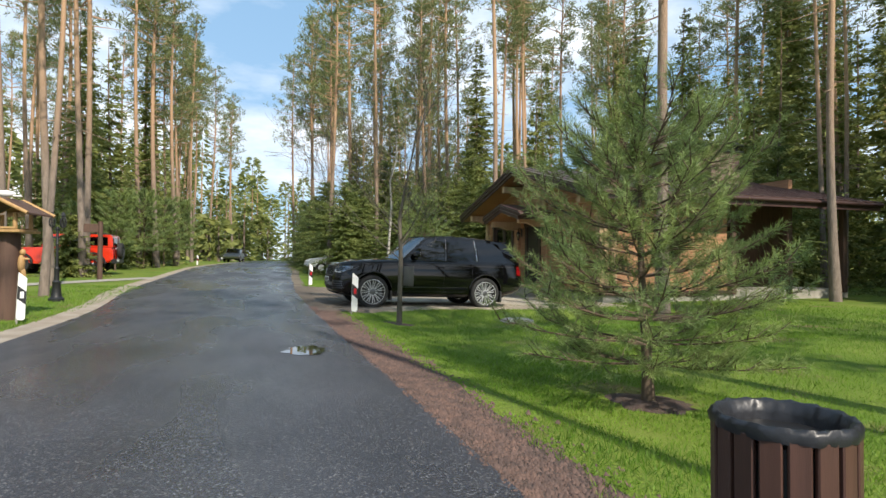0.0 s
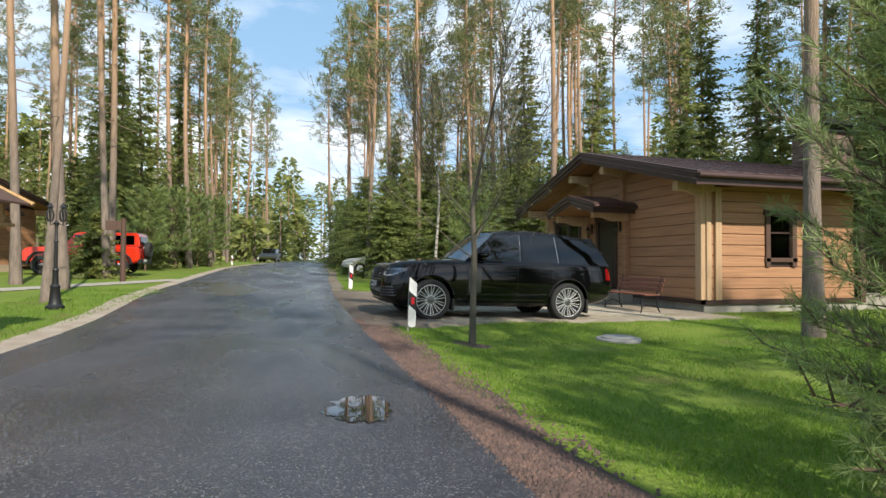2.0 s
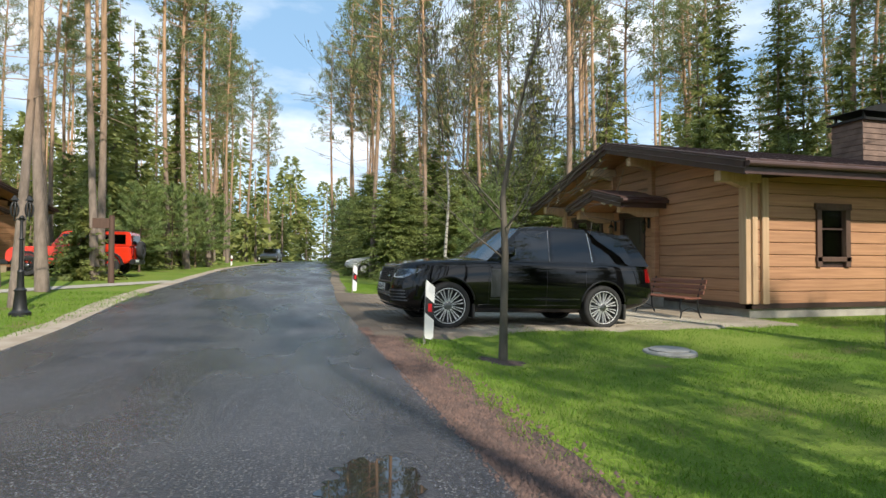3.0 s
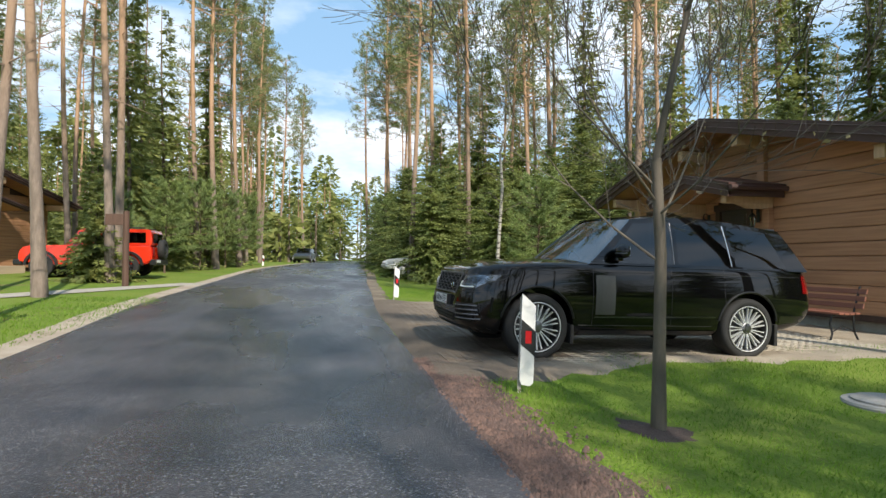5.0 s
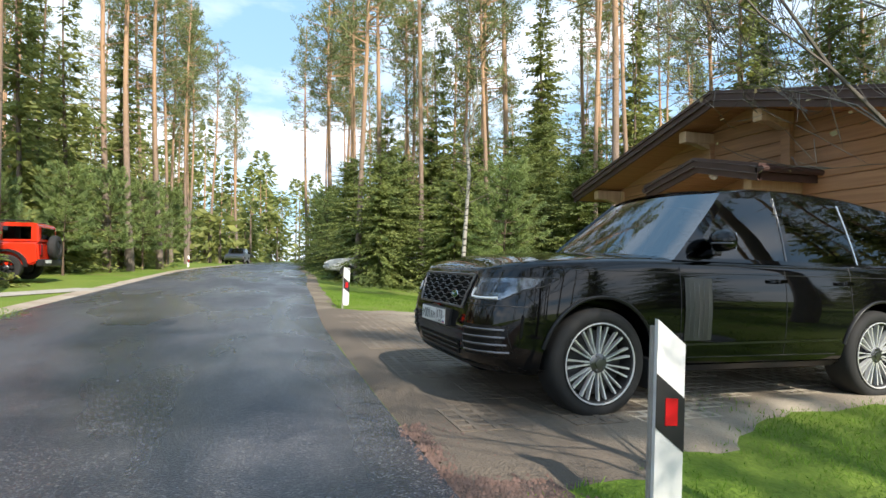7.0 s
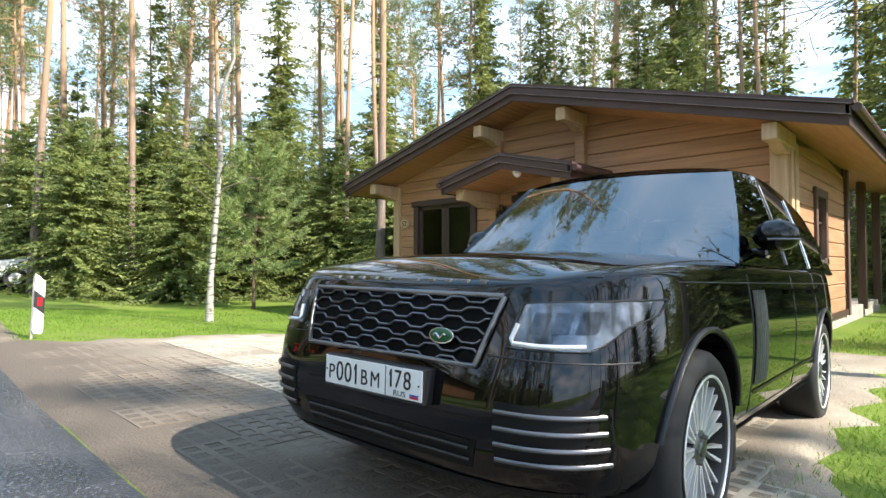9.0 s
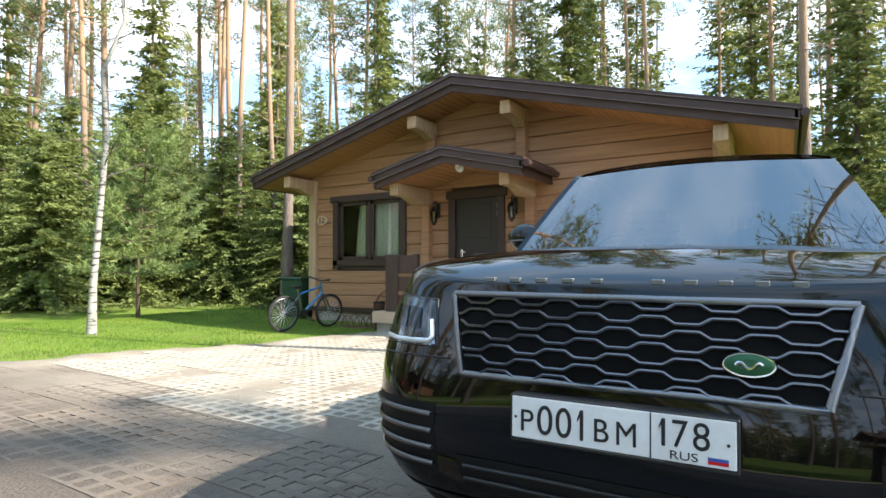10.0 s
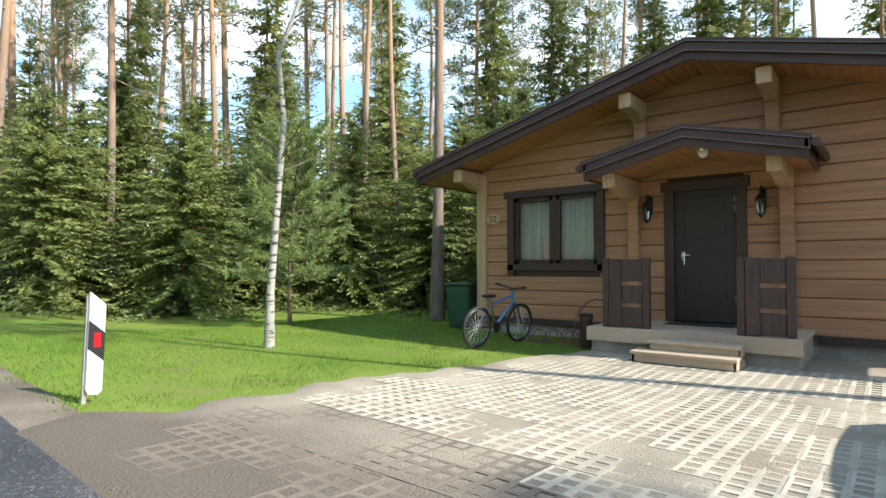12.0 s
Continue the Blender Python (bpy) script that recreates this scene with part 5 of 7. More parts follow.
def wheel(parent, x, y, side, r=0.39, rim_r=0.292, spokes=11, alloy="alloy", tread=0.27):
    """A wheel turned about y; side +1 shows its face to +y."""
    w = new("wheel")
    w.parent = parent
    w.matrix_basis = pose(x, y, r, 0, 0, 0 if side > 0 else 180) @ pose(0, 0, 0, -90, 0, 0)
    h = tread / 2
    bm = bmesh.new()
    prof = [(rim_r, -h + 0.02), (rim_r + 0.03, -h), (r - 0.03, -h + 0.005), (r - 0.006, -h + 0.03), (r, -h + 0.06), (r, h - 0.06), (r - 0.006, h - 0.03), (r - 0.03, h - 0.005), (rim_r + 0.03, h), (rim_r + 0.004, h - 0.012), (rim_r - 0.01, h - 0.03), (rim_r - 0.01, -h + 0.03)]
    rings = [[bm.verts.new((p * math.cos(a), p * math.sin(a), z)) for a in (2 * math.pi * k / 48 for k in range(48))] for p, z in prof]
    for a, b in zip(rings, rings[1:] + rings[:1]):
        for k in range(48):
            bm.faces.new((a[k], a[(k + 1) % 48], b[(k + 1) % 48], b[k]))
    part("tyre", bm, M["rubber"], w, "black rubber tyre", True, 40)
    bm = bmesh.new()
    prof = [(rim_r - 0.008, h - 0.02), (rim_r + 0.006, h - 0.005), (rim_r - 0.004, h - 0.002), (rim_r - 0.022, h - 0.014), (rim_r - 0.035, h - 0.07), (rim_r - 0.045, -h + 0.06)]
    rings = [[bm.verts.new((p * math.cos(a), p * math.sin(a), z)) for a in (2 * math.pi * k / 48 for k in range(48))] for p, z in prof]
    for a, b in zip(rings, rings[1:]):
        for k in range(48):
            bm.faces.new((a[k], a[(k + 1) % 48], b[(k + 1) % 48], b[k]))
    part("rim", bm, M["ink"], w, "dark wheel barrel", True, 40)
    bm = bmesh.new()
    for rr, zz in ((rim_r - 0.006, h - 0.006),):
        tube(bm, [(rr * math.cos(2 * math.pi * k / 48), rr * math.sin(2 * math.pi * k / 48), zz) for k in range(49)], 0.007, 6, False)
    part("rim_lip", bm, M[alloy], w, "polished rim lip", True, 60)
    bm = bmesh.new()
    lathe(bm, [(rim_r - 0.05, h - 0.12), (rim_r - 0.06, h - 0.1), (0.1, h - 0.1), (0.09, h - 0.09)], 32)
    part("brake_disc", bm, M["brake"], w)
    bm = bmesh.new()
    R = rim_r - 0.012
    prism(bm, [(0.055, -0.011), (R * 0.5, -0.010), (R, -0.013), (R, 0.002), (R * 0.5, -0.001), (0.055, 0.001)], "z", h - 0.06, h - 0.025)
    for v in bm.verts:
        q = math.hypot(v.co.x, v.co.y) / R
        v.co.z += 0.012 * q * q - 0.012
    me = bpy.data.meshes.new("spoke")
    bmesh.ops.recalc_face_normals(bm, faces=bm.faces)
    bm.to_mesh(me)
    bm.free()
    me.materials.append(M[alloy])
    for k in range(spokes):
        for d in (-1, 1):
            put("spoke", me, w, at=pose(0, 0, 0, 0, 0, 360 * k / spokes + d * 4.6) @ Matrix.Scale(d, 4, (0, 1, 0)) @ pose(0, 0.004, 0, 0, 0, 2.2))
    bm = bmesh.new()
    lathe(bm, [(0.075, h - 0.09), (0.075, h - 0.04), (0.06, h - 0.03), (0.035, h - 0.028), (0.033, h - 0.02), (0.02, h - 0.018)], 24)
    for k in range(5):
        a = 2 * math.pi * k / 5
        lathe(bm, [(0.011, h - 0.04), (0.011, h - 0.022), (0.007, h - 0.02)], 6, pose(0.056 * math.cos(a), 0.056 * math.sin(a), 0))
    part("hub_cap", bm, M["satin"], w, smooth=True)
    return w


def estate_car():
    car = thing("estate_car", "glossy black luxury off-road estate car parked on pavers", "car", pose(1.69, 14.06, 0.046, 0.4, 1.75, 2.4))
    front, rear, rw = 0.92, 3.84, 0.455
    W = [(0, 0.60), (0.05, 0.76), (0.14, 0.87), (0.30, 0.94), (0.52, 0.972), (0.88, 0.985), (1.5, 0.975), (2.5, 0.975), (3.2, 0.98), (3.8, 0.99), (4.4, 0.965), (4.8, 0.91), (4.94, 0.85), (5.0, 0.76)]
    ZB = [(0, 0.34), (0.12, 0.28), (0.5, 0.25), (1.3, 0.25), (3.4, 0.25), (4.3, 0.28), (4.8, 0.36), (5.0, 0.44)]
    ZT = [(0, 1.02), (0.04, 1.045), (0.12, 1.072), (0.28, 1.095), (0.5, 1.112), (0.88, 1.135), (1.5, 1.165), (2.5, 1.16), (3.8, 1.18), (4.8, 1.19), (4.94, 1.17), (5.0, 1.12)]
    bm = bmesh.new()
    crease = bm.edges.layers.float.new("crease_edge")
    rings = []
    for x, w in W:
        zb, zt = lerp_table(ZB, x), lerp_table(ZT, x)
        crown = 0.055 * smoothstep(0, 0.4, x)
        q = 1 - 0.035 * (1 - smoothstep(0.3, 1.3, x))
        half = [(0, zb), (w * 0.72, zb), (w * 0.93, zb + 0.05), (w * 0.975, zb + 0.2), (w * 1.0, 0.74), (w * 0.988 * q, 0.95), (w * 0.955 * q, zt - 0.03), (w * 0.90 * q, zt), (w * 0.55, zt + crown * 0.75), (0, zt + crown)]
        pts = [(x, y, z) for y, z in half] + [(x, -y, z) for y, z in half[-2:0:-1]]
        ring = []
        for px, y, z in pts:
            fade = 1 - smoothstep(0.0, 0.9, px)
            px += fade * (0.13 * smoothstep(0.62, 1.1, z) + 0.10 * (1 - smoothstep(0.25, 0.52, z)))
            tail = smoothstep(4.2, 5.0, px)
            px -= tail * (0.10 * smoothstep(0.7, 1.2, z) + 0.12 * (1 - smoothstep(0.35, 0.6, z)))
            ring.append(bm.verts.new((px, y, z)))
        rings.append(ring)
    n = len(rings[0])
    for a, b in zip(rings, rings[1:]):
        for k in range(n):
            f = bm.faces.new((a[k], a[(k + 1) % n], b[(k + 1) % n], b[k]))
    for ring in (rings[0][::-1], rings[-1]):
        h = n // 2
        for k in range(0, h - 1):
            bm.faces.new([ring[k], ring[k + 1], ring[(n - k - 1) % n], ring[(n - k) % n]]) if k else bm.faces.new([ring[0], ring[1], ring[n - 1]])
        bm.faces.new([ring[h - 1], ring[h], ring[h + 1]])
    for i in range(len(rings) - 1):
        for k in (6, 7, 11, 12):
            for e in rings[i][k].link_edges:
                if e.other_vert(rings[i][k]) == rings[i + 1][k]:
                    e[crease] = 0.35
    body = part("body_shell", bm, M["paint_black"], None)
    sub = body.modifiers.new("smooth", "SUBSURF")
    sub.levels = sub.render_levels = 3
    cutters = []
    for x in (front, rear):
        for s in (-1, 1):
            c = part("arch_cut", boxed(0, 0.1, 0, 0.1, 0, 0.1), M["ink"])
            b2 = bmesh.new()
            lathe(b2, [(rw, -0.30), (rw, 0.30)], 48, pose(x, s * 0.90, 0.40, 90, 0, 0))
            bmesh.ops.recalc_face_normals(b2, faces=b2.faces)
            b2.to_mesh(c.data)
            b2.free()
            cutters.append(c)
            bo = body.modifiers.new("arch", "BOOLEAN")
            bo.operation, bo.object, bo.solver = "DIFFERENCE", c, "EXACT"
    me = baked(body)
    for c in cutters:
        bpy.data.objects.remove(c)
    bpy.data.objects.remove(body)
    me.polygons.foreach_set("use_smooth", [True] * len(me.polygons))
    me.set_sharp_from_angle(angle=radians(32))
    body = put("body", me, car, "glossy black painted body")
    bpy.context.view_layer.update()

    def front_x(y, z, lift=0.0):
        hit, p, nrm, i = body.ray_cast(Vector((-1, y, z)), Vector((1, 0, 0)))
        return Vector((p.x - lift, y, z)) if hit else Vector((0.2, y, z))

    def side_y(x, z, s, lift=0.0):
        hit, p, nrm, i = body.ray_cast(Vector((x, 2 * s, z)), Vector((0, -s, 0)))
        return Vector((x, p.y + lift * s, z)) if hit else Vector((x, 0.97 * s, z))

    def top_z(x, y, lift=0.0):
        hit, p, nrm, i = body.ray_cast(Vector((x, y, 3)), Vector((0, 0, -1)))
        return Vector((x, y, p.z + lift)) if hit else Vector((x, y, 1.15))

    def patch(name, fn, us, vs, mat, parent, label="", thick=0.01, smooth=True):
        """A panel draped on the body, with thickness."""
        bm = bmesh.new()
        grid = [[bm.verts.new(fn(u, v)) for u in us] for v in vs]
        for j in range(len(vs) - 1):
            for i in range(len(us) - 1):
                bm.faces.new((grid[j][i], grid[j][i + 1], grid[j + 1][i + 1], grid[j + 1][i]))
        if thick:
            bmesh.ops.solidify(bm, geom=bm.faces[:], thickness=thick)
        return part(name, bm, mat, parent, label, smooth, 40)

    def line(name, pts, r, mat, parent, sides=6):
        bm = bmesh.new()
        tube(bm, pts, r, sides)
        return part(name, bm, mat, parent, smooth=True, sharp=60)

    span = lambda a, b, k: [a + (b - a) * i / k for i in range(k + 1)]
    # grille
    g0, g1, gt, gb = 0.745, 0.985, 0.535, 0.465
    wide = lambda z: gb + (gt - gb) * (z - g0) / (g1 - g0)
    grille = patch("grille", lambda u, v: front_x(u * wide(v), v, 0.004), span(-1, 1, 16), span(g0, g1, 6), M["grille_black"], car, "honeycomb radiator grille", 0.008)
    rows = 7
    for j in range(rows):
        z0 = g0 + 0.012 + (g1 - g0 - 0.03) * j / (rows - 1)
        pts, w = [], wide(z0) - 0.012
        period, amp = 0.172, 0.0165
        y, up = -w, j % 2
        k = 0
        while y < w:
            ph = (y + 2) % period / period
            tri = 0 if ph < 0.34 else (ph - 0.34) / 0.16 if ph < 0.5 else 1 if ph < 0.84 else 1 - (ph - 0.84) / 0.16
            tri = 1 - tri if up else tri
            pts.append(front_x(y, min(g1 - 0.004, max(g0 + 0.004, z0 + amp * (tri - 0.5) * 2 * 0.5)), 0.012))
            y += period / 25
        line("grille_bar", pts, 0.0045, M["dark_satin"], grille, 5)
    outline = [(-gt, g1), (gt, g1), (gb, g0), (-gb, g0), (-gt, g1)]
    for (ya, za), (yb, zb_) in zip(outline, outline[1:]):
        line("grille_frame", [front_x(ya + (yb - ya) * i / 14, za + (zb_ - za) * i / 14, 0.008) for i in range(15)], 0.011, M["satin"], grille)
    badge = part("badge", boxed(0, 0.01, -0.1, 0.1, -0.1, 0.1), M["badge_green"], grille, "green oval badge with silver rim")
    bm = bmesh.new()
    c = front_x(-0.305, 0.835, 0.02)
    lathe(bm, [(1, 0), (1, 0.5), (0.9, 0.8), (0.5, 1)], 28, Matrix.Translation(c) @ pose(0, 0, 0, 0, -90 + 8, 0) @ Matrix.Diagonal((0.027, 0.056, 0.012, 1)))
    bmesh.ops.recalc_face_normals(bm, faces=bm.faces)
    bm.to_mesh(badge.data)
    bm.free()
    line("badge_rim", [c + Vector((-0.004 + 0.15 * 0.028 * math.sin(a), 0.056 * math.cos(a), 0.027 * math.sin(a))) for a in span(0, 6.2832, 28)], 0.004, M["chrome"], grille)
    line("badge_mark", [c + Vector((-0.014, 0.03 - 0.06 * k, 0.008 * math.sin(k * 9))) for k in span(0, 1, 8)], 0.005, M["chrome"], grille)
    # head lamps
    for s in (-1, 1):
        foot = lambda u: 0.818 + 0.115 * smoothstep(0.72, 1.02, u)
        head = lambda u: 0.962 + 0.022 * u
        at_lamp = lambda u, v, d: front_x(s * (0.572 + 0.03 * v * (1 - u) + u * 0.35), foot(u) + v * (head(u) - foot(u)), d)
        lamp = patch("headlight", lambda u, v: at_lamp(u, v, 0.006 - 0.012 * (u in (0, 1))), span(0, 1, 18), span(0, 1, 6), M["lamp_glass"], car, "clear glossy headlight", 0.01)
        pts = [(0.05, 0.55), (0.04, 0.2), (0.08, 0.1), (0.3, 0.08), (0.5, 0.08), (0.7, 0.1)]
        line("light_strip", [at_lamp(u, v, 0.009) for u, v in pts], 0.009, M["lamp_light"], lamp)
        for u in (0.2, 0.4, 0.6):
            patch("lens", lambda p, q: at_lamp(u + 0.15 * p, 0.35 + 0.45 * q, 0.012), span(0, 1, 4), span(0, 1, 3), M["lamp_dark"], lamp, "dark projector lens", 0.006)
        edge = [(0, 0), (1, 0), (1, 1), (0, 1), (0, 0)]
        line("seam", [at_lamp(a[0] + (b[0] - a[0]) * k, a[1] + (b[1] - a[1]) * k, 0.001) for a, b in zip(edge, edge[1:]) for k in span(0, 1, 10)], 0.005, M["ink"], car)
        # bumper gills
        gill = patch("bumper_vent", lambda u, v: front_x(s * (0.555 + 0.33 * u), 0.43 + 0.215 * v, 0.002), span(0, 1, 10), span(0, 1, 4), M["ink"], car, "recessed black bumper vent", 0.006)
        for k in range(4):
            line("slat", [front_x(s * (0.565 + 0.31 * u), 0.457 + 0.052 * k + 0.006 * u, 0.008) for u in span(0, 1, 12)], 0.0085, M["dark_satin"], gill)
        line("seam", [front_x(s * (0.52 + 0.40 * u), 0.785 - 0.004 * u, 0.0) for u in span(0, 1, 12)], 0.0035, M["ink"], car)
    patch("lower_grille", lambda u, v: front_x(u * (0.46 + 0.03 * v), 0.40 + 0.1 * v, 0.003), span(-1, 1, 14), span(0, 1, 3), M["ink"], car, "dark lower grille opening", 0.006)
    for z in (0.43, 0.47):
        line("lower_slat", [front_x(y, z, 0.008) for y in span(-0.46, 0.46, 14)], 0.007, M["black_plastic"], car)
    patch("skid_plate", lambda u, v: front_x(u * 0.86, 0.315 + 0.045 * v, 0.006), span(-1, 1, 24), span(0, 1, 2), M["satin"], car, "dull grey lower lip", 0.01)
    # number plate
    px = min(front_x(y, z).x for y in (-0.25, 0, 0.25) for z in (0.6, 0.72)) - 0.04
    plate = part("number_plate", boxed(px - 0.006, px + 0.06, -0.286, 0.286, 0.585, 0.714, 0.003), M["ink"], car, "white number plate in black holder")
    part("plate_face", boxed(px - 0.009, px - 0.0062, -0.279, 0.279, 0.597, 0.709, 0.002), M["white"], plate)
    part("plate_divider", boxed(px - 0.0105, px - 0.0092, -0.090, -0.087, 0.598, 0.708), M["ink"], plate)
    for ch, y, wide_, z, tall in (("P", 0.234, 0.036, 0.617, 0.058), ("0", 0.184, 0.043, 0.613, 0.079), ("0", 0.132, 0.043, 0.613, 0.079), ("1", 0.084, 0.022, 0.613, 0.079), ("B", 0.032, 0.037, 0.617, 0.058), ("M", -0.030, 0.048, 0.617, 0.058),
                                  ("1", -0.118, 0.019, 0.632, 0.066), ("7", -0.157, 0.036, 0.632, 0.066), ("8", -0.204, 0.037, 0.632, 0.066), ("RUS", -0.165, 0.062, 0.604, 0.020)):
        if ch == "1":
            bm = bmesh.new()
            prism(bm, [(-0.004, 0), (0.005, 0), (0.005, tall), (-0.003, tall), (-0.5 * wide_, tall * 0.72), (-0.5 * wide_, tall * 0.6), (-0.004, tall * 0.78)], "z", -0.0008, 0.0008)
            part("lettering", bm, M["ink"], plate, at=pose(px - 0.0102, y, z, 90, 0, -90))
            continue
        glyph = text_mesh(ch, 0.1, M["ink"], plate, pose(px - 0.0102, y, z, 90, 0, -90), "lettering", 0.0008)
        xs, ys_ = [v.co.x for v in glyph.data.vertices], [v.co.y for v in glyph.data.vertices]
        for v in glyph.data.vertices:
            v.co.x = ((v.co.x - min(xs)) / (max(xs) - min(xs)) - 0.5) * wide_
            v.co.y = (v.co.y - min(ys_)) / (max(ys_) - min(ys_)) * tall
    for k, mm in enumerate((M["white"], M["blue_ink"], M["red_reflector"])):
        part("flag_stripe", boxed(px - 0.0104, px - 0.0092, -0.262, -0.218, 0.628 - 0.008 * k - 0.008, 0.628 - 0.008 * k), mm, plate)
    for y in (0.268, -0.262):
        bm = bmesh.new()
        lathe(bm, [(0.004, 0), (0.004, 0.002)], 10, pose(px - 0.0095, y, 0.653, 0, -90, 0))
        part("plate_screw", bm, M["ink"], plate)
    part("holder_mark", boxed(px - 0.0072, px - 0.006, -0.12, 0.22, 0.592, 0.5948), M["satin"], plate)
    # raised silver marks on the bonnet edge
    for k in range(11):
        if k == 5:
            continue
        y = 0.42 - 0.084 * k
        p = front_x(y, 1.03, 0.0)
        part("bonnet_mark", boxed(p.x - 0.005, p.x + 0.03, y - 0.018, y + 0.018, 1.021, 1.040, 0.003), M["vent_metal"], car, "silver bonnet mark")
    # bonnet and door gaps
    for s in (-1, 1):
        line("seam", [top_z(x, s * (0.80 + 0.06 * smoothstep(0.2, 0.8, x)), 0.0) for x in span(0.3, 1.42, 16)], 0.004, M["ink"], car)
        for x, zz in ((1.62, 0.42), (2.70, 0.42), (3.46, 0.62)):
            line("seam", [side_y(x + 0.06 * smoothstep(0.9, 0.45, z) * (x > 3.4), z, s, 0.0) for z in span(zz, 1.145, 14)], 0.0035, M["ink"], car)
        line("seam", [side_y(x, 0.415, s, 0.0) for x in span(1.45, 3.3, 14)], 0.0035, M["ink"], car)
        line("shoulder_line", [side_y(x, 1.045 + 0.006 * x, s, 0.0) for x in span(0.7, 4.7, 30)], 0.003, M["ink"], car)
        patch("side_vent", lambda u, v: side_y(1.655 + 0.26 * u, 0.545 + 0.475 * v, s, 0.006), span(0, 1, 5), span(0, 1, 8), M["vent_metal"], car, "brushed metal vertical side vent", 0.012)
        for k in range(5):
            line("vent_groove", [side_y(1.69 + 0.046 * k, z, s, 0.014) for z in span(0.57, 1.0, 8)], 0.0022, M["vent_metal"], car)
        patch("side_trim", lambda u, v: side_y(1.64 + 1.70 * u, 0.505 + 0.018 * v + 0.02 * u, s, 0.006), span(0, 1, 16), [0, 1], M["satin"], car, "brushed metal lower door trim", 0.012)
        patch("sill", lambda u, v: side_y(1.34 + 2.02 * u, 0.30 + 0.055 * v, s, 0.012), span(0, 1, 16), [0, 1], M["satin"], car, "grey sill strip", 0.016)
        for x in (2.50, 3.27):
            h = patch("door_handle", lambda u, v: side_y(x + 0.2 * u, 1.0 + 0.028 * v, s, 0.022 + 0.012 * math.sin(3.14 * u)), span(0, 1, 8), [0, 0.5, 1], M["paint_black"], car, "flush black door handle", 0.014)
        for x in (front, rear):
            pts = []
            for a in span(radians(12), radians(168), 30):
                ax, az = x + 0.462 * math.cos(a), 0.40 + 0.462 * math.sin(a)
                pts.append(side_y(ax, az, s, 0.004))
            line("arch_trim", pts, 0.014, M["black_plastic"], car)
        bm = boxed(rear + 0.42, rear + 0.47, s * 0.70, s * 0.955, 0.17, 0.45, 0.01)
        part("mud_flap", bm, M["rubber"], car)
        bm = boxed(front + 0.43, front + 0.47, s * 0.70, s * 0.95, 0.19, 0.42, 0.01)
        part("mud_flap", bm, M["rubber"], car)
        patch("tail_light", lambda u, v: side_y(4.74 + 0.14 * u, 0.86 + 0.24 * v, s, 0.008), span(0, 1, 5), span(0, 1, 6), M["tail_red"], car, "red tail light", 0.02)
        patch("rear_trim", lambda u, v: side_y(4.34 + 0.48 * u, 0.46 + 0.1 * v, s, 0.006), span(0, 1, 6), [0, 1], M["satin"], car, "", 0.012)
        # mirror
        mir = new("mirror")
        mir.parent = car
        bm = bmesh.new()
        bmesh.ops.create_uvsphere(bm, u_segments=20, v_segments=12, radius=1.0, matrix=Matrix.Translation((1.98, s * 1.0, 1.31)) @ Matrix.Diagonal((0.10, 0.115, 0.095, 1)))
        for v in bm.verts:
            if v.co.x > 2.02:
                v.co.x = 2.02
            v.co.z = 1.31 + (v.co.z - 1.31) * (1 if v.co.z > 1.31 else 0.85)
        part("mirror_shell", bm, M["paint_black"], mir, "", True, 50)
        line("mirror_strip", [Vector((1.98 - 0.096 * math.cos(a), s * (1.0 + 0.115 * math.sin(a)), 1.29)) for a in span(-0.2, 1.4, 8)], 0.006, M["dark_satin"], mir)
        bm = boxed(1.92, 2.01, s * 0.84, s * 0.97, 1.195, 1.245, 0.012)
        part("mirror_foot", bm, M["paint_black"], mir)
        part("mirror_glass", boxed(2.021, 2.025, s * 0.92, s * 1.085, 1.25, 1.375, 0.001), M["chrome"], mir)
    # greenhouse
    low = [1.58, 1.72, 2.74, 2.82, 3.60, 3.68, 4.48, 4.80]
    top = [2.24, 2.33, 2.78, 2.85, 3.56, 3.63, 4.22, 4.50]
    ROOF = [(2.0, 1.735), (2.17, 1.765), (2.6, 1.815), (3.1, 1.83), (3.8, 1.80), (4.5, 1.72)]
    rows = [0.0, 0.05, 0.3, 0.6, 0.90, 1.0]

    def flank(k, f, s):
        x = low[k] + (top[k] - low[k]) * f
        zt = lerp_table(ROOF, top[k]) - 0.035
        z = 1.15 + (zt - 1.15) * f
        return Vector((x, s * (0.915 - 0.155 * f - 0.05 * f * f), z))

    pill = bmesh.new()
    for s in (-1, 1):
        for k in range(7):
            for j in range(5):
                quad = [flank(k, rows[j], s), flank(k + 1, rows[j], s), flank(k + 1, rows[j + 1], s), flank(k, rows[j + 1], s)]
                if k in (1, 3, 5) and 1 <= j <= 3:
                    continue
                pill.faces.new([pill.verts.new(q) for q in quad])
        for k, nm in ((1, "front_window"), (3, "rear_window"), (5, "quarter_window")):
            bm = bmesh.new()
            for j in range(1, 4):
                bm.faces.new([bm.verts.new(q) for q in (flank(k, rows[j], s), flank(k + 1, rows[j], s), flank(k + 1, rows[j + 1], s), flank(k, rows[j + 1], s))])
            bmesh.ops.remove_doubles(bm, verts=bm.verts, dist=1e-4)
            bmesh.ops.solidify(bm, geom=bm.faces[:], thickness=0.005)
            part(nm, bm, M["side_glass"] if k == 1 else M["tinted_glass"], car, "clear side glass" if k == 1 else "dark tinted side glass", True, 40)
        # bright strips drawn for the reflections on the B and C pillar edges
        line("pillar_edge_glint", [flank(2, f, s) + Vector((0.012, s * 0.004, 0)) for f in rows[1:5]], 0.006, M["satin"], car)
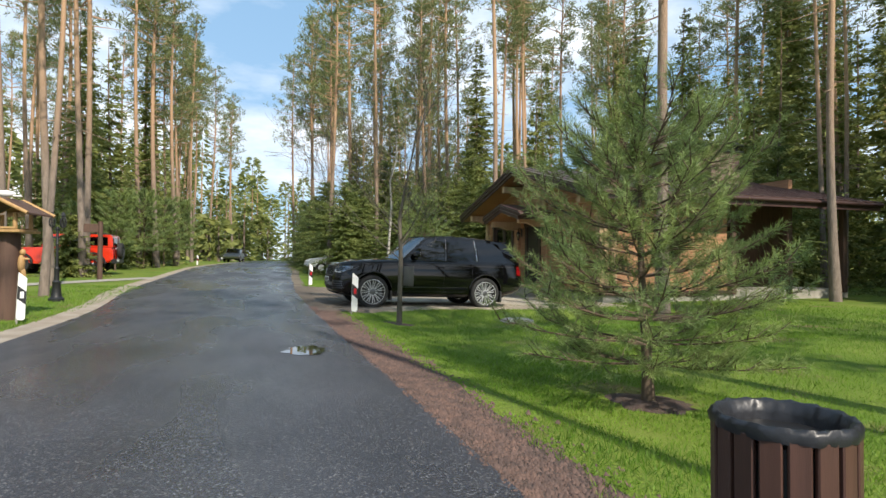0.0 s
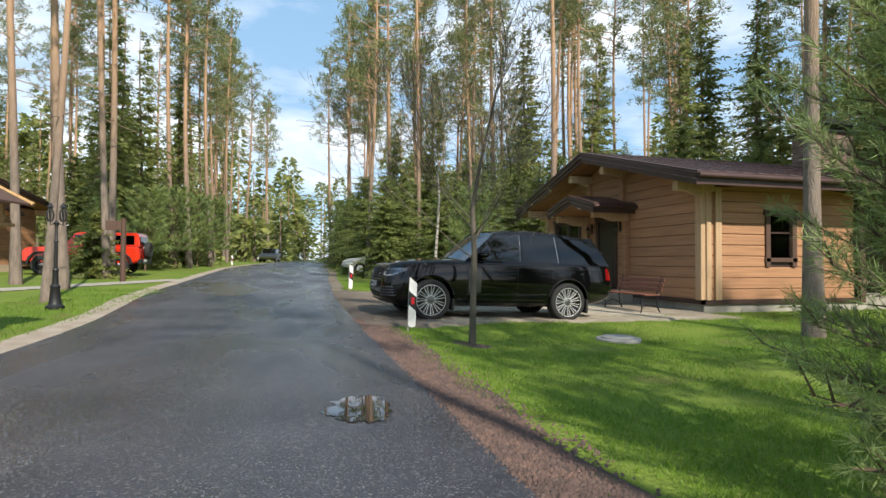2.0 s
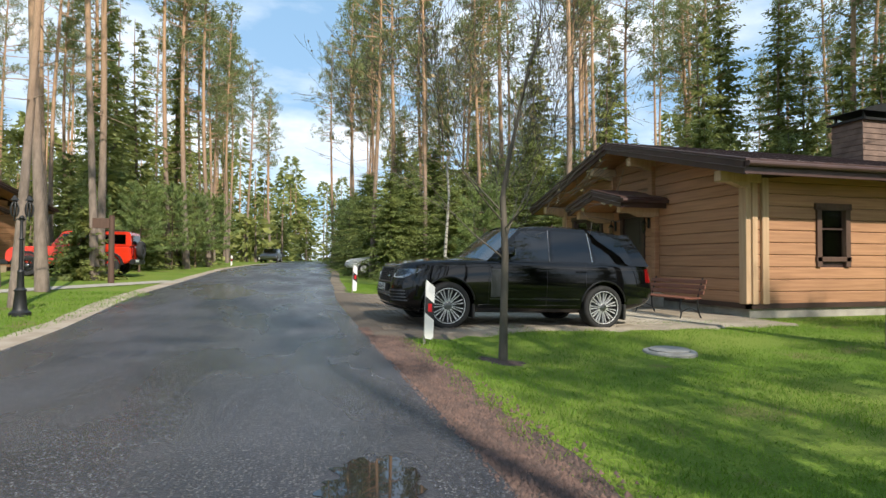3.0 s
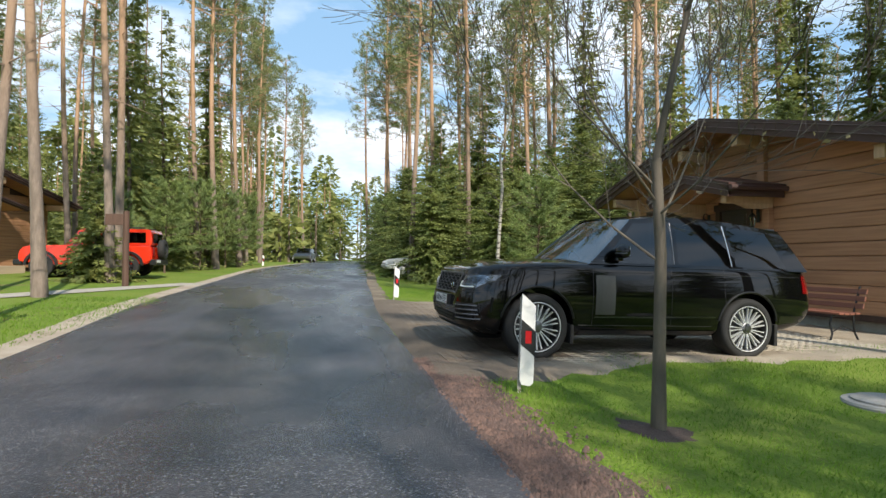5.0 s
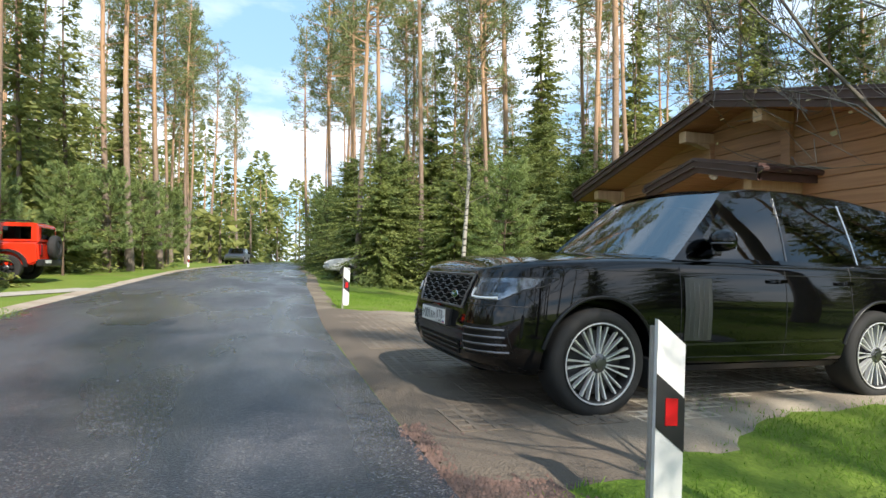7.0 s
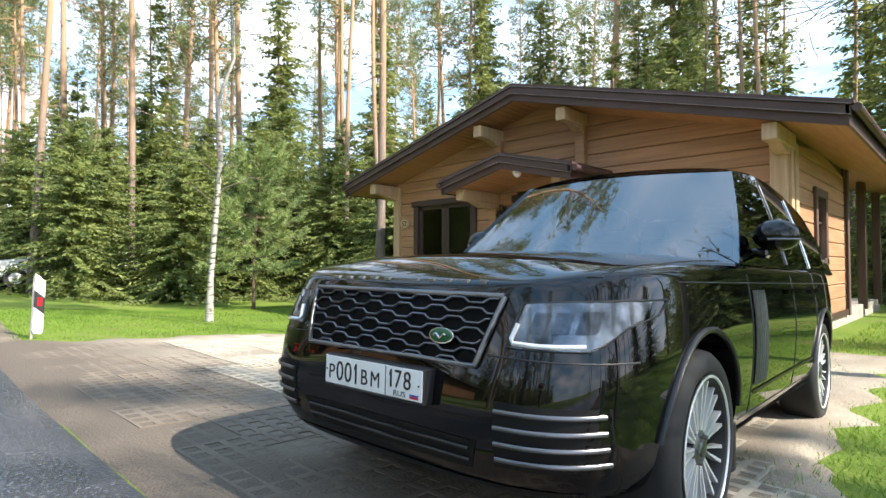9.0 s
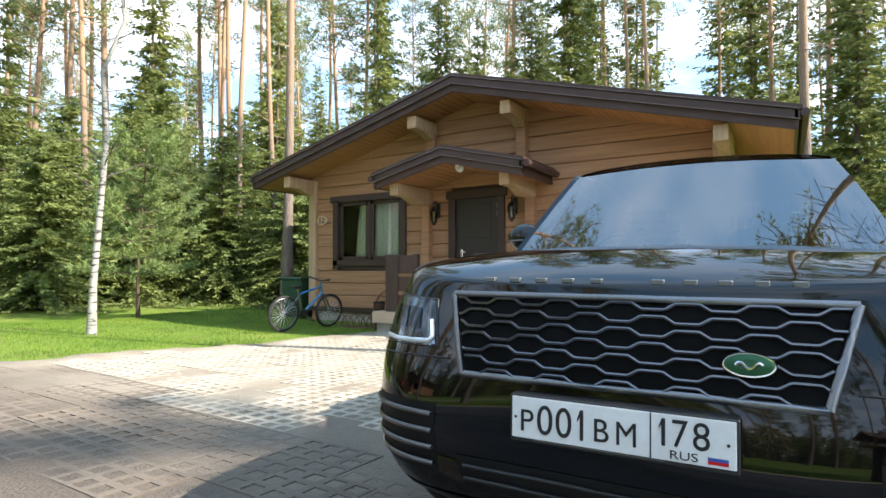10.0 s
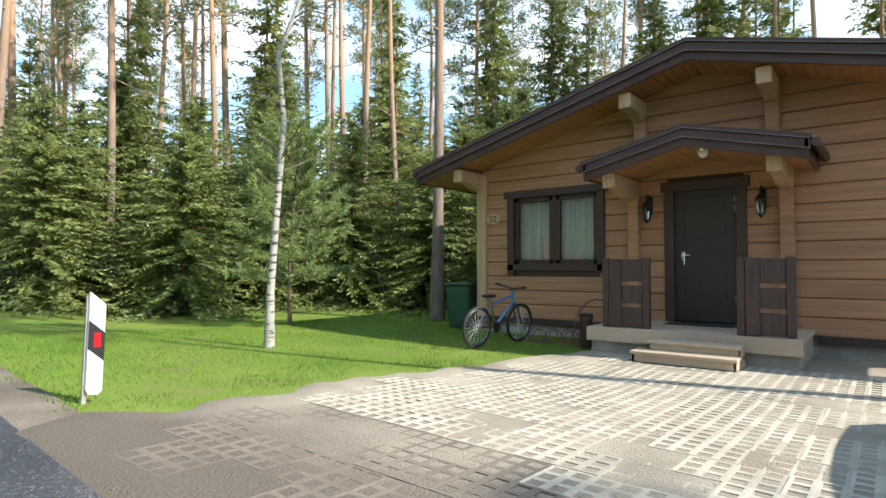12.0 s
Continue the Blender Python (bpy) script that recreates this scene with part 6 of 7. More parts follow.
        line("pillar_edge_glint", [flank(4, f, s) + Vector((0.012, s * 0.004, 0)) for f in rows[1:5]], 0.007, M["chrome"], car)
    bmesh.ops.remove_doubles(pill, verts=pill.verts, dist=1e-4)
    bmesh.ops.solidify(pill, geom=pill.faces[:], thickness=0.03)
    part("pillar_frame", pill, M["paint_black"], car, "gloss black pillars", True, 40)
    ys = span(-1, 1, 12)

    def screen(u, f):
        """Windscreen: u across, f from cowl to roof."""
        e = flank(0, f, 1)
        bow = 0.17 * (1 - f) + 0.10 * f
        return Vector((e.x - bow * (1 - u * u), u * e.y, e.z + 0.02 * f * (1 - u * u)))

    def roof_at(u, x):
        z = lerp_table(ROOF, x)
        half = 0.71 - 0.02 * smoothstep(3.5, 4.5, x)
        front_bow = -0.10 * (1 - u * u) * (1 - smoothstep(2.24, 2.65, x))
        return Vector((x + front_bow, u * half, z - 0.035 + 0.045 * (1 - u * u) ** 0.5 if abs(u) < 1 else z - 0.035))

    def rear_screen(u, f):
        e = flank(7, f, 1)
        return Vector((e.x + 0.07 * (1 - u * u), u * e.y, e.z + 0.02 * f * (1 - u * u)))

    patch("windscreen", screen, span(-1, 1, 32), span(0, 1, 14), M["screen_glass"], car, "raked windscreen mirroring the sky", 0)
    patch("roof", roof_at, [-1, -0.97, -0.9] + span(-0.8, 0.8, 10) + [0.9, 0.97, 1], span(2.24, 4.5, 12), M["paint_black"], car, "gloss black roof", 0.03)
    patch("tailgate_window", rear_screen, ys, span(0, 1, 4), M["tinted_glass"], car, "dark tinted rear window", 0)
    bm = boxed(4.38, 4.62, -0.55, 0.55, 1.70, 1.73, 0.01)
    part("spoiler", bm, M["paint_black"], car)
    for s in (-0.45, 0.25):
        line("wiper", [screen(s + 0.5 * k, 0.03 + 0.05 * k) + Vector((-0.012, 0, 0.012)) for k in span(0, 1, 6)], 0.008, M["black_plastic"], car)
    # cabin inside
    bm = boxed(1.55, 1.95, -0.75, 0.75, 0.95, 1.2, 0.05)
    part("dashboard", bm, M["leather"], car, smooth=True)
    for y in (-0.4, 0.4):
        for x in (2.45, 3.35):
            bm = boxed(x, x + 0.5, y - 0.25, y + 0.25, 0.75, 0.9, 0.05)
            box(bm, x + 0.42, x + 0.58, y - 0.25, y + 0.25, 0.85, 1.42, 0.06)
            box(bm, x + 0.48, x + 0.58, y - 0.14, y + 0.14, 1.46, 1.62, 0.04)
            part("seat", bm, M["leather"], car, smooth=True)
    bm = bmesh.new()
    for k in range(24):
        a, b = 2 * math.pi * k / 24, 2 * math.pi * (k + 1) / 24
        tube(bm, [(2.08 - 0.07 * math.sin(a), 0.4 + 0.18 * math.cos(a), 1.15 + 0.17 * math.sin(a)), (2.08 - 0.07 * math.sin(b), 0.4 + 0.18 * math.cos(b), 1.15 + 0.17 * math.sin(b))], 0.016, 6, False)
    part("steering_wheel", bm, M["leather"], car)
    for x in (front, rear):
        for s in (-1, 1):
            wheel(car, x, s * 0.835, s)
    bm = boxed(0.6, 4.6, -0.55, 0.55, 0.26, 0.45, 0.05)
    part("underbody", bm, M["ink"], car)
    return car


estate_car()


# ---- small things along the road ----
def delineator(x, y, turn, label="white plastic roadside post with black band and red reflector", red=True):
    post = thing("roadside_post", label, "roadside post", pose(x, y, gz(x, y), 0, 2, turn), "roadside posts")
    h, w = 0.80, 0.06

    def band(a, b, mat, name, d0, d1, ww=w, part_label=""):
        bm = bmesh.new()
        prism(bm, [(-ww, a + 0.05), (ww, a - 0.05), (ww, b - 0.05), (-ww, b + 0.05)], "y", d0, d1)
        return part(name, bm, M[mat], post, part_label)
    bm = bmesh.new()
    prism(bm, [(-w, 0.1), (-w + 0.02, 0.06), (w - 0.03, 0.05), (w, 0.08), (w, h - 0.05), (-w, h + 0.05)], "y", -0.014, 0.014)
    part("board", bm, M["white"], post, "weathered white board")
    band(0.36, 0.58, "ink", "black_band", -0.0175, -0.0142, w + 0.001, "slanting black band")
    bm = boxed(-0.022, 0.03, -0.021, -0.0178, 0.42, 0.53)
    part("reflector", bm, M["red_reflector" if red else "white"], post, "red reflector" if red else "white reflector")
    bm = boxed(-w - 0.012, -w + 0.02, 0.0145, 0.034, -0.2, h + 0.02)
    part("stake", bm, M["grey_post"], post, "rusty grey stake")
    return post


delineator(1.96, 11.6, -12)
delineator(1.98, 21.35, 6)
delineator(-3.68, 11.15, 10, "white plastic roadside post with black band and white reflector", False)
delineator(-4.35, 49.5, 5)
delineator(-1.6, 72.0, 5)


def litter_bin():
    x, y = 1.32, 1.13
    b = thing("litter_bin", "round brown slatted litter bin lined with a black bag", "litter bin", pose(x, y, gz(x, y)) @ Matrix.Diagonal((0.87, 0.87, 1.0, 1)))
    n = 17
    for k in range(n):
        a = 360 * k / n
        part("slat", boxed(0.175, 0.195, -0.029, 0.029, 0.06, 0.70, 0.004, m=pose(0, 0, 0, 0, 0, a)), M["bin_slat"], b)
    bm = bmesh.new()
    lathe(bm, [(0.155, 0.03), (0.172, 0.03), (0.172, 0.67), (0.155, 0.67)], 32)
    part("drum", bm, M["black_plastic"], b)
    bm = bmesh.new()
    sides = 64
    prof = [(0.197, 0.690), (0.200, 0.712), (0.190, 0.726), (0.172, 0.722), (0.160, 0.69), (0.150, 0.55), (0.14, 0.2), (0.02, 0.15)]
    rings = []
    for j, (r, z) in enumerate(prof):
        rings.append([bm.verts.new(((r + 0.003 * math.sin(k * 2.9 + j) + 0.002 * math.sin(k * 5.3)) * math.cos(2 * math.pi * k / sides), (r + 0.003 * math.sin(k * 2.9 + j) + 0.002 * math.sin(k * 5.3)) * math.sin(2 * math.pi * k / sides), z + 0.0025 * math.sin(k * 1.7 + 2 * j))) for k in range(sides)])
    for p, q in zip(rings, rings[1:]):
        for k in range(sides):
            bm.faces.new((p[k], p[(k + 1) % sides], q[(k + 1) % sides], q[k]))
    part("bag", bm, M["bag"], b, "crumpled black plastic bag", True, 60)


litter_bin()


def manhole():
    x, y = 5.55, 11.4
    t = thing("manhole_cover", "round grey concrete well cover standing proud of the grass", "manhole cover", pose(x, y, gz(x, y) - 0.085))
    bm = bmesh.new()
    lathe(bm, [(0.38, -0.1), (0.38, 0.1), (0.365, 0.12), (0.31, 0.122)], 40)
    part("ring", bm, M["manhole"], t, smooth=True)
    bm = bmesh.new()
    lathe(bm, [(0.29, 0.1), (0.29, 0.14), (0.27, 0.15), (0.05, 0.152)], 40)
    part("lid", bm, M["manhole"], t, smooth=True)


manhole()


def puddle(x, y, a, b, seed):
    bm = bmesh.new()
    vs = []
    for k in range(120):
        t = 2 * math.pi * k / 120
        r = 1 + 0.4 * noise.noise((math.cos(t) * 1.4, math.sin(t) * 1.4, seed)) + 0.3 * noise.noise((math.cos(t) * 4, math.sin(t) * 4, seed)) + 0.15 * noise.noise((math.cos(t) * 11, math.sin(t) * 11, seed))
        px, py = x + a * r * math.cos(t), y + b * r * math.sin(t)
        vs.append(bm.verts.new((px, py, gz(x, y) + 0.0165)))
    bm.faces.new(vs)
    p = part("puddle", bm, M["puddle"])
    return tagged(p, "shallow puddle of clear water on the asphalt", "puddle", kind="structure")


puddle(0.60, 6.95, 0.24, 0.36, 1.0)


def tree_pit(x, y, r, seed):
    """Bare dug earth round the foot of a planted tree."""
    bm = bmesh.new()
    mid, rim = bm.verts.new((x, y, gz(x, y) + 0.025)), []
    for k in range(40):
        t = 2 * math.pi * k / 40
        q = r * (1 + 0.35 * noise.noise((math.cos(t) * 1.5, math.sin(t) * 1.5, seed)) + 0.2 * noise.noise((math.cos(t) * 5, math.sin(t) * 5, seed)))
        px, py = x + q * math.cos(t), y + q * math.sin(t)
        rim.append(bm.verts.new((px, py, gz(px, py) - 0.012)))
    for k in range(40):
        bm.faces.new((mid, rim[k], rim[(k + 1) % 40]))
    p = part("tree_pit", bm, M["gravel_bed"], smooth=True)
    return tagged(p, "patch of bare dug earth round the tree", "soil", kind="structure")


tree_pit(2.70, 10.75, 0.3, 2.0)
tree_pit(3.5, 4.4, 0.38, 5.0)


def lamp_post():
    x, y = -4.55, 16.0
    t = thing("lamp_post", "low black cast-iron lamp post with open lantern heads", "lamp post", pose(x, y, gz(x, y)))
    bm = bmesh.new()
    lathe(bm, [(0.17, -0.05), (0.17, 0.05), (0.13, 0.08), (0.11, 0.12), (0.085, 0.42), (0.1, 0.45), (0.06, 0.5), (0.05, 0.75), (0.06, 0.78), (0.04, 0.82)], 16)
    part("base", bm, M["iron"], t, smooth=True)
    bm = bmesh.new()
    lathe(bm, [(0.035, 0.8), (0.03, 1.35), (0.045, 1.37), (0.028, 1.4), (0.025, 1.72), (0.05, 1.75), (0.02, 1.8)], 12)
    part("pole", bm, M["iron"], t, smooth=True)
    for s in (-1, 1):
        bm = bmesh.new()
        tube(bm, [(0, 0, 1.68), (s * 0.06, 0, 1.74), (s * 0.115, 0, 1.70), (s * 0.115, 0, 1.78)], 0.014, 6)
        part("arm", bm, M["iron"], t)
        for k in range(6):
            a = k * math.pi / 3
            bm = bmesh.new()
            pts = [(s * 0.115 + 0.055 * math.cos(a) * q, 0.055 * math.sin(a) * q, 1.78 + 0.3 * i / 6) for i, q in enumerate((0.6, 1.0, 1.15, 1.2, 1.0, 0.6, 0.1))]
            tube(bm, pts, 0.013, 5)
            part("rib", bm, M["iron"], t)
        bm = bmesh.new()
        lathe(bm, [(0.07, 2.07), (0.05, 2.1), (0.015, 2.16)], 10, pose(s * 0.115, 0, 0))
        part("cap", bm, M["iron"], t)


lamp_post()


def bird_feeder():
    x, y = -4.15, 11.95
    z = gz(x, y)
    t = thing("bird_feeder", "wooden bird feeder house on a thick dark log post", "bird feeder", pose(x, y, z, 0, 0, -10))
    bm = bmesh.new()
    tube(bm, [(0, 0, -0.2), (0.005, 0, 0.6), (0, 0.01, 1.52)], [0.2, 0.185, 0.18], 18)
    part("post", bm, M["log_dark"], t, "dark stained log", True, 50)
    part("tray", boxed(-0.36, 0.36, -0.34, 0.34, 1.52, 1.57, 0.008), M["wood_raw"], t)
    for sx in (-0.24, 0.24):
        for sy in (-0.24, 0.24):
            bm = bmesh.new()
            tube(bm, [(sx, sy, 1.57), (sx, sy, 1.86)], 0.035, 8)
            part("pillar", bm, M["wood_raw"], t, smooth=True)
    for s in (-1, 1):
        bm = bmesh.new()
        tube(bm, [(-0.3, s * 0.33, 1.595), (0.3, s * 0.33, 1.595)], 0.022, 8)
        part("rail", bm, M["wood_raw"], t, smooth=True)
        bm = bmesh.new()
        prism(bm, [(0, 2.14), (s * 0.52, 1.86), (s * 0.52, 1.83), (0, 2.11)], "y", -0.42, 0.42)
        part("roof_slope", bm, M["log_dark"], t)
        for e in (-0.44, 0.44):
            bm = bmesh.new()
            tube(bm, [(0, e, 2.13), (s * 0.54, e, 1.85)], 0.035, 8)
            part("barge_log", bm, M["wood_raw"], t, "pale peeled log edging", True, 50)

    def figure(name, label, cat, m, mat, blobs):
        bm = bmesh.new()
        for c, r in blobs:
            bmesh.ops.create_uvsphere(bm, u_segments=12, v_segments=8, radius=1.0, matrix=Matrix.Translation(c) @ Matrix.Diagonal((*r, 1)))
        f = part(name, bm, M[mat], smooth=True, at=m)
        tagged(f, label, cat)
    figure("bird_figure", "pale carved bird figure perched on the feeder roof", "figurine", pose(x - 0.05, y, z + 2.14), "white", [((0, 0, 0.08), (0.16, 0.06, 0.06)), ((-0.14, 0, 0.15), (0.05, 0.045, 0.05)), ((0.17, 0, 0.04), (0.09, 0.03, 0.02))])
    figure("squirrel_figure", "carved wooden squirrel figure fixed to the log post", "figurine", pose(x + 0.21, y - 0.02, z + 0.98), "wood_raw", [((0, 0, 0), (0.06, 0.07, 0.16)), ((0.02, 0, 0.2), (0.05, 0.05, 0.06)), ((0.05, 0, 0.08), (0.08, 0.025, 0.025)), ((0.03, 0, -0.2), (0.05, 0.04, 0.12)), ((0.01, 0, 0.27), (0.015, 0.015, 0.03))])


bird_feeder()


def sign_pole():
    x, y = -5.95, 26.2
    t = thing("wooden_pole", "dark wooden pole with a plain brown board near its top", "pole", pose(x, y, gz(x, y)))
    bm = bmesh.new()
    tube(bm, [(0, 0, -0.2), (0, 0, 2.35)], [0.1, 0.09], 10)
    part("pole", bm, M["log_dark"], t, smooth=True)
    part("board", boxed(-0.6, -0.08, -0.03, 0.03, 1.9, 2.25, 0.01), M["log_dark"], t)


sign_pole()


def offroader():
    """A boxy red four-wheel drive with a spare wheel on its back door; nose towards -x."""
    x, y = -10.9, 31.0
    car = thing("offroad_car", "bright red boxy off-road car with spare wheel on the tailgate", "car", pose(x, y, gz(-8.5, 31) + 0.02))
    bm = bmesh.new()
    prism(bm, [(0.1, 0.55), (0.05, 0.8), (0.15, 1.08), (0.35, 1.16), (1.55, 1.2), (4.55, 1.2), (4.6, 0.6), (4.3, 0.48), (3.0, 0.45), (1.5, 0.45)], "y", -0.86, 0.86)
    bmesh.ops.bevel(bm, geom=[e for e in bm.edges], offset=0.05, segments=2, affect="EDGES")
    part("body", bm, M["red_paint"], car, "red painted body", True, 40)
    bm = bmesh.new()
    prism(bm, [(1.6, 1.2), (2.05, 1.78), (2.2, 1.82), (4.45, 1.82), (4.52, 1.78), (4.56, 1.2)], "y", -0.78, 0.78)
    bmesh.ops.bevel(bm, geom=[e for e in bm.edges], offset=0.04, segments=2, affect="EDGES")
    part("hard_top", bm, M["red_paint"], car, "red cabin top", True, 40)
    for s in (-1, 1):
        for a, b in ((2.05, 2.75), (2.85, 3.5), (3.6, 4.35)):
            part("side_window", boxed(a, b, s * 0.781, s * 0.79, 1.3, 1.7, 0.003), M["tinted_glass"], car, "dark side window")
        for wx in (0.85, 3.75):
            bm = bmesh.new()
            for k in range(13):
                a0, a1 = math.pi * k / 13, math.pi * (k + 1) / 13
                prism(bm, [(wx + 0.47 * math.cos(a0), 0.45 + 0.47 * math.sin(a0)), (wx + 0.56 * math.cos(a0), 0.45 + 0.54 * math.sin(a0)), (wx + 0.56 * math.cos(a1), 0.45 + 0.54 * math.sin(a1)), (wx + 0.47 * math.cos(a1), 0.45 + 0.47 * math.sin(a1))], "y", s * 0.84, s * 0.96)
            part("fender", bm, M["black_plastic"], car, "black plastic wheel arch")
            wheel(car, wx, s * 0.80, s, 0.41, 0.24, 6, "black_plastic", 0.26)
        part("tail_light", boxed(4.58, 4.62, s * 0.62, s * 0.8, 0.8, 1.15, 0.01), M["tail_red"], car)
        part("roof_rail", boxed(2.3, 4.3, s * 0.66, s * 0.7, 1.86, 1.9, 0.01), M["black_plastic"], car)
    part("windscreen", boxed(-0.004, 0.004, -0.68, 0.68, -0.3, 0.3, 0.001, m=pose(1.8, 0, 1.5, 0, 38, 0)), M["tinted_glass"], car)
    part("rear_window", boxed(4.555, 4.565, -0.6, 0.6, 1.32, 1.68, 0.002), M["tinted_glass"], car)
    part("rear_bumper", boxed(4.5, 4.72, -0.85, 0.85, 0.45, 0.68, 0.03), M["black_plastic"], car, "black rear bumper")
    part("front_bumper", boxed(-0.12, 0.2, -0.82, 0.82, 0.45, 0.66, 0.03), M["black_plastic"], car, "black front bumper")
    part("number_plate", boxed(4.722, 4.73, -0.7, -0.2, 0.55, 0.65, 0.002), M["white"], car)
    sp = new("spare_wheel")
    sp.parent = car
    sp.matrix_basis = pose(4.72, 0.12, 1.06, 0, 90, 0)
    bm = bmesh.new()
    lathe(bm, [(0.2, -0.1), (0.36, -0.11), (0.4, -0.06), (0.4, 0.06), (0.36, 0.11), (0.24, 0.12), (0.22, 0.08)], 32)
    part("tyre", bm, M["rubber"], sp, smooth=True)
    bm = bmesh.new()
    lathe(bm, [(0.21, 0.06), (0.2, 0.09), (0.08, 0.1), (0.06, 0.12)], 24)
    part("rim", bm, M["black_plastic"], sp, smooth=True)


offroader()


def far_car(x, y, turn, mat, label):
    car = thing("parked_car", label, "car", pose(x, y, gz(x, y) + 0.02, 0, 0, turn))
    bm = bmesh.new()
    prism(bm, [(0.05, 0.4), (0.0, 0.65), (0.25, 0.85), (1.2, 0.98), (4.3, 1.0), (4.5, 0.9), (4.5, 0.4), (2.2, 0.3)], "y", -0.86, 0.86)
    bmesh.ops.bevel(bm, geom=bm.edges[:], offset=0.08, segments=2, affect="EDGES")
    part("body", bm, M[mat], car, smooth=True)
    bm = bmesh.new()
    prism(bm, [(1.1, 0.96), (1.9, 1.5), (3.7, 1.52), (4.4, 0.98)], "y", -0.72, 0.72)
    bmesh.ops.bevel(bm, geom=bm.edges[:], offset=0.06, segments=2, affect="EDGES")
    part("cabin_top", bm, M[mat], car, smooth=True)
    for s in (-1, 1):
        bm = bmesh.new()
        prism(bm, [(1.45, 1.04), (1.98, 1.42), (2.75, 1.44), (2.75, 1.04)], "y", s * 0.722, s * 0.73)
        part("side_window", bm, M["tinted_glass"], car)
        bm = bmesh.new()
        prism(bm, [(2.83, 1.04), (2.83, 1.44), (3.6, 1.44), (4.1, 1.04)], "y", s * 0.722, s * 0.73)
        part("side_window", bm, M["tinted_glass"], car)
        for wx in (0.85, 3.6):
            bm = bmesh.new()
            lathe(bm, [(0.2, -0.1), (0.32, -0.1), (0.33, 0.09), (0.31, 0.11), (0.2, 0.1), (0.19, 0.07)], 24, pose(wx, s * 0.8, 0.33, -90 * s, 0, 0))
            part("wheel", bm, M["rubber"], car, smooth=True)
            bm = bmesh.new()
            lathe(bm, [(0.19, 0.06), (0.18, 0.1), (0.05, 0.105)], 20, pose(wx, s * 0.8, 0.33, -90 * s, 0, 0))
            part("hub_cap", bm, M["alloy"], car, smooth=True)
    part("windscreen", boxed(-0.005, 0.005, -0.64, 0.64, -0.38, 0.38, 0.001, m=pose(1.48, 0, 1.27, 0, 55, 0)), M["tinted_glass"], car)


far_car(2.95, 35.3, 2, "white", "white car parked behind the spruces")
far_car(-2.4, 66.0, 84, "satin", "silver grey car parked beside the forest road")
far_car(-5.5, 87.0, 20, "satin", "silver grey car parked far along the road")


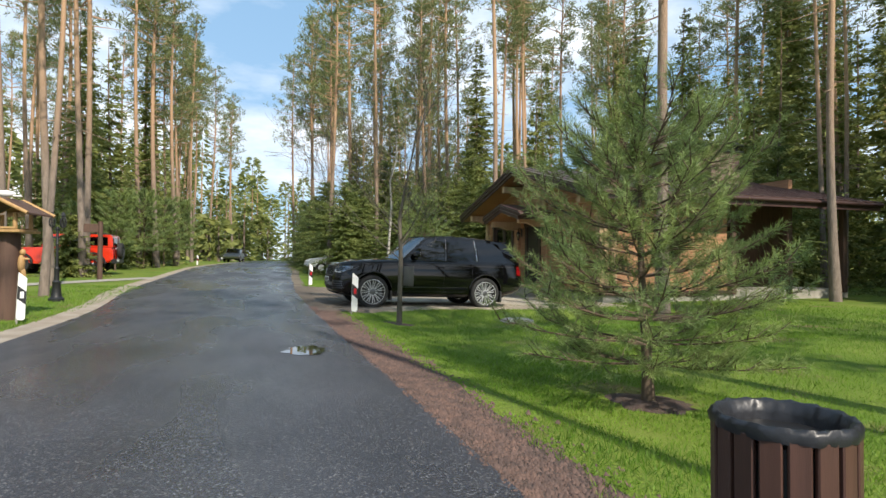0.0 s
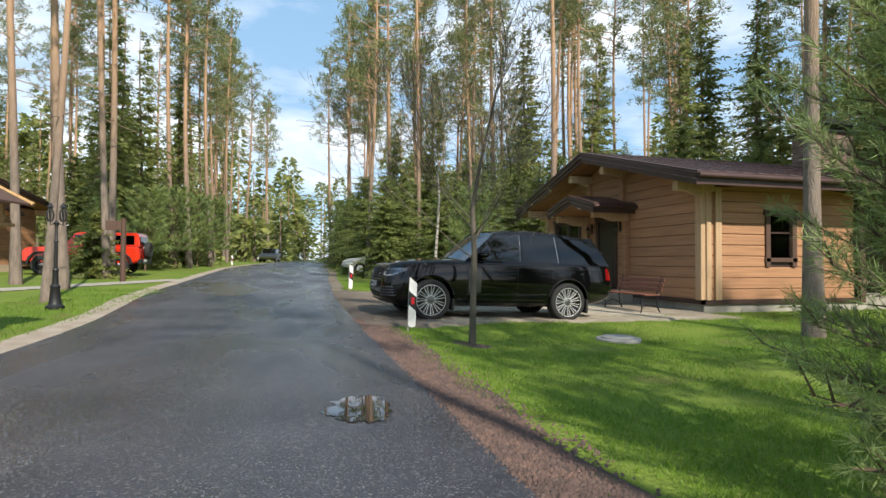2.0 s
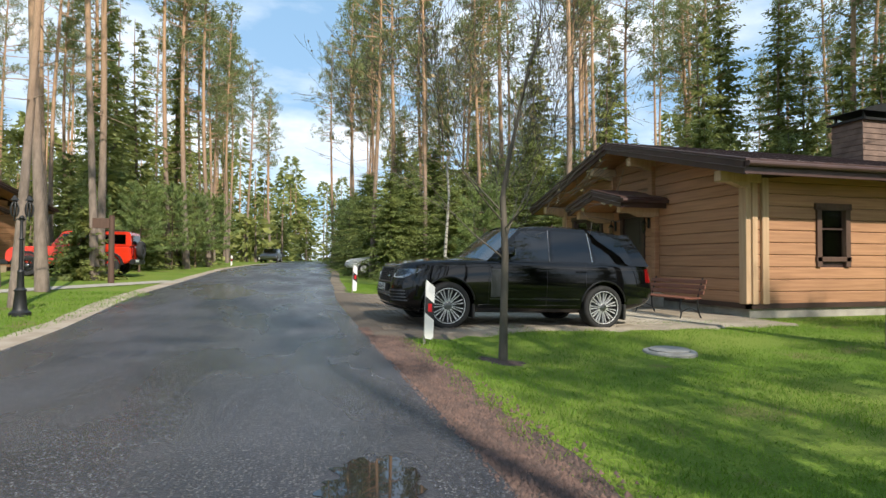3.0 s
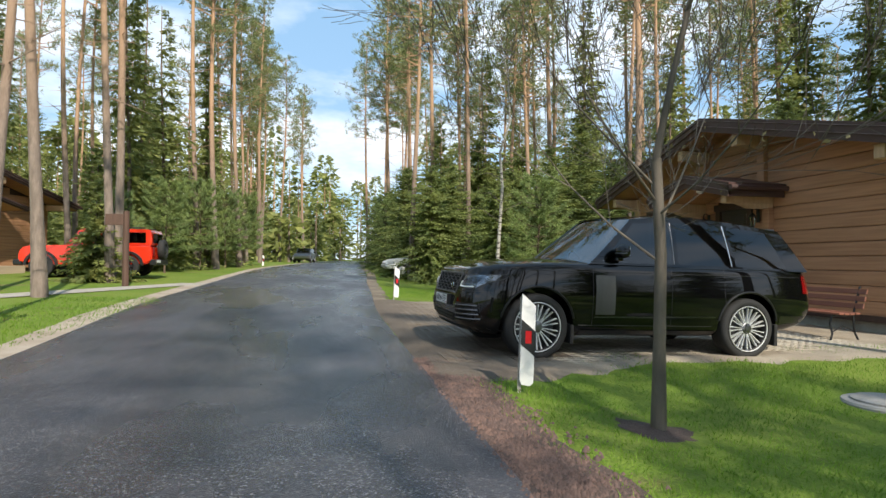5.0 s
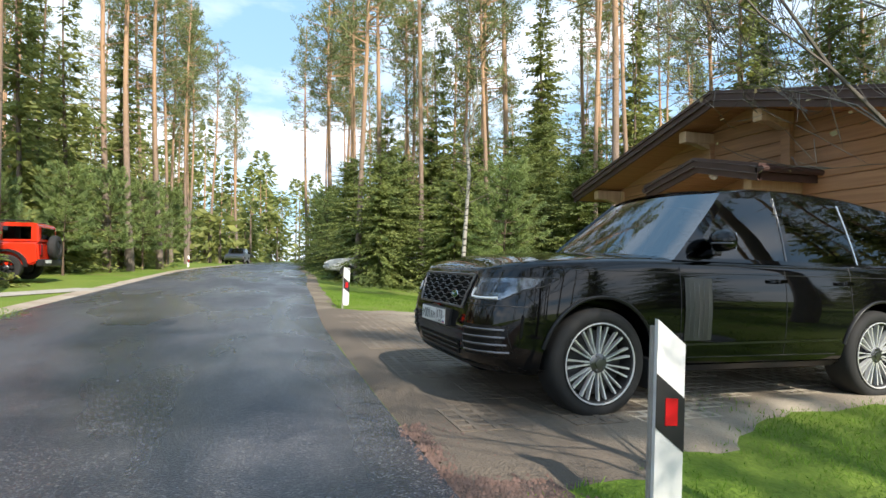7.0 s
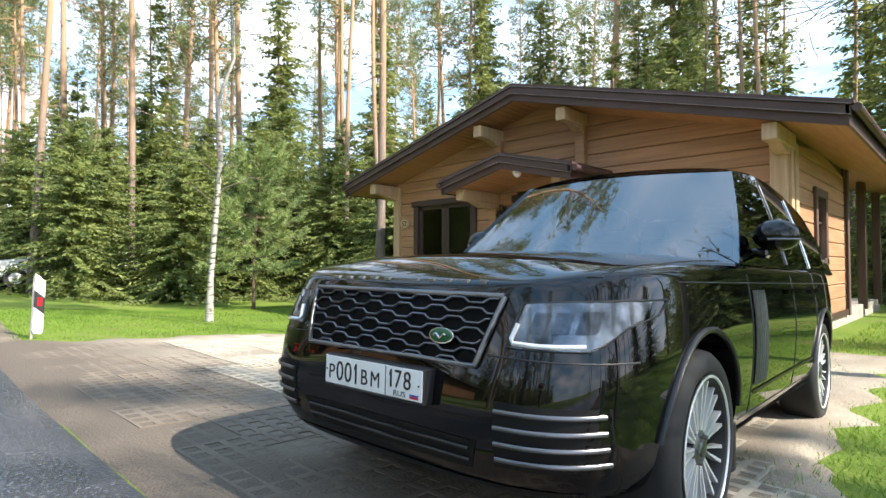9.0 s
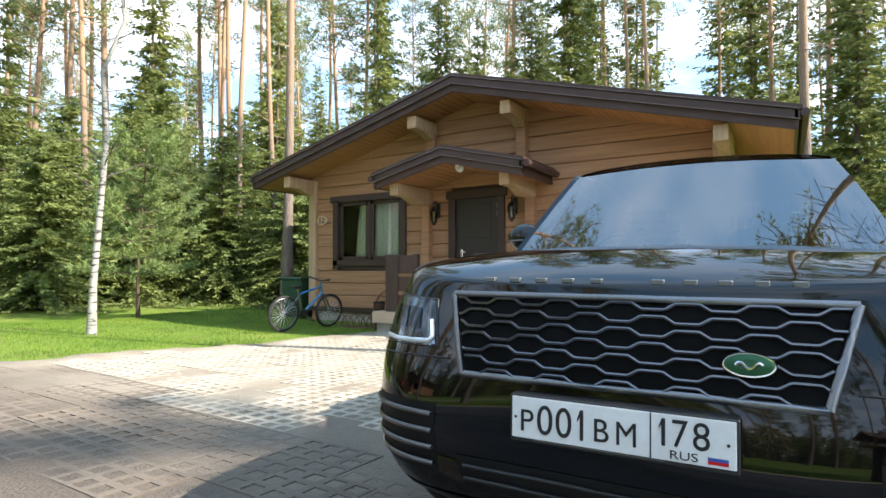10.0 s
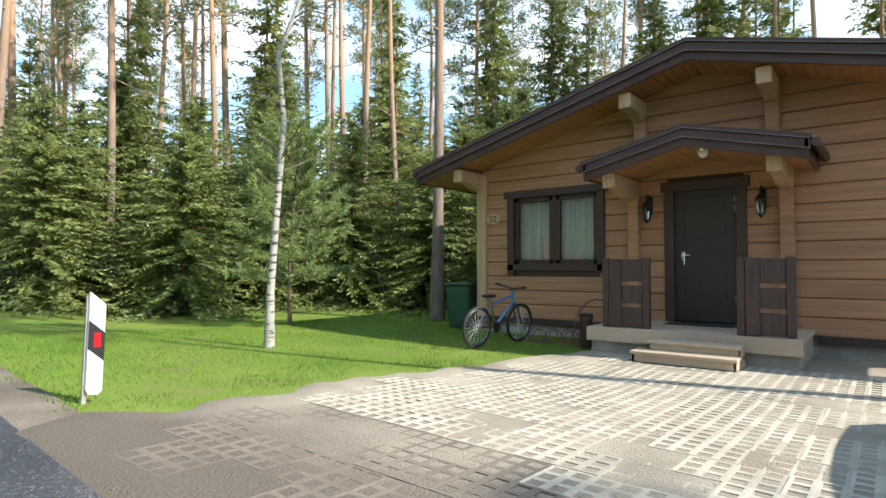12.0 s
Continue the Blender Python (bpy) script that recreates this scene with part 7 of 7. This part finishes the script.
# ---- things by the cabin ----
def bicycle():
    b = thing("bicycle", "blue and grey mountain bicycle leaning beside the cabin", "bicycle", pose(7.6, 21.65, gz(8, 21.4), 5, 0, -8))
    R = 0.335
    for x, nm in ((0, "rear_wheel"), (1.06, "front_wheel")):
        w = new(nm)
        w.parent = b
        w.matrix_basis = pose(x, 0, R)
        for r, rad, mat, pn in ((R - 0.022, 0.022, "rubber", "tyre"), (R - 0.05, 0.011, "satin", "rim")):
            bm = bmesh.new()
            pts = [(r * math.cos(a), 0, r * math.sin(a)) for a in (2 * math.pi * k / 40 for k in range(41))]
            tube(bm, pts, rad, 8, False)
            part(pn, bm, M[mat], w, smooth=True)
        bm = bmesh.new()
        lathe(bm, [(0.02, -0.04), (0.02, 0.04)], 10, pose(0, 0, 0, 90, 0, 0))
        part("hub", bm, M["satin"], w)
        for k in range(28):
            bm = bmesh.new()
            a = 2 * math.pi * k / 28
            tube(bm, [(0.02 * math.cos(a + 0.5), 0.03 * (-1) ** k, 0.02 * math.sin(a + 0.5)), ((R - 0.05) * math.cos(a), 0, (R - 0.05) * math.sin(a))], 0.0022, 4, False)
            part("spoke", bm, M["alloy"], w)
    bb, seat_top, head, head2 = (0.42, 0, 0.31), (0.28, 0, 0.78), (0.83, 0, 0.82), (0.86, 0, 0.70)
    M["bike_blue"] = material("bike_blue", (0.02, 0.16, 0.38), 0.3, 0, 0.1, 6, 60, 0, coat=0.6)
    for nm, p, q, r, mat in (("down_tube", bb, head2, 0.024, "bike_blue"), ("top_tube", (0.31, 0, 0.68), head, 0.019, "bike_blue"), ("seat_tube", bb, seat_top, 0.018, "satin"), ("chain_stay", bb, (0, 0.05, R), 0.011, "satin"), ("chain_stay", bb, (0, -0.05, R), 0.011, "satin"), ("seat_stay", (0.32, 0, 0.64), (0, 0.05, R), 0.009, "satin"), ("seat_stay", (0.32, 0, 0.64), (0, -0.05, R), 0.009, "satin"), ("head_tube", head2, (0.81, 0, 0.9), 0.022, "bike_blue"), ("fork_leg", (0.88, 0.05, 0.66), (1.06, 0.05, R), 0.016, "satin"), ("fork_leg", (0.88, -0.05, 0.66), (1.06, -0.05, R), 0.016, "satin"), ("fork_crown", (0.88, -0.06, 0.66), (0.88, 0.06, 0.66), 0.018, "satin")):
        bm = bmesh.new()
        tube(bm, [p, q], r, 10)
        part(nm, bm, M[mat], b, smooth=True, sharp=60)
    bm = bmesh.new()
    tube(bm, [(0.76, -0.32, 0.98), (0.8, -0.12, 0.95), (0.81, 0, 0.93), (0.8, 0.12, 0.95), (0.76, 0.32, 0.98)], 0.014, 8)
    part("handlebar", bm, M["ink"], b, smooth=True)
    for s in (-1, 1):
        bm = bmesh.new()
        tube(bm, [(0.775, s * 0.22, 0.966), (0.758, s * 0.33, 0.982)], 0.019, 8)
        part("grip", bm, M["rubber"], b, smooth=True)
    bm = bmesh.new()
    prism(bm, [(0.12, -0.07), (0.12, 0.07), (0.25, 0.035), (0.4, 0.015), (0.4, -0.015), (0.25, -0.035)], "z", 0.80, 0.845)
    bmesh.ops.bevel(bm, geom=bm.edges[:], offset=0.012, segments=2, affect="EDGES")
    part("saddle", bm, M["ink"], b, smooth=True)
    bm = bmesh.new()
    lathe(bm, [(0.09, -0.004), (0.09, 0.004)], 24, pose(0.42, -0.05, 0.31, 90, 0, 0))
    part("chainring", bm, M["ink"], b)
    for s, dx, dz in ((-1, 0.12, -0.11), (1, -0.12, 0.11)):
        bm = bmesh.new()
        tube(bm, [(0.42, s * 0.08, 0.31), (0.42 + dx, s * 0.085, 0.31 + dz)], 0.011, 6)
        box(bm, 0.42 + dx - 0.045, 0.42 + dx + 0.045, s * 0.09, s * 0.17, 0.31 + dz - 0.012, 0.31 + dz + 0.012)
        part("crank", bm, M["satin"], b)


bicycle()


def cycle_rack():
    t = thing("cycle_rack", "low rusty tubular cycle rack standing by the wall", "cycle rack", pose(8.75, 20.95, gz(8.7, 20.8), 0, 0, -80))
    M["rust"] = material("rust", (0.20, 0.10, 0.07), 0.7, 0.2, 0.3, 10, 60, 0.3, 0.003)
    for k in range(4):
        bm = bmesh.new()
        x = k * 0.28 - 0.25
        tube(bm, [(x + 0.13 * math.cos(a), 0.0, 0.02 + 0.24 * math.sin(a)) for a in (math.pi * i / 12 for i in range(13))], 0.011, 6)
        part("hoop", bm, M["rust"], t, smooth=True, sharp=60)
        bm = bmesh.new()
        tube(bm, [(x + 0.13 * math.cos(a), 0.22, 0.02 + 0.2 * math.sin(a)) for a in (math.pi * i / 12 for i in range(13))], 0.011, 6)
        part("hoop", bm, M["rust"], t, smooth=True, sharp=60)
    for y in (0.0, 0.22):
        bm = bmesh.new()
        tube(bm, [(-0.42, y, 0.015), (0.76, y, 0.015)], 0.013, 6)
        part("rail", bm, M["rust"], t)
    bm = bmesh.new()
    tube(bm, [(0.35 + 0.42 * (1 - math.cos(a)), 0.1, 0.02 + 0.74 * math.sin(a)) for a in (math.pi * 0.62 * i / 14 for i in range(15))], 0.013, 6)
    part("tall_hoop", bm, M["rust"], t, smooth=True, sharp=60)


cycle_rack()


def wheelie_bin():
    x, y = 9.8, 23.55
    t = thing("wheeled_bin", "dark green plastic wheeled rubbish bin at the cabin corner", "rubbish bin", pose(x, y, gz(x, y), 0, 0, 15))
    bm = bmesh.new()
    lo = [bm.verts.new(v) for v in ((-0.2, -0.22, 0.04), (0.2, -0.22, 0.04), (0.2, 0.22, 0.04), (-0.2, 0.22, 0.04))]
    hi = [bm.verts.new(v) for v in ((-0.27, -0.27, 0.9), (0.25, -0.27, 0.9), (0.25, 0.27, 0.9), (-0.27, 0.27, 0.9))]
    bm.faces.new(lo[::-1])
    bm.faces.new(hi)
    for k in range(4):
        bm.faces.new((lo[k], lo[(k + 1) % 4], hi[(k + 1) % 4], hi[k]))
    bmesh.ops.bevel(bm, geom=bm.edges[:], offset=0.03, segments=2, affect="EDGES")
    part("tub", bm, M["bin_green"], t, smooth=True)
    bm = boxed(-0.3, 0.3, -0.29, 0.29, 0.9, 0.96, 0.02)
    tube(bm, [(0.3, -0.2, 0.93), (0.34, -0.2, 0.93), (0.34, 0.2, 0.93), (0.3, 0.2, 0.93)], 0.014, 6)
    part("lid", bm, M["bin_green"], t)
    for s in (-1, 1):
        bm = bmesh.new()
        lathe(bm, [(0.1, -0.025), (0.1, 0.025)], 16, pose(0.2, s * 0.22, 0.1, 90, 0, 0))
        part("wheel", bm, M["rubber"], t)


wheelie_bin()


def ash_bin():
    t = thing("ash_bin", "small brown slatted bin standing beside the porch", "bin", pose(8.75, 20.3, gz(8.7, 20.3)))
    bm = bmesh.new()
    lathe(bm, [(0.09, 0), (0.1, 0.02), (0.1, 0.42), (0.11, 0.44), (0.11, 0.5), (0.08, 0.51)], 14)
    part("body", bm, M["bin_slat"], t, smooth=True)
    bm = bmesh.new()
    lathe(bm, [(0.112, 0.5), (0.112, 0.53), (0.09, 0.54)], 14)
    part("lid", bm, M["iron"], t)


ash_bin()


def bench(x, y):
    t = thing("bench", "reddish brown slatted bench with black iron legs by the wall", "bench", pose(x, y, gz(x, y)))
    L = 0.95
    for k in range(4):
        part("seat_slat", boxed(-0.22 + k * 0.105, -0.13 + k * 0.105, -L, L, 0.42 + 0.006 * abs(k - 1.5), 0.45 + 0.006 * abs(k - 1.5), 0.006), M["bench_wood"], t)
    for k in range(3):
        part("back_slat", boxed(0.0, 0.028, -L, L, 0.0, 0.085, 0.006, m=pose(0.22 + 0.035 * k, 0, 0.52 + 0.115 * k, 0, 14, 0)), M["bench_wood"], t)
    for s in (-0.8, 0.8):
        bm = bmesh.new()
        tube(bm, [(-0.24, s, 0), (-0.2, s, 0.12), (-0.24, s, 0.28), (-0.2, s, 0.42)], 0.018, 6)
        tube(bm, [(0.3, s, 0), (0.22, s, 0.15), (0.2, s, 0.42), (0.26, s, 0.6), (0.34, s, 0.87)], 0.018, 6)
        tube(bm, [(-0.22, s, 0.41), (0.22, s, 0.41)], 0.016, 6)
        tube(bm, [(-0.2, s, 0.15), (0, s, 0.24), (0.22, s, 0.15)], 0.012, 6)
        part("leg", bm, M["iron"], t, smooth=True, sharp=60)


bench(8.35, 15.3)


# ---- neighbouring cabin ----
def neighbour():
    t = thing("neighbour_cabin", "brown timber cabin with low gabled roof behind the red car", "house", pose(-14.25, 33.2, gz(-13, 34), 0, 0, 163))
    # local x runs into the house, y along its front
    def rz(y):
        return 4.6 - 0.262 * abs(y)
    bm = bmesh.new()
    prism(bm, [(-4.3, -0.3), (4.3, -0.3), (4.3, rz(4.3) - 0.25), (0, rz(0) - 0.25), (-4.3, rz(4.3) - 0.25)], "x", 0.1, 9.0)
    part("wall_core", bm, M["dark_trim"], t)
    for k in range(15):
        z = 0.2 + 0.272 * k
        half = min(4.32, (4.3 - (z + 0.268)) / 0.262)
        if half < 0.3:
            continue
        put("plank", plank_mesh("plank", [(-half, z), (half, z), (half, z + 0.268), (-half, z + 0.268)], 0.08, M["timber"]), t, at=pose(0.02, 0, 0))
    for k in range(11):
        z = 0.2 + 0.272 * k
        put("plank", plank_mesh("plank", [(0, z), (9, z), (9, z + 0.268), (0, z + 0.268)], 0.08, M["timber"]), t, at=pose(0, 4.36, 0, 0, 0, -90))
    gable_roof(t, "roof", -0.95, 9.6, 0, 4.6, 0.262, 5.3, 0.26, "", 0.9)
    gable_roof(t, "porch_roof", -1.4, 0.0, 0, 3.22, 0.235, 1.66, 0.2, "")
    for y in (-4.3, -1, 1, 4.3):
        part("beam", boxed(-0.8, 0.1, y - 0.1, y + 0.1, rz(y) - 0.56, rz(y) - 0.3, 0.012), M["timber_light"], t)
    part("door", boxed(-0.03, 0.03, -0.5, 0.5, 0.3, 2.4, 0.005), M["door_brown"], t)
    part("porch", boxed(-1.4, 0.0, -1.5, 1.5, -0.2, 0.3, 0.01), M["deck"], t)
    part("window", boxed(-0.02, 0.03, 1.7, 3.5, 1.2, 2.5, 0.005), M["tinted_glass"], t)


neighbour()


# ---- gravel, grass and far woods ----
def scatter_stones():
    nr = np.random.default_rng(3)
    n = 17000
    y = nr.uniform(1.3, 13.2, n)
    off = np.abs(nr.normal(0.24, 0.16, n))
    x = np.array([road_right(b) for b in y]) + off - 0.04
    s = nr.uniform(0.006, 0.021, n) * np.where(nr.random(n) < 0.2, 1.4, 0.9)
    base = np.array([(1, 0, -0.3), (-0.5, 0.86, -0.3), (-0.5, -0.86, -0.3), (0.1, 0.05, 0.8)])
    ang = nr.uniform(0, 6.28, n)
    v = np.empty((n, 4, 3))
    for k in range(4):
        j = base[k] * nr.uniform(0.7, 1.3, (n, 3))
        v[:, k, 0] = x + s * (j[:, 0] * np.cos(ang) - j[:, 1] * np.sin(ang))
        v[:, k, 1] = y + s * (j[:, 0] * np.sin(ang) + j[:, 1] * np.cos(ang))
        v[:, k, 2] = np.array([gz(a, b) for a, b in zip(x, y)]) + 0.008 + s * j[:, 2]
    f = np.array([(0, 1, 3), (1, 2, 3), (2, 0, 3)])
    faces = (np.arange(n)[:, None, None] * 4 + f[None]).reshape(-1, 3)
    ob = put("gravel", foliage_mesh("gravel", v.reshape(-1, 3), faces, M["stone"]))
    tagged(ob, "reddish crushed stones loose along the asphalt", "gravel", kind="stuff")


scatter_stones()


def grow_grass(name, regions, label, seed):
    nr = np.random.default_rng(seed)
    P, D, L, Wd = [], [], [], []
    for x0, x1, y0, y1, density, tall in regions:
        n = int((x1 - x0) * (y1 - y0) * density)
        xs, ys = nr.uniform(x0, x1, n), nr.uniform(y0, y1, n)
        for x, y in zip(xs, ys):
            edge = road_right(y) + 0.36 + 0.16 * noise.noise((x * 3, y * 1.3, 2)) if x > 0 else None
            if edge is not None and x < edge:
                continue
            if 1.1 < x < 9.8 and pave_south(x) - 0.3 + 0.35 * noise.noise((x * 2, y * 2, 4)) < y < pave_north(x) + 0.3 + 0.3 * noise.noise((x * 2, y * 2, 6)):
                if not (x > 2.2 + 0.5 * noise.noise((y * 2, x, 3)) and y < pave_south(x) + 0.75 and nr.random() < 0.5):
                    continue
            c = noise.noise((x * 0.9, y * 0.9, 1.0)) + 0.4 * noise.noise((x * 3.1, y * 3.1, 5.0))
            if c > 0.42 and nr.random() < 0.75:
                continue
            if (x - 3.5) ** 2 + (y - 4.4) ** 2 < 0.2 or (x - 2.70) ** 2 + (y - 10.75) ** 2 < 0.12 or (x - 5.55) ** 2 + (y - 11.4) ** 2 < 0.21:
                continue
            P.append((x, y, gz(x, y) - 0.016))
            D.append((nr.normal(0, 0.5), nr.normal(0, 0.5), 1))
            k = tall * (0.75 + 0.5 * max(-0.6, -c)) * nr.uniform(0.6, 1.4)
            L.append(k)
            Wd.append(nr.uniform(0.002, 0.0038) * (1 if density > 500 else 1.8))
    v, f = blades(P, D, L, Wd, nr)
    ob = put(name, foliage_mesh(name, v, f, M["grass_blade"]))
    tagged(ob, label, "grass", kind="stuff")


grow_grass("grass", [(1.4, 4.5, 1.6, 7.0, 1700, 0.06), (4.5, 9.7, 2.5, 8.0, 700, 0.07), (1.4, 9.7, 7.0, 14.0, 900, 0.06), (9.7, 16.0, 6.0, 14.0, 260, 0.08),
                    (1.5, 9.7, 20.0, 27.5, 700, 0.06), (9.7, 12.0, 23.2, 27.5, 260, 0.08), (7.0, 9.8, 13.2, 17.0, 300, 0.05), (-6.0, -3.5, 9.0, 22.0, 320, 0.07)],
           "short bright green lawn grass with thin patches", 8)


def far_woods():
    """Distant mixed wood that closes the view all round."""
    nr, rng = np.random.default_rng(17), random.Random(17)
    P, D, L, Wd = [], [], [], []
    tr = bmesh.new()
    for i in range(1250):
        low = i > 750
        a = rng.uniform(-2.1, 2.1)
        r = rng.uniform(58, 100) if low else rng.uniform(85, 150)
        x, y = r * math.sin(a), 12 + r * math.cos(a)
        if road_left(y) - 2 < x < road_right(y) + 3 and 0 < y < 150:
            continue
        h = rng.uniform(4, 9) if low else rng.uniform(13, 24)
        z0 = gz(x, y)
        pine_like = not low and rng.random() < 0.5
        tube(tr, [(x, y, z0 - 0.2), (x, y, z0 + h * 0.9)], [0.2, 0.05], 5, False)
        n = 110 if low else 170
        for k in range(n):
            t = rng.random() ** (0.8 if not pine_like else 0.45)
            if pine_like:
                z, rad = z0 + h * (0.5 + 0.5 * t), 2.4 * math.sin(math.pi * min(1, 0.25 + 0.75 * t)) + 0.3
            else:
                z, rad = z0 + h * t, 2.8 * (1 - t) + 0.2
            b = rng.uniform(0, 6.283)
            q = rad * rng.uniform(0.3, 1.0)
            P.append((x + q * math.cos(b), y + q * math.sin(b), z))
            D.append((math.cos(b), math.sin(b), rng.uniform(-0.9, 0.4)))
            L.append(rng.uniform(0.8, 1.6))
            Wd.append(rng.uniform(0.16, 0.34))
    v, f = blades(P, D, L, Wd, nr)
    woods = tagged(put("far_woods", foliage_mesh("far_woods", v, f, M["spruce_needle"])), "distant mixed pine and spruce wood", "woods", kind="stuff")
    t = part("far_trunks", tr, M["pine_bark"], woods)
    tagged(t, kind="stuff")


far_woods()


# ---- grid pavers ----
def paver_mesh(mat):
    """A concrete lattice slab, three by four square openings."""
    nx, ny, c, hole, top = 3, 4, 0.1323, 0.043, 0.022
    verts, faces = [], []

    def quad(*p):
        i = len(verts)
        verts.extend(p)
        faces.append(tuple(range(i, i + 4)))
    for i in range(nx):
        for j in range(ny):
            x0, y0 = i * c, j * c
            x1, y1, mx, my = x0 + c, y0 + c, x0 + c / 2, y0 + c / 2
            o = [(x0, y0), (x1, y0), (x1, y1), (x0, y1)]
            h = [(mx - hole, my - hole), (mx + hole, my - hole), (mx + hole, my + hole), (mx - hole, my + hole)]
            for k in range(4):
                a, b, d, e = o[k], o[(k + 1) % 4], h[(k + 1) % 4], h[k]
                quad((*a, top), (*b, top), (*d, top - 0.002), (*e, top - 0.002))
                quad((*e, top - 0.002), (*d, top - 0.002), (*d, -0.02), (*e, -0.02))
    X, Y = nx * c, ny * c
    ring = [(0, 0), (X, 0), (X, Y), (0, Y)]
    for k in range(4):
        a, b = ring[k], ring[(k + 1) % 4]
        quad((*b, top), (*a, top), (*a, -0.03), (*b, -0.03))
    return mesh_of("paver", verts, faces, mat)


def lay_pavers():
    clean, dirty_shaded, rng = paver_mesh(M["paver"]), paver_mesh(M["paver_dirty_shaded"]), random.Random(9)
    x, i = 1.55, 0
    while x < 8.2:
        y = 12.4 - 0.2667 * (i % 2)
        while y < 20.9:
            cx, cy = x + 0.2, y + 0.267
            if pave_south(cx) + 0.28 < cy < pave_north(cx) - 0.28:
                sx, sy = (gz(cx + 0.2, cy) - gz(cx - 0.2, cy)) / 0.4, (gz(cx, cy + 0.3) - gz(cx, cy - 0.3)) / 0.6
                me = dirty_shaded if cx + 0.9 * noise.noise((cx * 0.6, cy * 0.6, 12)) + rng.uniform(-0.35, 0.35) < 2.9 else clean
                put("paver", me, pavement, at=pose(x, y, gz(x, y) + rng.uniform(-0.004, 0.004), math.degrees(sy) + rng.uniform(-0.3, 0.3), -math.degrees(sx) + rng.uniform(-0.4, 0.4), rng.uniform(-0.3, 0.3)))
            y += 0.5333
        x += 0.4
        i += 1


lay_pavers()
